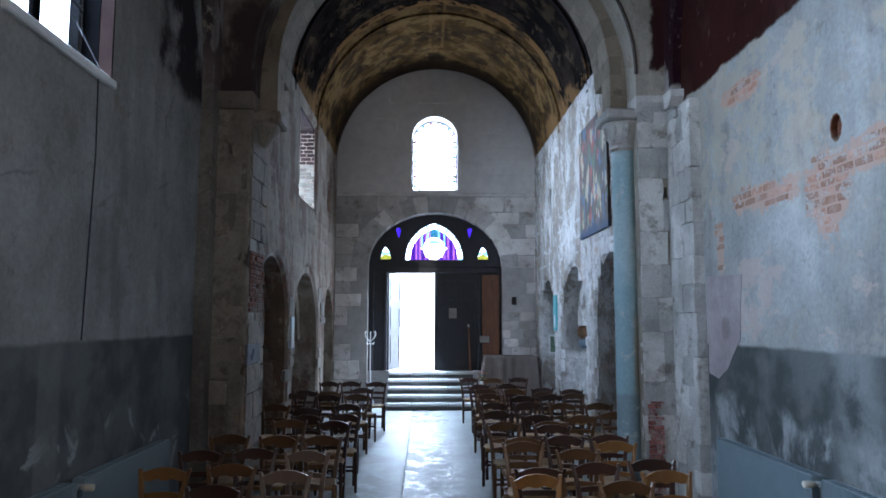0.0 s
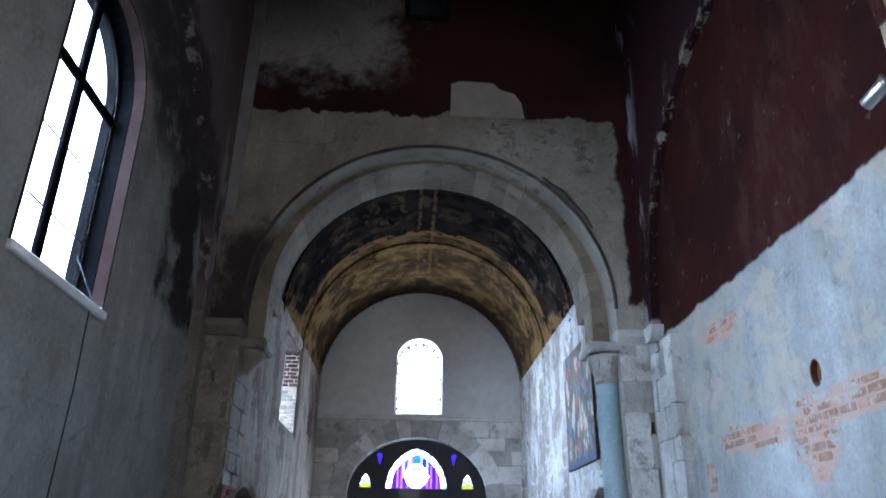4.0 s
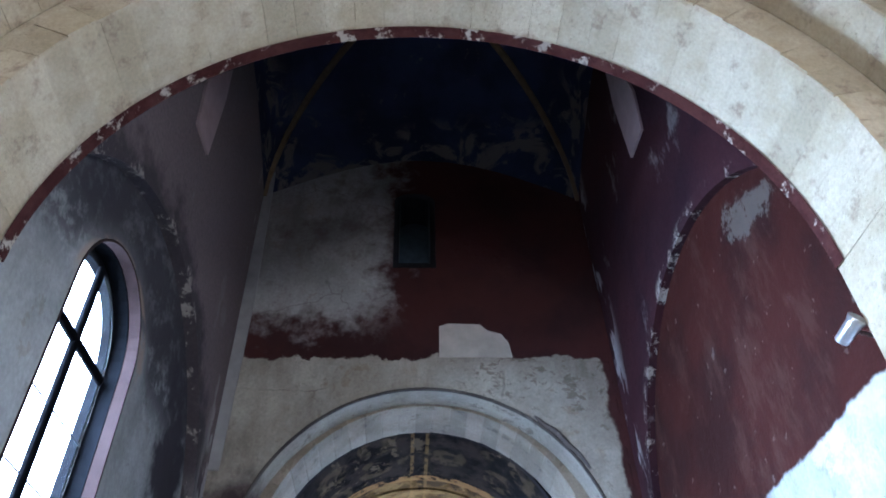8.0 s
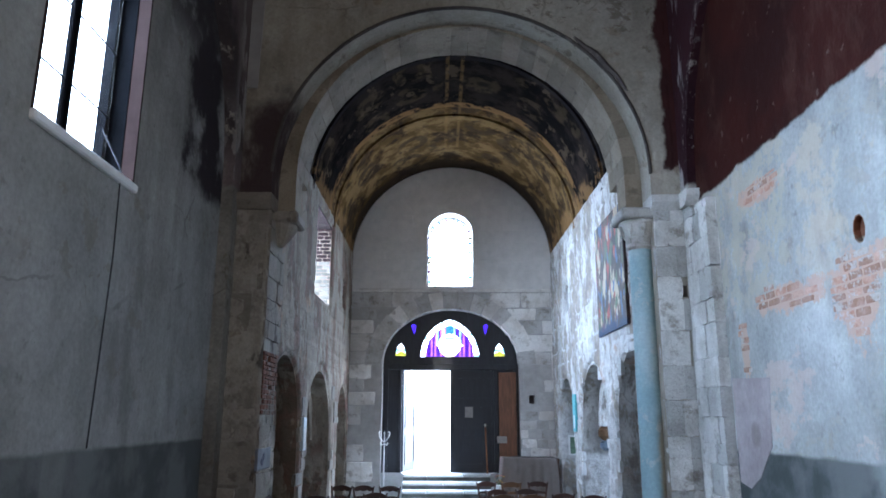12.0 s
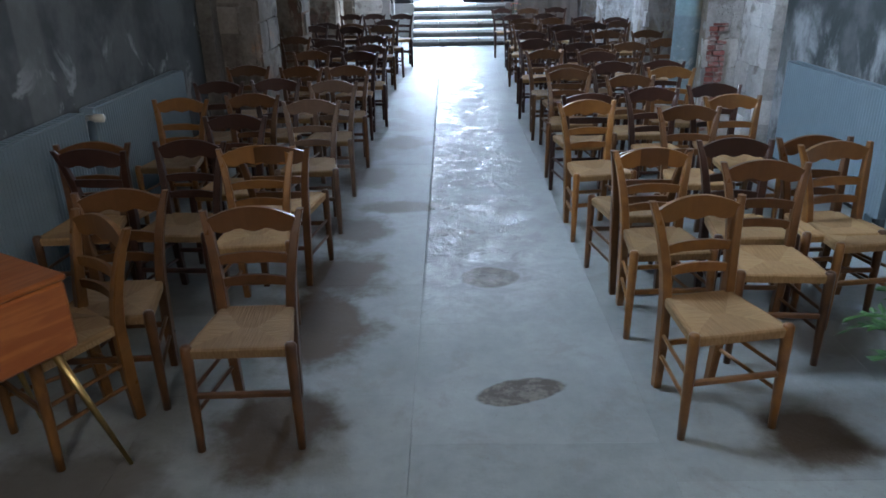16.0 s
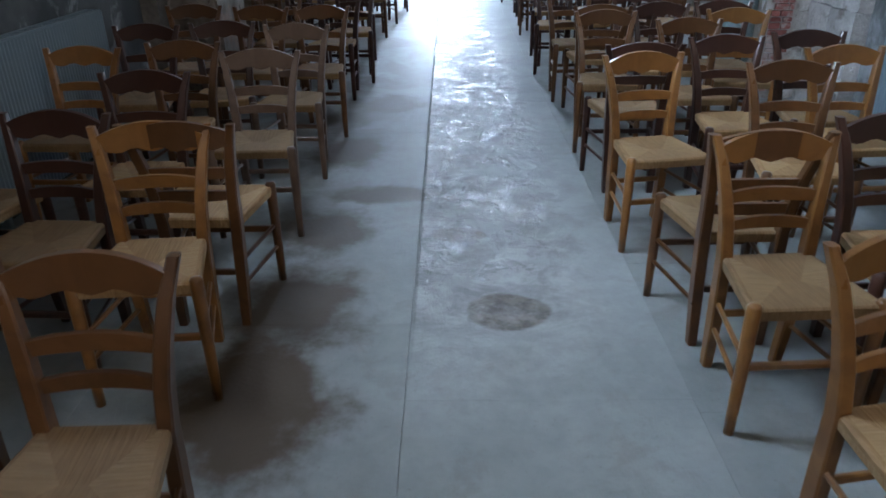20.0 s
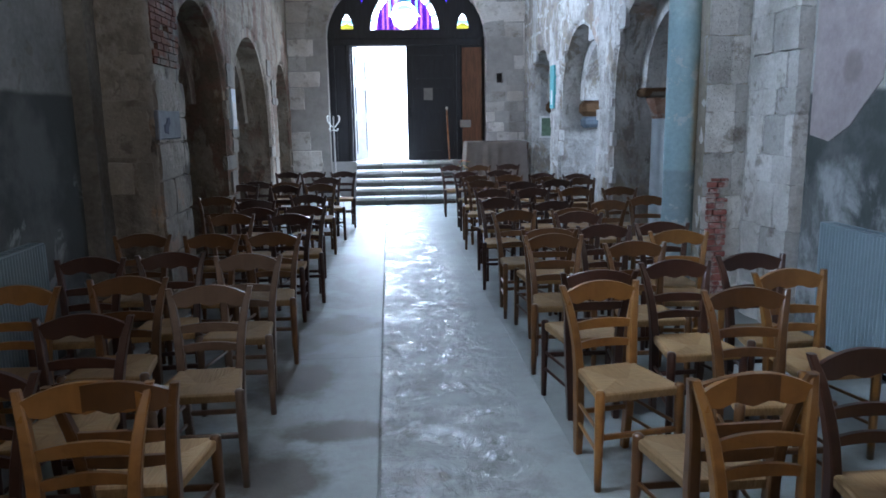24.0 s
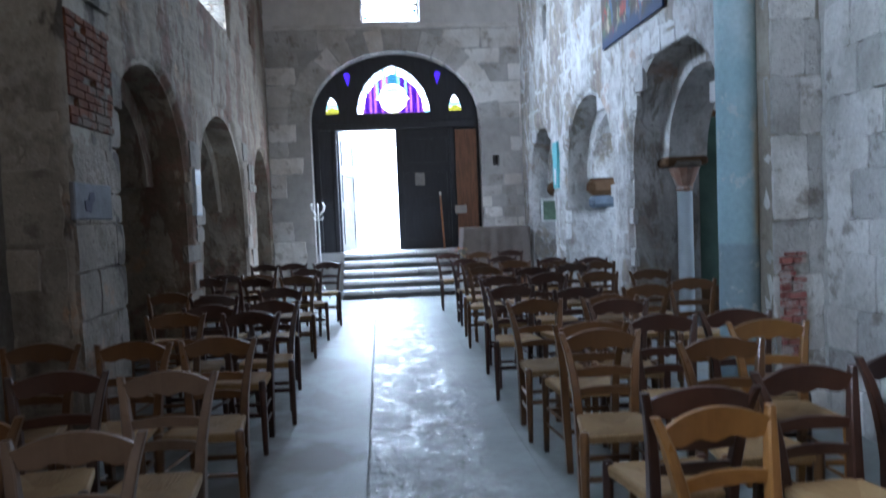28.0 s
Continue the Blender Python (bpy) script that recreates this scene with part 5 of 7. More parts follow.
structure("wall_aisle_south", boxed(AISLE_L - 0.3, AISLE_L, 8.05, 19.0, 0, 4.2), WALL_DIM, "rough plaster outer aisle wall", "wall")
# Opening out of view, made for the added aisle lamp.
structure("wall_aisle_north", slab(rect(8.05, 19.0, 0, 4.2), [rect(11.6, 13.4, 1.7, 3.1)], "x", AISLE_R, AISLE_R + 0.3), WALL_NAVE, "rough plaster outer aisle wall", "wall")
structure("ceiling_aisle_south", boxed(AISLE_L, NAVE_L - 0.7, 8.05, 19.0, 3.5, 3.7), WALL_DIM, "low plaster aisle ceiling", "ceiling")
structure("ceiling_aisle_north", boxed(NAVE_R + 0.7, AISLE_R, 8.05, 19.0, 3.5, 3.7), WALL_NAVE, "low plaster aisle ceiling", "ceiling")
structure("wall_aisle_south_end", boxed(AISLE_L, WALL_L - 0.3, 8.0, 8.4, 0, 4.2), WALL_NAVE, "rough plaster aisle end wall", "wall")
structure("wall_aisle_north_end", boxed(WALL_R + 0.3, AISLE_R, 8.0, 8.4, 0, 4.2), WALL_NAVE, "rough plaster aisle end wall", "wall")

# Facade with portal and window.
PORTAL = arched(0.51, 1.64, 0.0, 3.32, 1.30, 32)
FACADE_WINDOW = arched(0.485, 0.56, 5.18, 6.5, 0.54)
facade = structure("wall_facade", slab([(-5.0, 0.0)] + PORTAL[::-1] + [(6.0, 0.0), (6.0, 8.9), (-5.0, 8.9)], [FACADE_WINDOW, rect(2.36, 2.49, 2.37, 2.57)], "y", NAVE_END, 18.3), plain_material("facade_bed", (0.40, 0.37, 0.345), 0.9, 0, 5, 0.2, 0.01), "grey ashlar entrance wall with a wide portal", "wall")
# Dark niche backs: the shade inside is put into their colour.
for name, sides in (("niche_back_north", (3.3, 3.4, 15.3, 15.75, 4.2, 4.95)), ("niche_back_south", (-2.4, -2.3, 15.9, 16.35, 4.4, 5.0)), ("niche_back_facade", (2.3, 2.55, 17.78, 17.9, 2.3, 2.65))):
    structure(name, boxed(*sides), STONE_RECESS, "darkened stone at the back of a small wall niche", "wall")
structure("cornice", boxed(NAVE_L, NAVE_R, NAVE_END - 0.05, NAVE_END - 0.002, 5.03, 5.11, bevel=0.015), STONE_FACADE, "thin stone string course under the round-headed window", "trim")

# Groove round the outer order as a shade-coloured bar; broken strip on one haunch.
bm = bmesh.new()
sweep(bm, [(AXIS + 2.187 * math.cos(a), WEST - 0.004, 4.81 + 2.125 * math.sin(a)) for a in [math.pi * k / 40 for k in range(41)]], 0.021, 6)
structure("trim_arch_groove", roughen(bm, 0.008, 4), STONE_RECESS, "dark bar for the shaded groove round the nave arch", "trim")
bm = bmesh.new()
sweep(bm, [(AXIS + 2.235 * math.cos(a), WEST - 0.01, 4.81 + 2.175 * math.sin(a)) for a in [0.50 + 0.42 * k / 12 for k in range(13)]], [0.012 + 0.035 * math.sin(math.pi * k / 12) for k in range(13)], 6)
structure("trim_arch_scar", roughen(bm, 0.03, 5), STONE_RECESS, "dark broken scar where the arch moulding came away", "trim")

# Steps up to the door.
steps = empty("entrance_steps", (0, 16.47, 0), "five worn pale stone steps below the church door", "steps", "", "structure")
for k in range(5):
    y0, z1 = k * 0.27, (k + 1) * 0.156
    y1 = 2.15 if k == 4 else y0 + 0.33
    cuts = [(-0.60, 0.33), (0.33, 1.42)] if k % 2 else [(-0.60, -0.05), (-0.05, 0.78), (0.78, 1.42)]
    for x0, x1 in cuts:
        # Riser and tread tones stand for shade and door light.
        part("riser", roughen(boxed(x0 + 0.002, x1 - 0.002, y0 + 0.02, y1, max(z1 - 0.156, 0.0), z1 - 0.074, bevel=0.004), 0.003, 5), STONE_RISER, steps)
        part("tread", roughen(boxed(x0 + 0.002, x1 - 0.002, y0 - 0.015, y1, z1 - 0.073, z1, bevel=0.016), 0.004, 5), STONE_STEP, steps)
structure("floor_portal", boxed(-1.2, 2.2, 17.9, 18.62, 0.0, 0.776), STONE_STEP, "stone threshold floor within the portal", "floor")


# ---- entrance: screen, doors, coloured glass ----
SCREEN_Y = 17.95
K = 1.0203  # the screen stands a little deeper than the facade's face


def scr(x, z):
    return 0.232 + (x - 0.232) * K, 1.99 + (z - 1.99) * K


def scaled(points):
    return [scr(x, z) for x, z in points]


portal = empty("door_1", (0, SCREEN_Y, 0), "dark double church door, one leaf open, stained-glass fanlight above", "door", "", "structure")
central = pointed(0.475, 0.70, 3.46, 4.36, 10)
small_a, small_b = pointed(-0.70, 0.145, 3.46, 3.79, 5), pointed(1.665, 0.145, 3.46, 3.80, 5)
tri_a = [(-0.46, 4.22), (-0.39, 4.25), (-0.33, 4.20), (-0.385, 3.98)]
tri_b = [(1.28, 4.20), (1.34, 4.25), (1.41, 4.22), (1.335, 3.98)]
doorway = rect(-0.66, 0.48, 0.80, 3.13)
screen_outline = arched(0.495, 1.70, 0.76, 3.25, 1.45, 32)
part("screen", slab(screen_outline, [scaled(s) for s in (central, small_a, small_b, tri_a, tri_b)] + [scaled(rect(-0.66, 1.55, 0.80, 3.13))], "y", 0.0, 0.09), DOOR_DARK, portal, "near-black timber screen and fanlight frame")
part("transom", boxed(-1.1, 2.1, -0.04, 0.10, 3.17, 3.31, bevel=0.012), DOOR_DARK, portal)
for x in (-1.05, -0.72, 1.6, 1.98):
    part("post", boxed(x - 0.05, x + 0.05, -0.035, 0.05, 0.78, 3.2, bevel=0.012), DOOR_DARK, portal)


def door_leaf(width, material, parent, name):
    leaf = part(name, boxed(0, width, -0.03, 0.03, -0.006, 2.4, bevel=0.004), material, parent)
    for z0, z1 in ((0.15, 0.85), (1.0, 1.55), (1.7, 2.22)):
        bm = slab(rect(0.12, width - 0.12, z0, z1), [rect(0.16, width - 0.16, z0 + 0.04, z1 - 0.04)], "y", -0.045, -0.028)
        part("moulding", bm, material, leaf)
    return leaf


closed = door_leaf(1.16, DOOR_DARK, portal, "closed_leaf")
closed.matrix_basis = pose(scr(0.48, 0)[0] + 0.005, 0.05, 0.785)
opened = door_leaf(1.12, DOOR_LIT, portal, "open_leaf")
opened.matrix_basis = pose(scr(-0.66, 0)[0] + 0.02, 0.10, 0.785, 0, 0, 77)
lever = bmesh.new()
sweep(lever, [(0.06, -0.03, 1.0), (0.06, -0.09, 1.0), (-0.05, -0.095, 1.005)], 0.011, 6)
box(lever, 0.035, 0.085, -0.045, -0.03, 0.9, 1.1, 0.004)
part("door_handle", lever, IRON, closed)
part("notice", boxed(0.36, 0.55, -0.036, -0.032, 1.26, 1.52), PAPER_DIM, closed, "faded paper notice")
panel = part("side_panel", boxed(0, 0.42, -0.025, 0.025, 0, 2.32, bevel=0.008), WOOD_ORANGE, portal, "orange-brown wooden side panel")
panel.matrix_basis = pose(1.66, -0.10, 0.79, 0, 0, -8)
boxy = thing("collection_box", boxed(1.60, 1.83, 17.72, 17.8, 1.46, 1.62, bevel=0.01), PAPER_DIM, "small grey collection box on the door screen", "box")
# The box hangs on the side panel by a short bracket.
part("bracket", boxed(1.68, 1.75, 17.79, 17.86, 1.5, 1.58, bevel=0.004), IRON, boxy)


def pane(points, colour, y, parent, thick=0.008):
    ob = part("glass_piece", slab(points, [], "y", y, y + thick), GLASS[colour], parent)
    ob.visible_shadow = False
    return ob


fan = part("fanlight", slab(scaled(pointed(0.475, 0.715, 3.445, 4.375, 10)), [scaled(central)], "y", -0.012, 0.0), IRON, portal, "coloured leaded fanlight with a white border")
edge_out = pointed(0.475, 0.70, 3.46, 4.36, 11)
n = len(edge_out) - 1
edge_in = [(0.475 + (x - 0.475) * 0.85, 3.46 + (z - 3.46) * 0.85) for x, z in edge_out]
for k in range(n):
    for h in range(2):
        quad = [Vector(p) for p in (edge_out[k], edge_out[k + 1], edge_in[k + 1], edge_in[k])]
        a0, a1 = h / 2, (h + 1) / 2
        pane(scaled([tuple(quad[0].lerp(quad[1], a0)), tuple(quad[0].lerp(quad[1], a1)), tuple(quad[3].lerp(quad[2], a1)), tuple(quad[3].lerp(quad[2], a0))]), ("pale_sky", "white", "white", "white", "white")[(2 * k + h) % 5], 0.03, fan)


def under_border(x):
    """Height of the inner edge of the white border at x."""
    for (xa, za), (xb, zb) in zip(edge_in, edge_in[1:]):
        if min(xa, xb) <= x <= max(xa, xb) and xa != xb:
            return za + (zb - za) * (x - xa) / (xb - xa)
    return 3.46


strips, reach = 26, 0.594
for k in range(strips):
    xa, xb = 0.475 - reach + 2 * reach * k / strips, 0.475 - reach + 2 * reach * (k + 1) / strips
    za, zb = under_border(xa), under_border(xb)
    ca, cb = (math.sqrt(max(0.0, 0.275 ** 2 - (x - 0.475) ** 2)) for x in (xa, xb))
    side = ("mauve", "purple", "purple", "mauve", "purple")[k % 5]
    if ca == 0 and cb == 0:
        pane(scaled([(xa, 3.46), (xb, 3.46), (xb, max(zb, 3.462)), (xa, max(za, 3.462))]), side, 0.03, fan)
        continue
    pane(scaled([(xa, 3.46), (xb, 3.46), (xb, 3.74 - cb), (xa, 3.74 - ca)]), side if abs(k - 12.5) > 2 else "green" if abs(k - 12.5) < 1 else "gold", 0.03, fan)
    if za > 3.74 + ca and zb > 3.74 + cb:
        pane(scaled([(xa, 3.74 + ca), (xb, 3.74 + cb), (xb, zb), (xa, za)]), "sky" if abs(k - 12.5) < 2 else side if k % 3 else "pale_sky", 0.03, fan)
ring_out = [(0.475 + 0.275 * math.cos(2 * math.pi * k / 24), 3.74 + 0.275 * math.sin(2 * math.pi * k / 24)) for k in range(24)]
ob = part("glass_piece", slab(scaled(ring_out), [scaled([(0.475 + (x - 0.475) * 0.78, 3.74 + (z - 3.74) * 0.78) for x, z in ring_out])], "y", 0.03, 0.038), GLASS["cream"], fan)
ob.visible_shadow = False
inner = [(0.475 + 0.2145 * math.cos(a), 3.74 + 0.208 * math.sin(a)) for a in [math.pi * (0.19 - 1.38 * k / 20) for k in range(21)]]
pane(scaled(inner), "white", 0.03, fan)
cap = [(0.475 + 0.2145 * math.cos(a), 3.74 + 0.208 * math.sin(a)) for a in [math.pi * (0.19 + 0.62 * k / 10) for k in range(11)]]
pane(scaled(cap), "pale_sky", 0.03, fan)
for lancet, c in ((small_a, -0.70), (small_b, 1.665)):
    lamp = part("small_light", slab(scaled(lancet), [scaled([(c + (x - c) * 0.86, 3.475 + (z - 3.46) * 0.9) for x, z in lancet])], "y", -0.01, 0.0), IRON, portal)
    pane(scaled([(c - 0.14, 3.46), (c + 0.14, 3.46), (c + 0.13, 3.545), (c, 3.60), (c - 0.13, 3.545)]), "gold", 0.03, lamp)
    pane(scaled([(c - 0.145, 3.545), (c, 3.60), (c + 0.145, 3.545), (c + 0.11, 3.655), (c - 0.11, 3.655)]), "pale_sky", 0.03, lamp)
    pane(scaled([(c - 0.11, 3.655), (c + 0.11, 3.655), (c, 3.81)]), "white", 0.03, lamp)
for tri in (tri_a, tri_b):
    pane(scaled(tri), "blue", 0.03, portal)

# Round-headed window over the door.
win = empty("window_2", (0.485, 18.05, 5.18), "round-headed white leaded window with a coloured border", "window", "", "structure")
part("window_frame", slab(arched(0, 0.57, -0.01, 1.32, 0.55), [arched(0, 0.53, 0.03, 1.32, 0.51)], "y", -0.03, 0.03), IRON, win)
p = part("pane", slab(arched(0, 0.45, 0.1, 1.32, 0.43), [], "y", -0.004, 0.004), GLASS["white"], win)
p.visible_shadow = False
rng = random.Random(5)
path = arched(0, 0.49, 0.06, 1.32, 0.47, 16)
path = [(0.49, 0.06 + 1.26 * k / 10) for k in range(10)] + path[1:-1] + [(-0.49, 1.32 - 1.26 * k / 10) for k in range(1, 11)] + [(-0.49 + 0.98 * k / 9, 0.06) for k in range(1, 10)]
for k, (x, z) in enumerate(path):
    ob = part("glass_piece", boxed(x - 0.036, x + 0.036, 0.006, 0.012, z - 0.042, z + 0.042), GLASS[("deep_sky", "white", "deep_sky", "deep_gold", "white", "deep_red", "white")[k % 7]], win)
    ob.visible_shadow = False
for z in (0.45, 0.9, 1.32):
    part("glazing_bar", boxed(-0.53, 0.53, -0.012, 0.0, z, z + 0.014), IRON, win)
win = empty("window_6", (-2.6, 13.35, 4.15), "square-headed high nave window with bright daylight", "window", "", "structure")
part("window_frame", slab(rect(-0.9, 0.9, 0, 1.6), [rect(-0.84, -0.03, 0.06, 1.54), rect(0.03, 0.84, 0.06, 1.54)], "x", -0.03, 0.03), IRON, win)
for a, b in ((-0.84, -0.03), (0.03, 0.84)):
    part("pane", boxed(-0.004, 0.004, a, b, 0.06, 1.54), GLASS_CLEAR, win).visible_shadow = False


# ---- chairs ----
def chair(label_wood, wood):
    """A rush-seated church chair that faces the choir: flared back, two slats, shaped top rail."""
    root = empty("rush_chair", (0, 0, 0), f"{label_wood} wooden church chair with a woven rush seat", "chair", "chairs in the nave")
    for s in (-1, 1):
        bm = bmesh.new()
        rows = [(s * 0.125, 0.185, 0.0), (s * 0.130, 0.170, 0.2), (s * 0.138, 0.165, 0.44), (s * 0.144, 0.178, 0.55), (s * 0.155, 0.197, 0.65), (s * 0.172, 0.222, 0.75), (s * 0.194, 0.250, 0.835)]
        sizes = [(0.017, 0.020), (0.020, 0.024), (0.021, 0.024), (0.020, 0.022), (0.019, 0.020), (0.017, 0.018), (0.014, 0.014)]
        prev = None
        for (x, y, z), (wx, wy) in zip(rows, sizes):
            quad = [bm.verts.new((x + a * wx, y + b * wy, z)) for a, b in ((-1, -1), (1, -1), (1, 1), (-1, 1))]
            if prev:
                for j in range(4):
                    bm.faces.new((prev[j], prev[(j + 1) % 4], quad[(j + 1) % 4], quad[j]))
            else:
                bm.faces.new(quad[::-1])
            prev = quad
        bm.faces.new(prev)
        bmesh.ops.bevel(bm, geom=[e for e in bm.edges if abs((e.verts[0].co - e.verts[1].co).normalized().z) > 0.7], offset=0.005, segments=1, affect="EDGES")
        part("back_leg", bm, wood, root)
        bm = bmesh.new()
        turned(bm, [(0.016, 0.0), (0.0185, 0.12), (0.0225, 0.4), (0.022, 0.455), (0.015, 0.464)], 10, (0, 0, 0))
        for v in bm.verts:
            v.co.x += s * (0.190 + 0.008 * (0.45 - v.co.z))
            v.co.y += -0.175 - 0.012 * (0.45 - v.co.z)
        part("front_leg", bm, wood, root, smooth=True)
        part("side_stretcher", sweep(bmesh.new(), [(s * 0.188, -0.17, 0.27), (s * 0.135, 0.165, 0.27)], 0.009, 7), wood, root)
        part("side_stretcher", sweep(bmesh.new(), [(s * 0.190, -0.17, 0.17), (s * 0.132, 0.17, 0.17)], 0.009, 7), wood, root)
    part("front_stretcher", boxed(-0.19, 0.19, -0.187, -0.168, 0.235, 0.262, bevel=0.005), wood, root)
    part("back_stretcher", boxed(-0.13, 0.13, 0.158, 0.176, 0.21, 0.235, bevel=0.004), wood, root)

    def rail(z0, z1, half, y, arch, wave, thick=0.016):
        """A bowed back rail with a curved upper edge and, for the top one, a waved lower edge."""
        bm, cols = bmesh.new(), []
        for k in range(15):
            u = -1 + 2 * k / 14
            bow = 0.022 * (1 - u * u)
            top, low = z1 + arch * (1 - u * u), z0 + wave * (0.5 - 0.5 * math.cos(3 * math.pi * u)) * (1 - abs(u) * 0.3)
            cols.append([bm.verts.new((u * half, y + bow + d, z)) for d, z in ((0, low), (thick, low), (thick, top), (0, top))])
        for a, b in zip(cols, cols[1:]):
            for j in range(4):
                bm.faces.new((a[j], a[(j + 1) % 4], b[(j + 1) % 4], b[j]))
        bm.faces.new(cols[0])
        bm.faces.new(cols[-1][::-1])
        return bm

    part("top_rail", rail(0.742, 0.805, 0.176, 0.222, 0.042, 0.018, 0.02), wood, root)
    part("back_slat", rail(0.622, 0.658, 0.150, 0.186, 0.010, 0.0), wood, root)
    part("back_slat", rail(0.532, 0.564, 0.141, 0.170, 0.010, 0.0), wood, root)
    # Rush seat: four woven triangles that meet in the middle, on a rounded rim.
    front, back, depth0, depth1, z = 0.205, 0.150, -0.190, 0.172, 0.452
    corners = [Vector((-front, depth0, z)), Vector((front, depth0, z)), Vector((back, depth1, z)), Vector((-back, depth1, z))]
    middle = [Vector((-0.03, -0.01, z - 0.012)), Vector((0.03, -0.01, z - 0.012))]
    bm = bmesh.new()
    tops = [bm.verts.new(c) for c in corners]
    mids = [bm.verts.new(m) for m in middle]
    lows = [bm.verts.new((c.x * 0.97, c.y * 0.97, z - 0.042)) for c in corners]
    for loop, index in (((tops[0], tops[1], mids[1], mids[0]), 0), ((tops[1], tops[2], mids[1]), 1), ((tops[2], tops[3], mids[0], mids[1]), 0), ((tops[3], tops[0], mids[0]), 1)):
        bm.faces.new(loop).material_index = index
    for k in range(4):
        bm.faces.new((tops[k], lows[k], lows[(k + 1) % 4], tops[(k + 1) % 4])).material_index = k % 2
    bm.faces.new(lows)
    bmesh.ops.bevel(bm, geom=[e for e in bm.edges if all(v in tops for v in e.verts)], offset=0.019, segments=3, affect="EDGES", profile=0.6)
    part("seat", bm, [RUSH_Y, RUSH_X], root, "woven rush seat, straw-coloured")
    return root


kinds = {"h": chair("honey-varnished", CHAIR_HONEY), "b": chair("mid-brown", CHAIR_BROWN), "d": chair("dark-stained", CHAIR_DARK), "g": chair("greyed pale", CHAIR_GREY)}
used = set()


def place_chair(kind, x, front_y, turn=0.0):
    """x: middle of the chair; front_y: its front feet, when it faces the choir."""
    m = pose(x, front_y + 0.18, 0.002, 0, 0, turn)
    if kind in used:
        return copy_thing(kinds[kind], m)
    used.add(kind)
    kinds[kind].matrix_basis = m
    return kinds[kind]


# By the choir, chair by chair.
for kind, x, y, turn in (("h", 1.195, 3.29, 10), ("h", 2.17, 4.14, 8), ("h", 1.19, 4.06, 3), ("b", 1.62, 3.80, -4), ("b", 1.165, 4.56, 181), ("d", 1.66, 4.24, 0), ("b", 2.10, 4.27, 2),
                         ("h", 1.115, 5.36, 9), ("b", 1.68, 5.13, -3), ("d", 1.64, 5.80, 2), ("h", 2.12, 5.48, 4), ("d", 2.13, 5.93, 0),
                         ("b", -0.64, 3.22, 2), ("h", -0.86, 4.22, 5), ("b", -1.27, 3.48, 4), ("d", -1.30, 4.38, -3), ("b", -1.80, 4.36, 4), ("b", -0.80, 4.72, 180),
                         ("d", -1.75, 4.70, 176), ("g", -0.81, 5.53, 2), ("d", -1.22, 5.05, 0), ("b", -1.30, 5.80, 0), ("h", -1.79, 5.66, -2)):
    place_chair(kind, x, y, turn)
honey_aside = place_chair("h", -1.37, 3.19, -37)
# Rows further back.
rng = random.Random(11)
for kind, x, y, turn in (("d", 1.15, 6.10, 180), ("b", 1.62, 6.42, 0), ("h", 2.03, 6.82, -9), ("b", 1.17, 6.80, -3), ("d", 1.63, 7.17, -4), ("d", 2.08, 7.22, -6), ("b", 1.235, 7.56, 176), ("d", 1.63, 7.92, -6)):
    place_chair(kind, x, y, turn)
right_rows = [(8.14, 1.17), (9.15, 1.16), (10.05, 1.22), (11.3, 1.24), (12.05, 1.27), (12.9, 1.27), (14.46, 1.18)]
left_rows = [(6.36, -0.80), (7.2, -0.78), (8.25, -0.82), (8.86, -0.74), (9.9, -0.82), (11.25, -0.81), (12.3, -0.78), (13.48, -0.66)]
for y, x0 in right_rows:
    count = 2 if 7.0 < y < 9.0 else 4 if 9.0 < y < 12.5 else 3
    for k in range(count):
        place_chair(rng.choice("bddbdd"), x0 + 0.47 * k + rng.uniform(-0.03, 0.05) * (k > 0), y + rng.uniform(-0.16, 0.16) * (k > 0), rng.uniform(-11, 11) + (180 if k and rng.random() < 0.22 else 0))
for row, (y, x0) in enumerate(left_rows):
    count = 2 if 7.4 < y < 9.0 else 3
    for k in range(count):
        place_chair("g" if row == 0 and k == 0 else rng.choice("bddbdd"), x0 - 0.47 * k - rng.uniform(-0.03, 0.05) * (k > 0), y + rng.uniform(-0.16, 0.16) * (k > 0), rng.uniform(-11, 11) + (180 if k and rng.random() < 0.22 else 0))

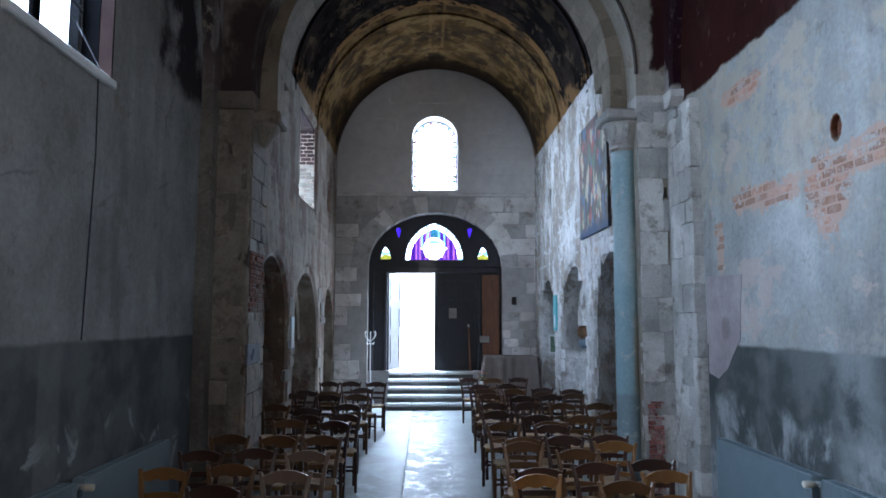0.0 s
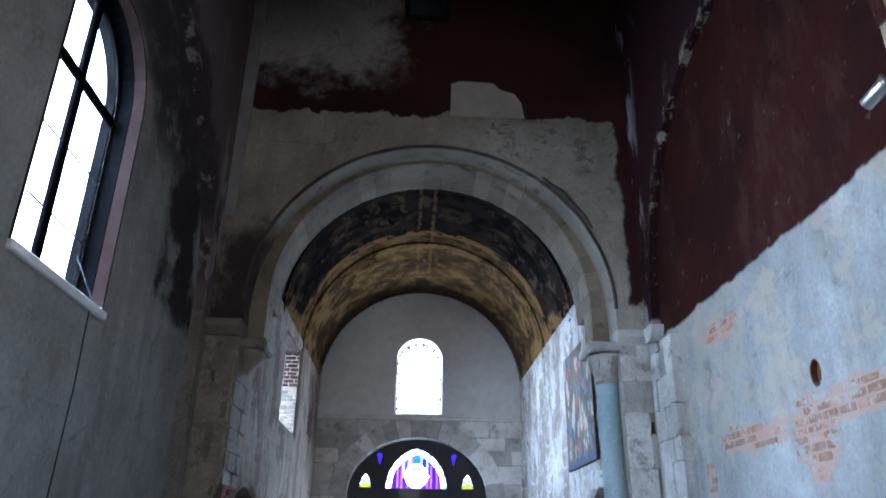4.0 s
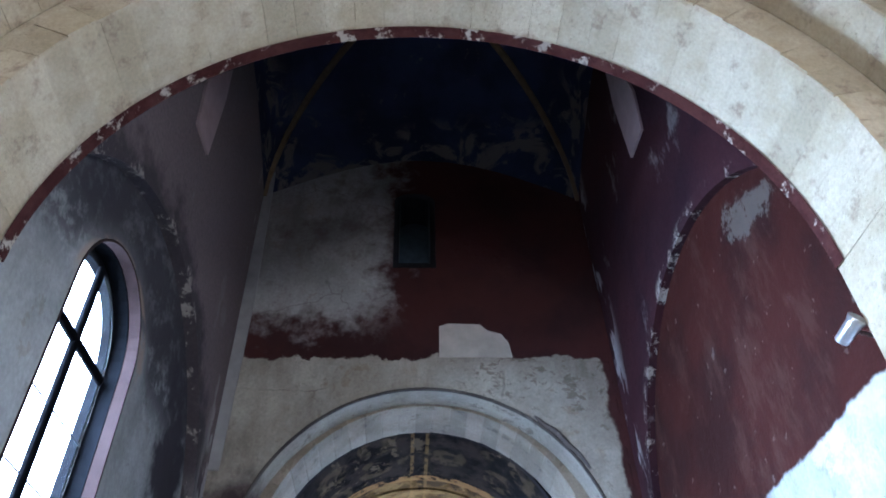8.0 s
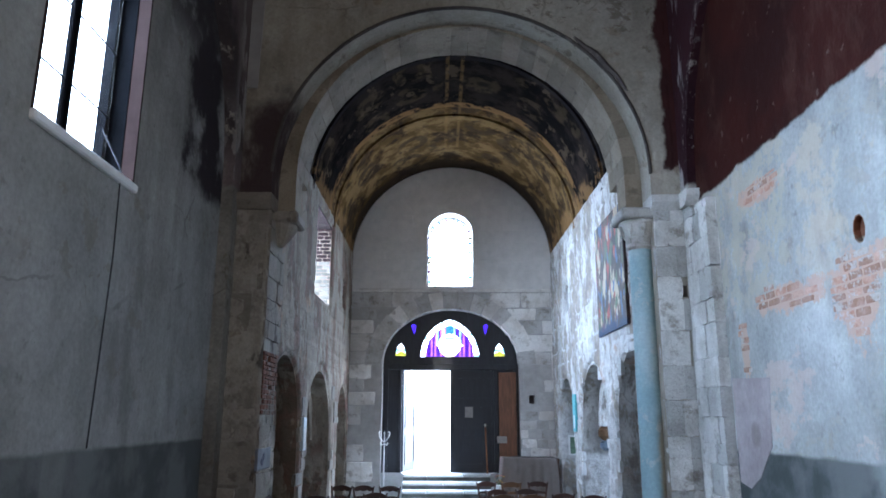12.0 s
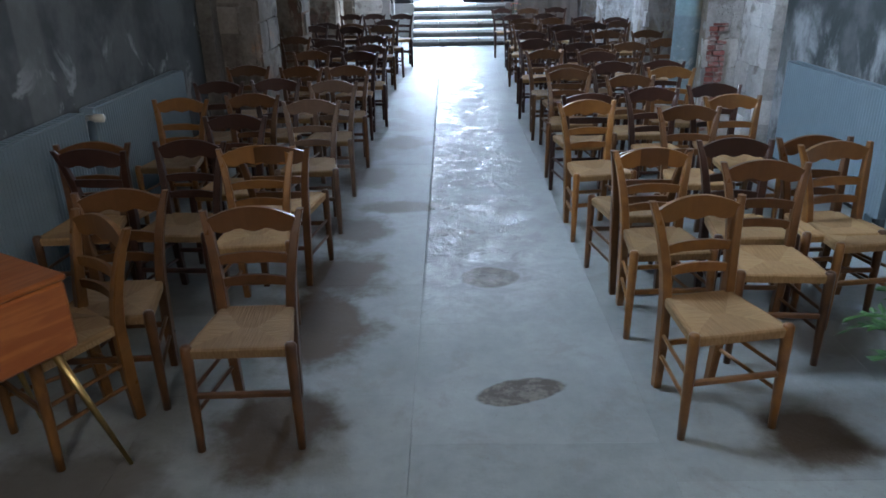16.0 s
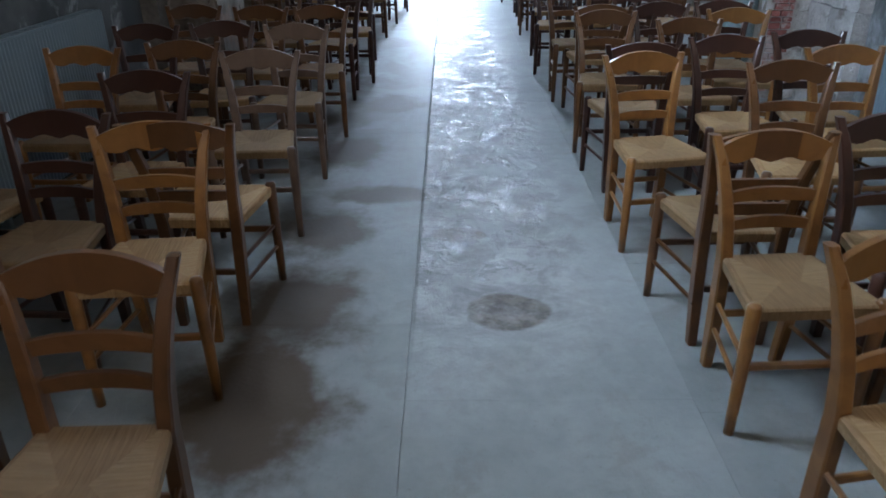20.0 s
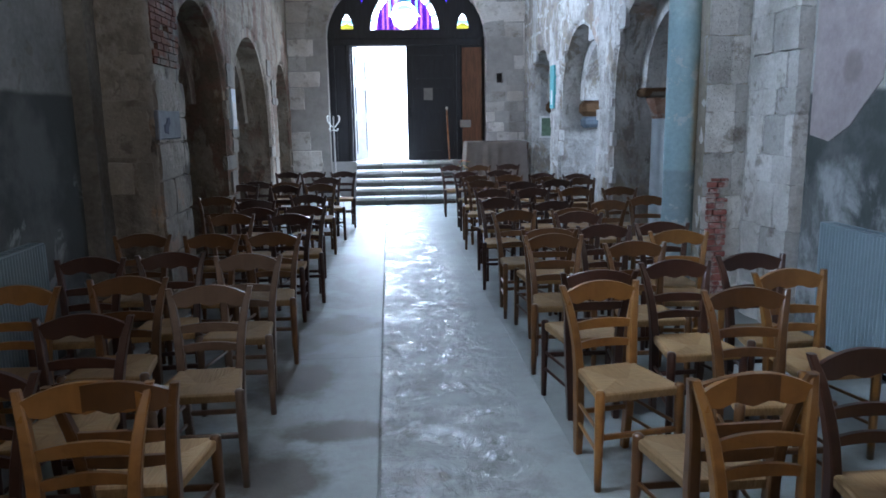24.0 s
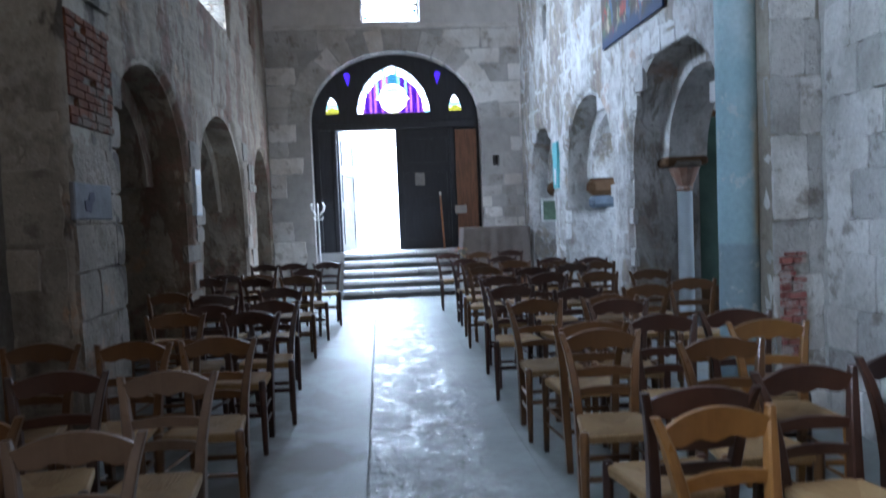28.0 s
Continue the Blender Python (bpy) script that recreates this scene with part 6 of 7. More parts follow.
# ---- radiators ----
def radiator(name, length, material, label):
    """A tall fluted panel radiator with grille top, end caps, feet and a valve."""
    root = empty(name, (0, 0, 0), label, "radiator", "panel radiators")
    bm = bmesh.new()
    pitch, n = 0.033, int(length / 0.033)
    rows = []
    for k in range(n * 4 + 1):
        u = k * pitch / 4
        d = (0.0, 0.015, 0.015, 0.0)[k % 4]
        rows.append((bm.verts.new((-d, u, 0.1)), bm.verts.new((-d, u, 0.9))))
    for a, b in zip(rows, rows[1:]):
        bm.faces.new((a[0], b[0], b[1], a[1]))
    part("fluted_front", bm, material, root)
    part("back_panel", boxed(0.045, 0.085, 0.0, n * pitch, 0.1, 0.9, bevel=0.006), material, root)
    part("side_cap", boxed(-0.004, 0.088, -0.008, 0.002, 0.1, 0.905, bevel=0.003), material, root)
    part("side_cap", boxed(-0.004, 0.088, n * pitch - 0.002, n * pitch + 0.008, 0.1, 0.905, bevel=0.003), material, root)
    part("top_grille", slab(rect(-0.004, 0.088, 0.0, n * pitch), [rect(0.01, 0.075, 0.02 + j * 0.05, 0.055 + j * 0.05) for j in range(int(n * pitch / 0.05) - 1)], "z", 0.902, 0.91), material, root)
    for y in (0.2, n * pitch - 0.2):
        part("foot", boxed(0.02, 0.09, y - 0.02, y + 0.02, -0.001, 0.102, bevel=0.005), material, root)
    return root


for x, side, material, label in ((WALL_R - 0.11, 1, RADIATOR, "blue-grey fluted panel radiator along the pale wall"), (WALL_L + 0.11, -1, RADIATOR, "blue-grey fluted panel radiator under the tall window")):
    for y, length in ((5.42, 1.62), (3.3, 1.98)):
        r = radiator("panel_radiator", length, material, label)
        r.matrix_basis = pose(x, y if side > 0 else y + length, 0, 0, 0, 0 if side > 0 else 180)
    valve = empty("radiator_valve", (x, 5.36, 0.86), "cream thermostatic valve and pipes between two radiators", "valve", "radiator valves")
    part("knob", turned(bmesh.new(), [(0.018, -0.09), (0.026, -0.085), (0.026, -0.03), (0.02, -0.025), (0.014, 0.0)], 12), CREAM_PLASTIC, valve, smooth=True)
    valve.children[0].matrix_basis = pose(0.0, 0, 0, 0, 90 * side, 0)
    part("pipe", sweep(bmesh.new(), [(0.03 * side, 0, 0.0), (0.04 * side, 0, -0.1), (0.04 * side, 0, -0.855)], 0.011, 8), PIPE, valve, smooth=True)
    part("crossbar", boxed(min(0.0, side * 0.05), max(0.0, side * 0.05), -0.06, 0.07, -0.012, 0.012, bevel=0.004), PIPE, valve)
    part("bracket", boxed(*sorted((side * 0.05, side * 0.105)), -0.03, 0.03, -0.7, 0.02, bevel=0.006), RADIATOR_OLD, valve)

# ---- choir end of the nave: cabinet, plant ----
cab = empty("teak_cabinet", (-1.15, 3.13, 0), "orange teak record cabinet on splayed brass legs", "cabinet", turn=239.5)
part("body", boxed(0.0, 1.0, -0.46, 0.0, 0.52, 0.775, bevel=0.012), TEAK, cab)
part("lid", boxed(-0.006, 1.006, -0.466, 0.006, 0.776, 0.80, bevel=0.008), TEAK, cab, "orange teak lid")
for x, y in ((0.07, -0.06), (0.93, -0.06), (0.07, -0.40), (0.93, -0.40)):
    foot = (x + (0.5 - x) * -0.28, y + (-0.23 - y) * -0.7)
    part("leg", sweep(bmesh.new(), [(x, y, 0.525), (*foot, 0.0)], [0.016, 0.008], 10), BRASS, cab, "tapered brass leg", smooth=True)

pot = empty("potted_plant", (2.08, 3.25, 0), "leafy green pot plant standing on the floor", "plant")
part("pot", turned(bmesh.new(), [(0.10, 0.0), (0.135, 0.2), (0.15, 0.205), (0.15, 0.24), (0.128, 0.24), (0.12, 0.2)], 20), TERRACOTTA, pot, smooth=True)
part("soil", turned(bmesh.new(), [(0.12, 0.2), (0.118, 0.215)], 16), plain_material("potting_soil", (0.03, 0.02, 0.015), 0.95, 0, 40, 0.3), pot)
rng = random.Random(3)
for k in range(30):
    a, lean, reach = rng.uniform(0, 2 * math.pi), rng.uniform(0.3, 1.0), rng.uniform(0.34, 0.60)
    pts = [Vector((0.05 * math.cos(a), 0.05 * math.sin(a), 0.2))]
    for j in range(1, 7):
        t = j / 6
        pts.append(Vector((math.cos(a) * (0.05 + reach * lean * t), math.sin(a) * (0.05 + reach * lean * t), 0.2 + reach * (1.3 * t - 1.15 * lean * t * t))))
    frond = part("frond", sweep(bmesh.new(), pts, [0.004 - 0.0004 * j for j in range(7)], 5), LEAF, pot)
    bm = bmesh.new()
    for j in range(1, 7):
        for side in (-1, 1):
            for f in (0.0, 0.5):
                base = pts[j] if f == 0 or j == 6 else pts[j].lerp(pts[j + 1], f)
                d = (pts[j] - pts[j - 1]).normalized()
                s = d.cross(Vector((0, 0, 1))).normalized() * side
                tip = base + (s * 0.8 + d * 0.6).normalized() * rng.uniform(0.05, 0.095) + Vector((0, 0, rng.uniform(-0.02, 0.008)))
                mid = base.lerp(tip, 0.5)
                w = d * 0.02
                ridge = mid + Vector((0, 0, 0.005))
                vs = [bm.verts.new(p) for p in (base, mid + w, tip, mid - w, ridge)]
                for q in ((0, 1, 4), (1, 2, 4), (2, 3, 4), (3, 0, 4)):
                    bm.faces.new([vs[i] for i in q])
    part("leaves", bm, LEAF_PALE if k % 3 == 0 else LEAF, frond)

# ---- by the door ----
stand = empty("coat_stand", (-1.0, 16.9, 0), "white bentwood coat stand beside the entrance steps", "coat stand")
part("pole", turned(bmesh.new(), [(0.022, 0.05), (0.02, 0.9), (0.016, 1.66), (0.02, 1.7), (0.004, 1.74)], 10), WHITE_PAINT, stand, smooth=True)
for k in range(4):
    a = math.pi / 4 + k * math.pi / 2
    c, s = math.cos(a), math.sin(a)
    part("hook", sweep(bmesh.new(), [(0.015 * c, 0.015 * s, 1.5), (0.08 * c, 0.08 * s, 1.56), (0.15 * c, 0.15 * s, 1.62), (0.17 * c, 0.17 * s, 1.70), (0.14 * c, 0.14 * s, 1.74)], 0.011, 6), WHITE_PAINT, stand, smooth=True)
    part("peg", sweep(bmesh.new(), [(0.015 * c, 0.015 * s, 1.46), (0.09 * c, 0.09 * s, 1.44), (0.12 * c, 0.12 * s, 1.49)], 0.01, 6), WHITE_PAINT, stand, smooth=True)
    part("foot", sweep(bmesh.new(), [(0.015 * c, 0.015 * s, 0.3), (0.12 * c, 0.12 * s, 0.12), (0.22 * c, 0.22 * s, 0.012)], 0.013, 6), WHITE_PAINT, stand, smooth=True)

# Covered harmonium: carcass hidden under a hanging cloth.
organ = thing("harmonium", boxed(1.66, 2.80, 16.72, 17.32, 0.0, 1.16, bevel=0.02), WOOD_ORANGE, "brown wooden harmonium hidden under a cloth", "harmonium")
bm = bmesh.new()
rows = []
for j, (grow, z) in enumerate(((0.0, 1.185), (0.012, 1.175), (0.03, 0.9), (0.045, 0.6), (0.06, 0.3))):
    ringv = []
    for k in range(64):
        t = k / 64
        per = [(1.64, 16.70), (2.82, 16.70), (2.82, 17.34), (1.64, 17.34)]
        lens = [1.18, 0.64, 1.18, 0.64]
        d, e = t * sum(lens), 0
        while d > lens[e]:
            d -= lens[e]
            e += 1
        a, b = Vector(per[e]), Vector(per[(e + 1) % 4])
        p = a.lerp(b, d / lens[e])
        out = Vector((p.x - 2.23, p.y - 17.02)).normalized()
        fold = grow * (1 + 0.9 * math.sin(k * 1.9 + j * 0.2))
        ringv.append(bm.verts.new((p.x + out.x * fold, p.y + out.y * fold * 0.8, z + 0.012 * math.sin(k * 0.7) * (j > 2))))
    rows.append(ringv)
for a, b in zip(rows, rows[1:]):
    for k in range(64):
        bm.faces.new((a[k], a[(k + 1) % 64], b[(k + 1) % 64], b[k]))
bm.faces.new(rows[0])
thing("dust_cloth", bm, CLOTH, "taupe cloth draped over the harmonium", "cloth", smooth=True)
side = empty("credence_table", (2.62, 17.36, 0), "small brown wooden side cabinet against the entrance wall", "cabinet")
part("body", boxed(0.24, 0.33, -0.28, 0.2, 0.05, 1.12, bevel=0.008), WOOD_ORANGE, side)
part("top", boxed(0.22, 0.35, -0.30, 0.21, 1.12, 1.15, bevel=0.006), WOOD_ORANGE, side)
part("plinth", boxed(0.235, 0.335, -0.27, 0.2, 0.0, 0.05), WOOD_ORANGE, side)
pole = empty("processional_staff", (1.36, 17.72, 0.78), "brown wooden staff with a pale knob leaning by the door", "staff", turn=0)
part("shaft", sweep(bmesh.new(), [(0.0, -0.03, 0.0), (-0.03, 0.17, 1.05)], 0.018, 8), wood_material("polished_staff_wood", (0.22, 0.08, 0.03), (0.32, 0.13, 0.05), 0.3), pole, smooth=True)
part("knob", turned(bmesh.new(), [(0.01, -0.03), (0.03, 0.0), (0.022, 0.03), (0.004, 0.045)], 10, (-0.03, 0.172, 1.08)), CREAM_PLASTIC, pole, smooth=True)
vase = empty("flower_vase", (1.525, 16.56, 0.0), "tall pale vase of yellow and red flowers on the floor", "flowers")
part("vase", turned(bmesh.new(), [(0.06, 0.0), (0.065, 0.03), (0.05, 0.12), (0.045, 0.3), (0.062, 0.5), (0.055, 0.6), (0.065, 0.63)], 16), WHITE_PAINT, vase, "pale glazed vase", smooth=True)
for k in range(14):
    a, r, h = rng.uniform(0, 6.3), rng.uniform(0.02, 0.15), rng.uniform(0.66, 0.83)
    top = (r * math.cos(a), r * math.sin(a), h)
    stem = part("stem", sweep(bmesh.new(), [(0, 0, 0.6), top], 0.003, 4), LEAF, vase)
    bm = bmesh.new()
    for j in range(8):
        b = j * math.pi / 4
        c0 = Vector(top)
        tip = c0 + Vector((0.036 * math.cos(b), 0.036 * math.sin(b), 0.012))
        w = Vector((-math.sin(b), math.cos(b), 0)) * 0.013
        bm.faces.new([bm.verts.new(p) for p in (c0, c0.lerp(tip, 0.6) + w, tip, c0.lerp(tip, 0.6) - w)])
    turned(bm, [(0.002, 0.0), (0.009, 0.004), (0.004, 0.012)], 8, top)
    part("blossom", bm, FLOWER_YELLOW if k % 3 else FLOWER_RED, stem)

# ---- on the walls ----
canvas = empty("wall_painting", (NAVE_R - 0.05, 11.4, 4.28), "large darkened religious canvas with red and blue passages", "painting")
part("canvas", boxed(-0.035, -0.012, -0.92, 0.92, -0.92, 0.92, bevel=0.004), PAINTING, canvas)
part("stretcher", slab(rect(-0.92, 0.92, -0.92, 0.92), [rect(-0.86, 0.86, -0.86, 0.86)], "x", -0.012, 0.03), CHAIR_DARK, canvas)
banner = empty("turquoise_banner", (NAVE_R - 0.065, 14.83, 2.15), "narrow turquoise card panel hung on the arcade pier", "banner")
part("card", boxed(-0.02, 0.03, -0.14, 0.14, -0.36, 0.36, bevel=0.003), TURQUOISE, banner)
part("strip", boxed(-0.024, -0.0205, -0.05, 0.05, -0.30, -0.05), WHITE_PAINT, banner)
poster = empty("white_panel", (NAVE_L + 0.06, 11.86, 1.80), "tall white information panel on the dark arcade pier", "panel")
part("board", boxed(-0.06, 0.02, -0.12, 0.12, -0.25, 0.25, bevel=0.003), plain_material("bluish_white_board", (0.42, 0.47, 0.50), 0.6, 0, 6, 0.12), poster)
part("printed_band", boxed(0.0205, 0.024, -0.10, 0.10, -0.22, 0.08), PAPER, poster)
picture = empty("framed_picture", (3.30, 16.935, 1.45), "small greenish framed picture in the side arch", "picture")
part("frame", slab(rect(-0.17, 0.17, -0.22, 0.22), [rect(-0.13, 0.13, -0.18, 0.18)], "y", -0.03, 0.005), WHITE_PAINT, picture)
part("print", boxed(-0.135, 0.135, -0.012, 0.004, -0.185, 0.185), plain_material("green_print", (0.10, 0.16, 0.10), 0.5, 0, 14, 0.4), picture)
spot = empty("spotlight", (2.90, 3.62, 4.62), "small metal spotlight clamped under the choir arch", "spotlight")
part("arm", sweep(bmesh.new(), [(0.22, 0.05, 0.0), (0.08, 0.02, 0.02), (0.03, 0.0, 0.0)], 0.012, 6), LAMP_METAL, spot)
head = part("head", turned(bmesh.new(), [(0.035, -0.09), (0.045, -0.08), (0.05, 0.05), (0.062, 0.09), (0.056, 0.095), (0.03, 0.06)], 16), LAMP_METAL, spot, smooth=True)
head.matrix_basis = pose(-0.01, -0.02, 0.0, 60, 40, 0)
part("clamp", boxed(0.19, 0.245, 0.0, 0.1, -0.05, 0.05, bevel=0.006), LAMP_METAL, spot)

# Painted jamb stone, built as a thin panel with its dark mark.
sheet = empty("pier_notice", (-1.677, 8.46, 1.62), "blue-grey painted block of the arch jamb with a dark blue mark", "notice")
part("panel", roughen(boxed(-0.03, 0.004, -0.29, 0.29, -0.115, 0.115, bevel=0.008), 0.003, 9), plain_material("faded_blue_grey_paint", (0.15, 0.155, 0.178), 0.9, 0, 7, 0.45, 0.012), sheet)
part("mark", slab([(-0.15, -0.06), (-0.07, -0.075), (-0.045, -0.02), (0.0, 0.01), (-0.01, 0.06), (-0.075, 0.05), (-0.1, 0.01), (-0.16, 0.0)], [], "x", 0.0045, 0.0075), plain_material("dark_blue_print", (0.012, 0.016, 0.045), 0.8, 0, 9, 0.4), sheet)

# ---- piers, columns, capitals ----
shaft = empty("engaged_column", (2.55, 8.44, 0), "slender blue limewashed column carrying the nave arch", "column", "", "structure")
part("base", turned(bmesh.new(), [(0.21, 0.0), (0.21, 0.1), (0.19, 0.13), (0.2, 0.17), (0.165, 0.2), (0.15, 0.24)], 24), STONE, shaft, smooth=True)
part("shaft", roughen(turned(bmesh.new(), [(0.132, 0.22 + 0.187 * k) for k in range(21)], 28), 0.004, 4, (1, 1, 0)), COLUMN_BLUE, shaft, "flaking blue limewash", smooth=True)
bm = turned(bmesh.new(), [(0.14, 3.95), (0.16, 3.98), (0.145, 4.02), (0.165, 4.09), (0.20, 4.19), (0.23, 4.27), (0.215, 4.29)], 20)
for k in range(8):
    a = k * math.pi / 4
    turned(bm, [(0.012, -0.08), (0.035, -0.02), (0.045, 0.04), (0.01, 0.07)], 8, (0.19 * math.cos(a), 0.19 * math.sin(a), 4.19))
part("capital", bm, STONE, shaft, "worn carved stone capital")
part("abacus", roughen(boxed(-0.26, 0.22, -0.26, 0.25, 4.29, 4.41, bevel=0.02), 0.01, 6), STONE, shaft)
corbel = empty("broken_capital", (-1.66, 8.55, 4.15), "broken carved capital left on the pier, its column gone", "capital", "", "structure")
part("bell", roughen(turned(bmesh.new(), [(0.05, -0.14), (0.12, -0.06), (0.19, 0.06), (0.2, 0.1)], 14), 0.02, 9), STONE_DIM, corbel)
part("abacus", roughen(boxed(-0.22, 0.24, -0.22, 0.25, 0.1, 0.24, bevel=0.025), 0.012, 6), STONE_DIM, corbel)
for name, x0, x1, y0, y1 in (("impost_north", 2.62, 3.0, 8.10, 8.45), ("impost_pilaster", 2.93, 3.075, 7.86, 8.10), ("impost_south", -2.19, -1.68, 8.08, 8.45)):
    structure(name, roughen(slab([(y0, 4.45), (y0, 4.53), (y1, 4.53), (y1, 4.36), (y0 + 0.08, 4.36)], [], "x", x0, x1), 0.008, 7), STONE_DIM if x1 < 0 else STONE_PIER, "worn stone impost moulding", "trim")

# Aisle arch fittings behind the second arch: inner order, little column, green glazed partition.
small = empty("aisle_column", (3.50, 11.44, 0), "short pale column with a worn painted capital in the aisle arch", "column")
part("shaft", turned(bmesh.new(), [(0.12, 0.0), (0.12, 0.1), (0.085, 0.14), (0.082, 1.6)], 18), plain_material("blue_grey_shaft", (0.36, 0.40, 0.42), 0.8, 0, 5, 0.15), small, smooth=True)
part("capital", roughen(turned(bmesh.new(), [(0.082, 1.6), (0.1, 1.63), (0.09, 1.66), (0.15, 1.8), (0.17, 1.86)], 14), 0.01, 8), BRICK, small, "red-brown worn capital")
part("abacus", roughen(boxed(-0.15, 0.15, -0.13, 0.13, 1.86, 1.94, bevel=0.02), 0.01, 8), STONE_DIM, small)
door = empty("glazed_partition", (3.745, 11.75, 0), "brown framed green glazed partition in the side aisle", "partition")
part("post", boxed(0.0, 0.06, -0.03, 0.03, 0.0, 2.45, bevel=0.006), CHAIR_BROWN, door)
part("post", boxed(0.72, 0.78, -0.03, 0.03, 0.0, 2.45, bevel=0.006), CHAIR_BROWN, door)
part("top_rail", boxed(0.0, 0.78, -0.03, 0.03, 2.45, 2.52, bevel=0.006), CHAIR_BROWN, door)
part("bottom_rail", boxed(0.06, 0.72, -0.025, 0.025, 0.0, 0.5, bevel=0.006), CHAIR_BROWN, door)
part("glass", boxed(0.06, 0.72, -0.006, 0.006, 0.5, 2.45), plain_material("green_glass_sheet", (0.10, 0.16, 0.13), 0.2, 0, 5, 0.2), door, "dull green glass")

# Repairs and scars that stand on the plaster.
patch = structure("plaster_repair_north", slab([(6.62, 2.41), (7.42, 2.44), (7.42, 1.48), (7.2, 1.44), (6.98, 1.55), (6.86, 1.68), (6.7, 1.83), (6.68, 2.1)], [], "x", WALL_R - 0.006, WALL_R + 0.02), PATCH_PLASTER, "smooth greyish-mauve plaster repair on the pale wall", "trim")
structure("plaster_repair_west", roughen(slab([(0.66, 7.42), (0.67, 7.91), (0.79, 7.96), (1.23, 7.95), (1.33, 7.85), (1.52, 7.79), (1.61, 7.65), (1.645, 7.42)], [], "y", WEST - 0.012, WEST + 0.02), 0.008, 5), plain_material("bare_cream_plaster", (0.46, 0.42, 0.37), 0.9, 0, 4, 0.2, 0.01), "bare cream plaster patch above the nave arch", "trim")
structure("corner_strip", roughen(slab([(TOWER_L, 5.85), (TOWER_L + 0.13, 5.85), (TOWER_L + 0.17, 8.4), (TOWER_L + 0.11, 11.6), (TOWER_L, 11.6)], [], "y", WEST - 0.03, WEST + 0.02), 0.01, 2), plain_material("pale_corner_plaster", (0.26, 0.25, 0.25), 0.9, 0, 3, 0.25, 0.01), "pale bare plaster strip in the tower corner", "trim")
for name, centre, size in (("wall_back_north", (3.55, 5.08, 3.33), 0.3),):
    x, y, z = centre
    structure(name, boxed(x - 0.42, x - 0.1, y - size, y + size, z - size, z + size), BRICK_RUST, "rough brick at the back of a wall hole", "wall")

structure("hole_lining", slab([(5.08 + 0.077 * math.cos(k * 0.628), 3.33 + 0.107 * math.sin(k * 0.628)) for k in range(10)], [[(5.08 + 0.066 * math.cos(k * 0.628), 3.33 + 0.095 * math.sin(k * 0.628)) for k in range(10)]], "x", WALL_R + 0.003, WALL_R + 0.06), BRICK_RUST, "ragged brick edge of a wall hole", "trim")

# ---- pieces of masonry ----
fine_meshes = {}


def wedge(name, parent, material, centre, size, turn, seed, taper=1.0):
    """A dressed stone with crisp, slightly worn edges."""
    key = (name, material.name, seed % 5, round(taper, 3))
    if key not in fine_meshes:
        rng = random.Random(seed % 5)
        bm = bmesh.new()
        bmesh.ops.create_cube(bm, size=1.0)
        bmesh.ops.bevel(bm, geom=list(bm.edges), offset=0.03, segments=1, affect="EDGES")
        for v in bm.verts:
            v.co += Vector([rng.uniform(-0.012, 0.012) for _ in range(3)])
            if v.co.z > 0:
                v.co.x *= taper
        fine_meshes[key] = mesh_of(name, bm, material)
    ob = new(name, fine_meshes[key])
    ob.parent = parent
    ob.matrix_basis = pose(*centre, *turn) @ Matrix.Diagonal((*size, 1))
    return ob


def voussoirs(parent, material, cx, cz, rx, rz, y0, y1, radial, count, proud=0.006):
    for k in range(count):
        a = math.pi * (k + 0.5) / count
        x, z = cx + (rx + radial / 2 - proud) * math.cos(a), cz + (rz + radial / 2 - proud) * math.sin(a)
        span = math.pi * (rx + rz) / 2 / count
        wedge("voussoir", parent, material, (x, (y0 + y1) / 2, z), (span * 1.01 - 0.003, y1 - y0 + 2 * proud, radial), (0, 90 - math.degrees(a), 0), k * 7 % 5, 1 + radial / ((rx + rz) / 2))


def parent_of(name):
    return bpy.data.objects[name]


voussoirs(parent_of("wall_arch_inner"), STONE_ARCH, AXIS, 4.93, 1.98, 1.97, 8.574, 9.3, 0.18, 27)
voussoirs(parent_of("wall_west_tower"), WALL_WEST, AXIS, 4.81, 2.18, 2.12, WEST, 8.57, 0.25, 29, 0.004)
voussoirs(parent_of("wall_east_arch"), STONE_CREAM, 0.38, 5.02, 2.56, 2.56, 2.72, EAST, 0.30, 33)
voussoirs(parent_of("wall_east_order"), STONE_CREAM, 0.38, 5.05, 2.90, 2.90, 2.35, 2.71, 0.28, 37)
voussoirs(parent_of("wall_facade"), STONE_FACADE, 0.495, 3.32, 1.625, 1.30, NAVE_END - 0.01, 17.8, 0.42, 17, 0.004)

fac = parent_of("wall_facade")


def off_openings(u, z):
    in_portal = z < 3.32 and abs(u - 0.495) < 1.66 or ((u - 0.495) / 2.06) ** 2 + ((max(z, 3.32) - 3.32) / 1.74) ** 2 < 1
    in_window = abs(u - 0.485) < 0.66 and 5.1 < z < 7.15
    if 2.2 < u < 2.65 and 2.3 < z < 2.65 or u > 2.1 and z < 2.2:
        return False
    return not in_portal and not in_window and (z < 5.8 or (u - 0.52) ** 2 + (z - 5.79) ** 2 < 2.4 ** 2)


courses(fac, "stone", STONE_FACADE, NAVE_L + 0.01, NAVE_R - 0.01, 0.0, 5.03, 0.37, 0.62, lambda u, z, l, h: ((u, NAVE_END + 0.014, z), (l, 0.05, h)), 21, off_openings)
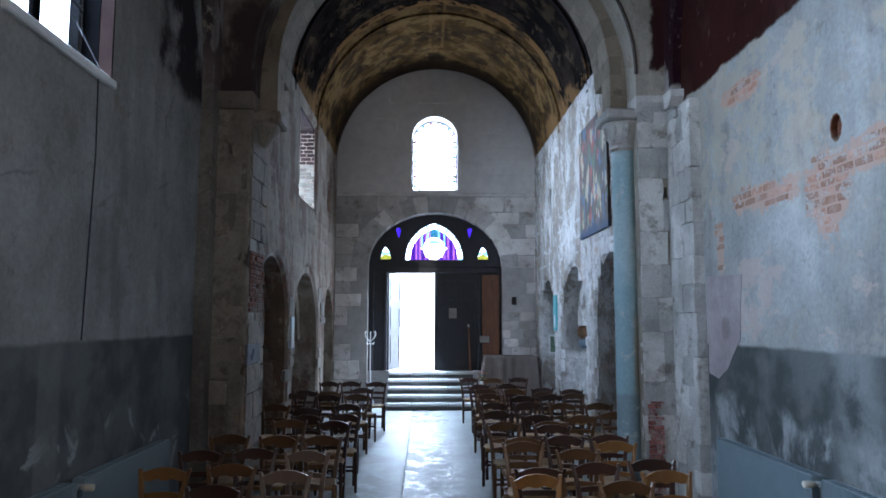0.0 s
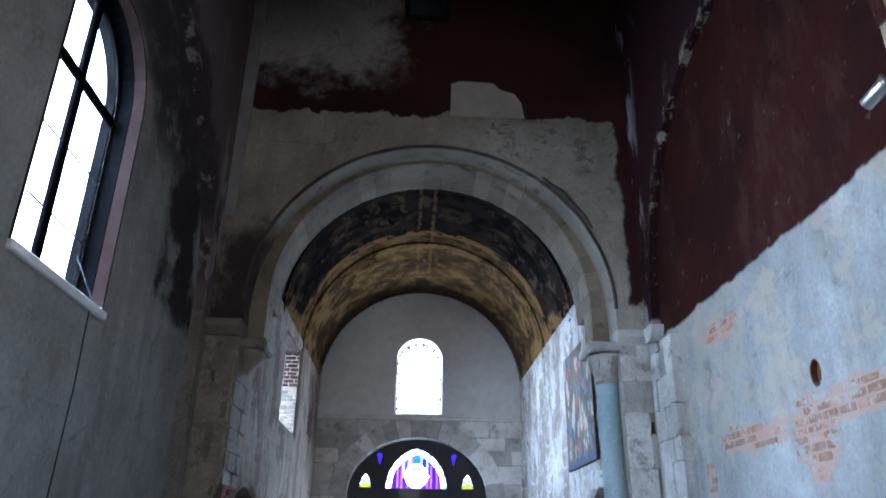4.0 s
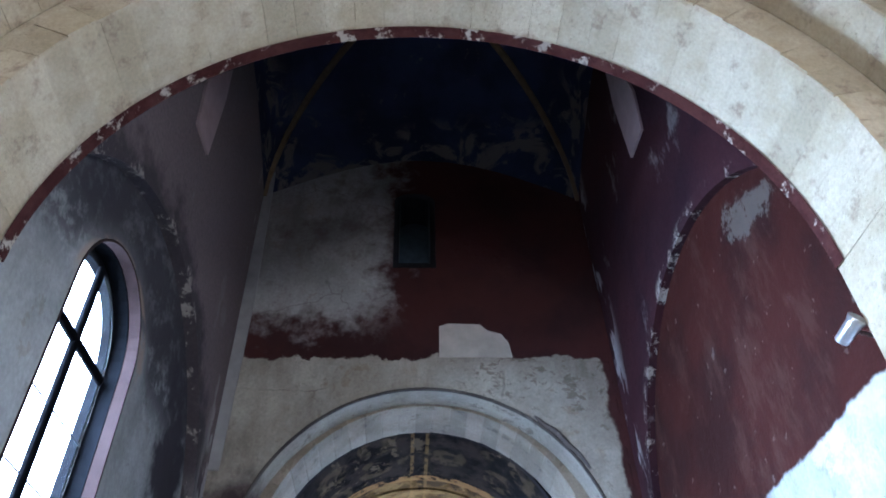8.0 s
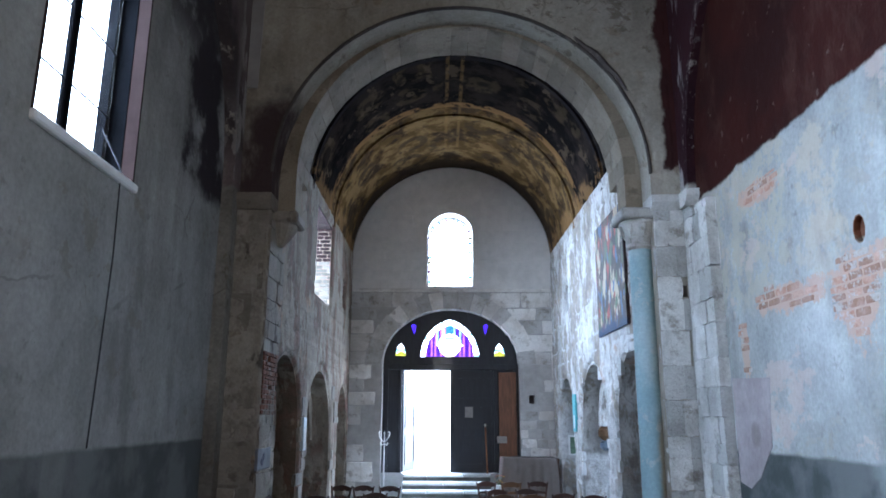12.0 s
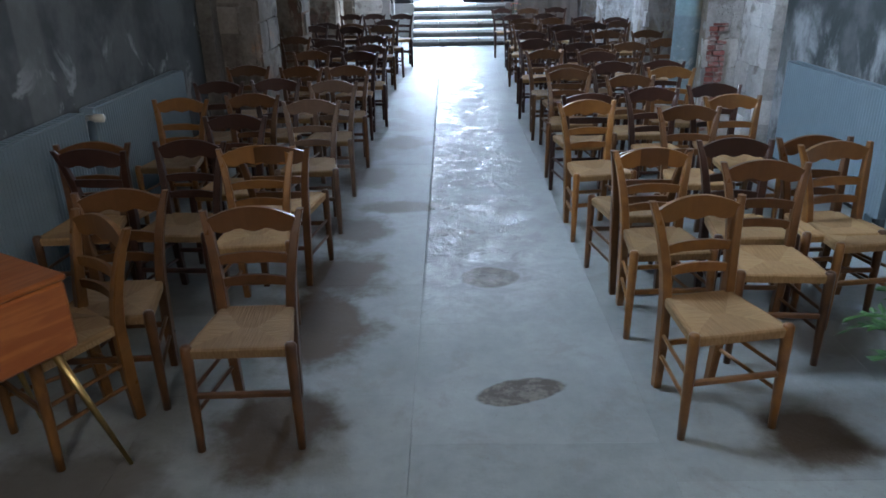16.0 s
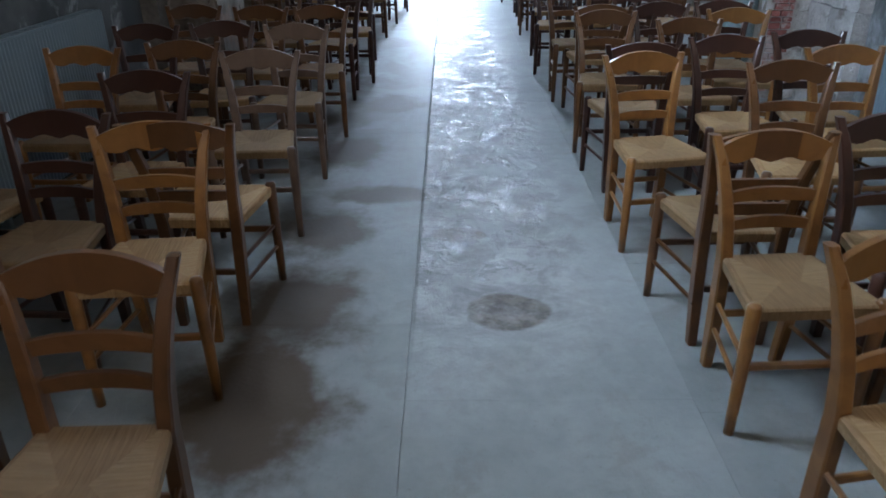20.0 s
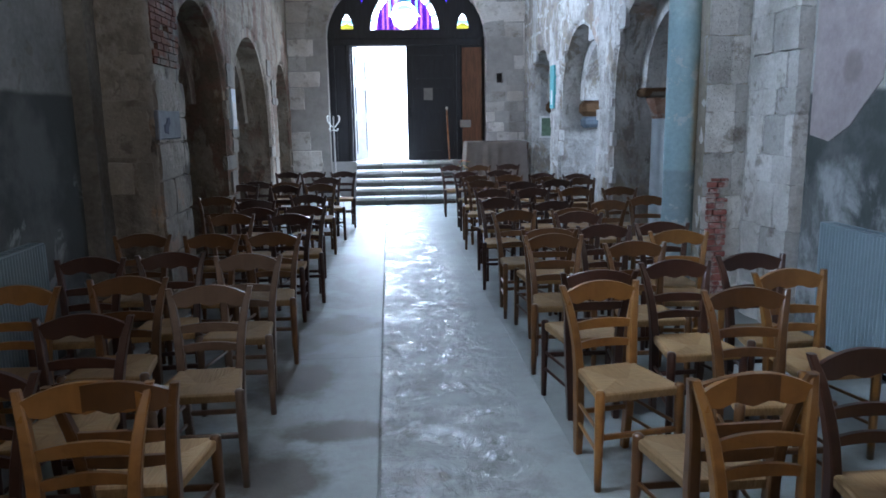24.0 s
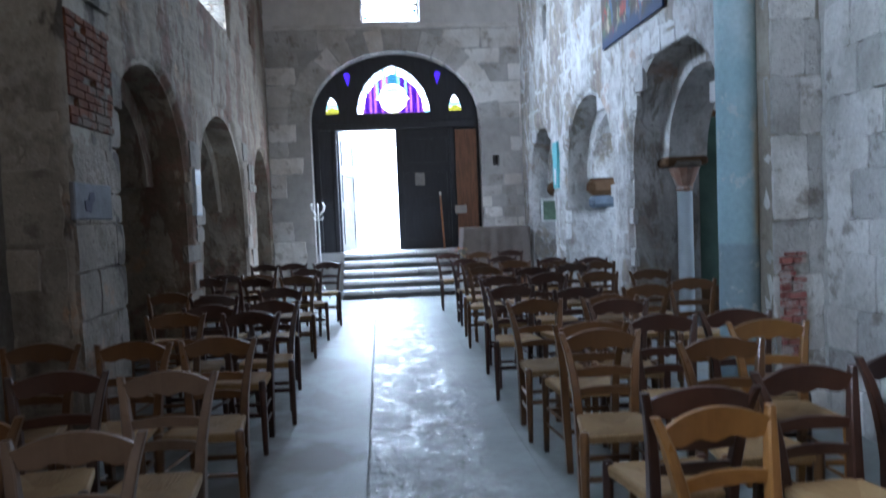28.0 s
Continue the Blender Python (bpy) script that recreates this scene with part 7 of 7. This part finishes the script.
courses(fac, "stone", STONE_FACADE, 2.13, NAVE_R - 0.01, 0.0, 2.2, 0.23, 0.33, lambda u, z, l, h: ((u, NAVE_END + 0.022, z), (l, 0.05, h)), 22, lambda u, z: noise.noise(Vector((u * 2.6, z * 2.6, 8))) > -0.25, 0.012, 0.5, (0, -0.018, 0))
structure("wall_lunette", roughen(slab([(NAVE_L + 0.01, 5.115)] + arched(0.52, 2.44, 5.115, 5.79, None, 32)[::-1] + [(NAVE_R - 0.01, 5.115)], [arched(0.485, 0.57, 5.17, 6.5, 0.55)], "y", NAVE_END - 0.012, NAVE_END + 0.02), 0.006, 2.5), LUNETTE, "smooth old plaster in the lunette round the window", "wall")
courses(parent_of("wall_lunette"), "stone", LUNETTE, NAVE_L + 0.05, NAVE_R - 0.05, 5.13, 8.1, 0.36, 0.72, lambda u, z, l, h: ((u, NAVE_END - 0.004, z), (l, 0.03, h)), 23, lambda u, z: (abs(u - 0.485) > 0.98 or z > 7.3) and (u - 0.52) ** 2 + (max(z, 5.79) - 5.79) ** 2 < 2.02 ** 2, 0.005, 0.2, (0, -0.003, 0))
pier = parent_of("wall_west_tower")
hole_free = lambda u, z: not (2.82 < u < 3.0 and 3.3 < z < 3.56)
courses(pier, "stone", STONE_PIER, 2.655, 2.985, 0.0, 4.36, 0.30, 0.26, lambda u, z, l, h: ((u, WEST + 0.052, z), (l + 0.02, 0.14, h + 0.018)), 31, hole_free, 0.010, 0.3, (0, -0.014, 0))
courses(pier, "stone", STONE_PIER, 8.22, 8.94, 0.0, 4.26, 0.30, 0.34, lambda u, z, l, h: ((2.782, u, z), (0.12, l + 0.02, h + 0.018)), 36, joint=0.012, ragged=0.3, uneven=(-0.012, 0, 0))
courses(pier, "brick", BRICK_DARK, 2.68, 2.86, 0.06, 1.12, 0.052, 0.10, lambda u, z, l, h: ((u, WEST - 0.014, z), (l, 0.06, h)), 32, lambda u, z: noise.noise(Vector((u * 8, z * 6, 5))) > -0.4, ragged=0.28, uneven=(0, -0.008, 0))
pil = parent_of("wall_north_tower")
courses(pil, "stone", STONE_PIER, 7.46, 8.12, 0.0, 4.3, 0.27, 0.30, lambda u, z, l, h: ((3.056, u, z), (0.16, l + 0.02, h + 0.018)), 33, joint=0.010, ragged=0.32, uneven=(-0.014, 0, 0))
courses(pier, "stone", STONE_DIM, -2.19, -1.72, 0.0, 4.36, 0.40, 0.42, lambda u, z, l, h: ((u, WEST - 0.004, z), (l, 0.06, h)), 34, lambda u, z: noise.noise(Vector((u * 3, z * 2, 4))) > 0.0, 0.03, 0.3, (0, -0.03, 0))
courses(parent_of("wall_arch_inner"), "brick", BRICK_RUST, 8.2, 8.9, 2.08, 2.78, 0.052, 0.14, lambda u, z, l, h: ((-1.715, u, z), (0.07, l, h)), 35, lambda u, z: u > 8.16 + 0.25 * (2.4 - z) * (z < 2.4) and noise.noise(Vector((u * 9, z * 11, 2))) > -0.42, 0.007, 0.2, (0.007, 0, 0))
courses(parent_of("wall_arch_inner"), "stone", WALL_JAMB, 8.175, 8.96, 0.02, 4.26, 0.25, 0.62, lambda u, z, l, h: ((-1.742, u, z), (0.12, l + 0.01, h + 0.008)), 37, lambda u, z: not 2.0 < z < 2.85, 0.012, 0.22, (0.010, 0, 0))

north = parent_of("wall_north")


def brick_field(y, z):
    n = 0.035 * noise.noise(Vector((y * 4.0, z * 9.0, 3.0)))
    band_a = 5.66 < y < 6.68 and abs(z - (2.93 + 0.12 * (y - 5.66)) - 0.06) < 0.075 + n
    block = ((y - 5.24) / 0.23) ** 2 + ((z - 2.88) / 0.30) ** 2 < 1 + 8 * n
    band_b = 4.2 < y < 5.3 and abs(z - 3.09) < 0.085 + n
    strip = abs(y - (7.02 + 0.2 * (z - 2.41))) < 0.06 and 2.45 < z < 2.92
    top = 6.2 < y < 6.75 and 4.02 < z < 4.16
    return band_a or block or band_b or strip or top


courses(north, "brick", BRICK, 4.15, 7.2, 2.15, 4.16, 0.066, 0.2, lambda u, z, l, h: ((WALL_R + 0.012, u, z), (0.03, l, h)), 41, brick_field, 0.014, 0.12)
jamb = parent_of("wall_nave_south")
courses(jamb, "brick", BRICK_WHITE, -2.55, NAVE_L, 4.15, 5.05, 0.075, 0.22, lambda u, z, l, h: ((u, 14.262, z), (l, 0.05, h)), 43, joint=0.012, ragged=0.1)
courses(jamb, "brick", BRICK_SOOT, -2.55, NAVE_L, 5.05, 5.75, 0.075, 0.22, lambda u, z, l, h: ((u, 14.262, z), (l, 0.05, h)), 44, joint=0.012, ragged=0.1)
# Plate added to keep the lamp-lit window soffit dark.
structure("window_soffit", roughen(boxed(-2.56, NAVE_L - 0.004, 12.46, 14.24, 5.715, 5.746, bevel=0.004), 0.004, 6), BRICK_SOOT, "dark red plate added over the high nave window's soffit", "trim")
nave_n = parent_of("wall_nave_north")


courses(nave_n, "stone", STONE_WHITE, 9.0, 17.5, 0.0, 4.2, 0.23, 0.30, lambda u, z, l, h: ((NAVE_R - 0.008, u, z), (0.06, l, h)), 51,
        lambda u, z: clear_of_arches(ARCHES_R, u, z, 0.05) and noise.noise(Vector((u * 1.3, z * 1.7, 7))) > 0.0, 0.02, 0.45)
nave_s = parent_of("wall_nave_south")
courses(nave_s, "stone", STONE_DIM, 9.0, 17.5, 0.0, 3.8, 0.25, 0.38, lambda u, z, l, h: ((NAVE_L + 0.02, u, z), (0.06, l, h)), 52,
        lambda u, z: clear_of_arches(ARCHES_L, u, z, 0.05) and z < 2.6 and noise.noise(Vector((u * 1.3, z * 1.7, 17))) > 0.05, 0.02, 0.45)

# ---- floor slabs ----
bed = parent_of("floor")
columns_x = [-4.6, -3.4, -2.22, -1.12, -0.02, 0.95, 2.02, 3.1, 4.2, 5.4]
rng = random.Random(8)
for i, (x0, x1) in enumerate(zip(columns_x, columns_x[1:])):
    y = -4.6 + (0.0 if i == 4 else rng.uniform(-0.45, 0.0))
    while y < NAVE_END + 0.3:
        length = 0.98 if i == 4 else rng.uniform(1.0, 1.5)
        gap_l = 0.0018 if i == 4 else 0.0003
        low = rng.uniform(0.0, 0.0006)
        slab_ob = part("floor_slab", boxed(x0 + gap_l, x1 - 0.0003, y + 0.0003, y + length - 0.0003, -0.05, -low, bevel=0.0005), FLOOR, bed)
        y += length
for name, y1, z1 in (("floor_choir_step", 2.28, 0.16), ("floor_choir", 1.45, 0.32)):
    structure(name, boxed(-2.34, 3.24, -4.59, y1, z1 - 0.158, z1, bevel=0.008), STONE_RISER, "worn dark stone floor of the raised choir", "floor")
bag = empty("black_bag", (2.92, 7.25, 0), "small black bag on the floor beside the radiator", "bag")
part("body", roughen(boxed(-0.10, 0.06, -0.14, 0.14, 0.0, 0.13, bevel=0.035), 0.01, 9), BLACK_PLASTIC, bag)
part("strap", sweep(bmesh.new(), [(-0.05, -0.1, 0.12), (-0.12, -0.05, 0.16), (-0.12, 0.06, 0.15), (-0.05, 0.1, 0.12)], 0.008, 6), BLACK_PLASTIC, bag)
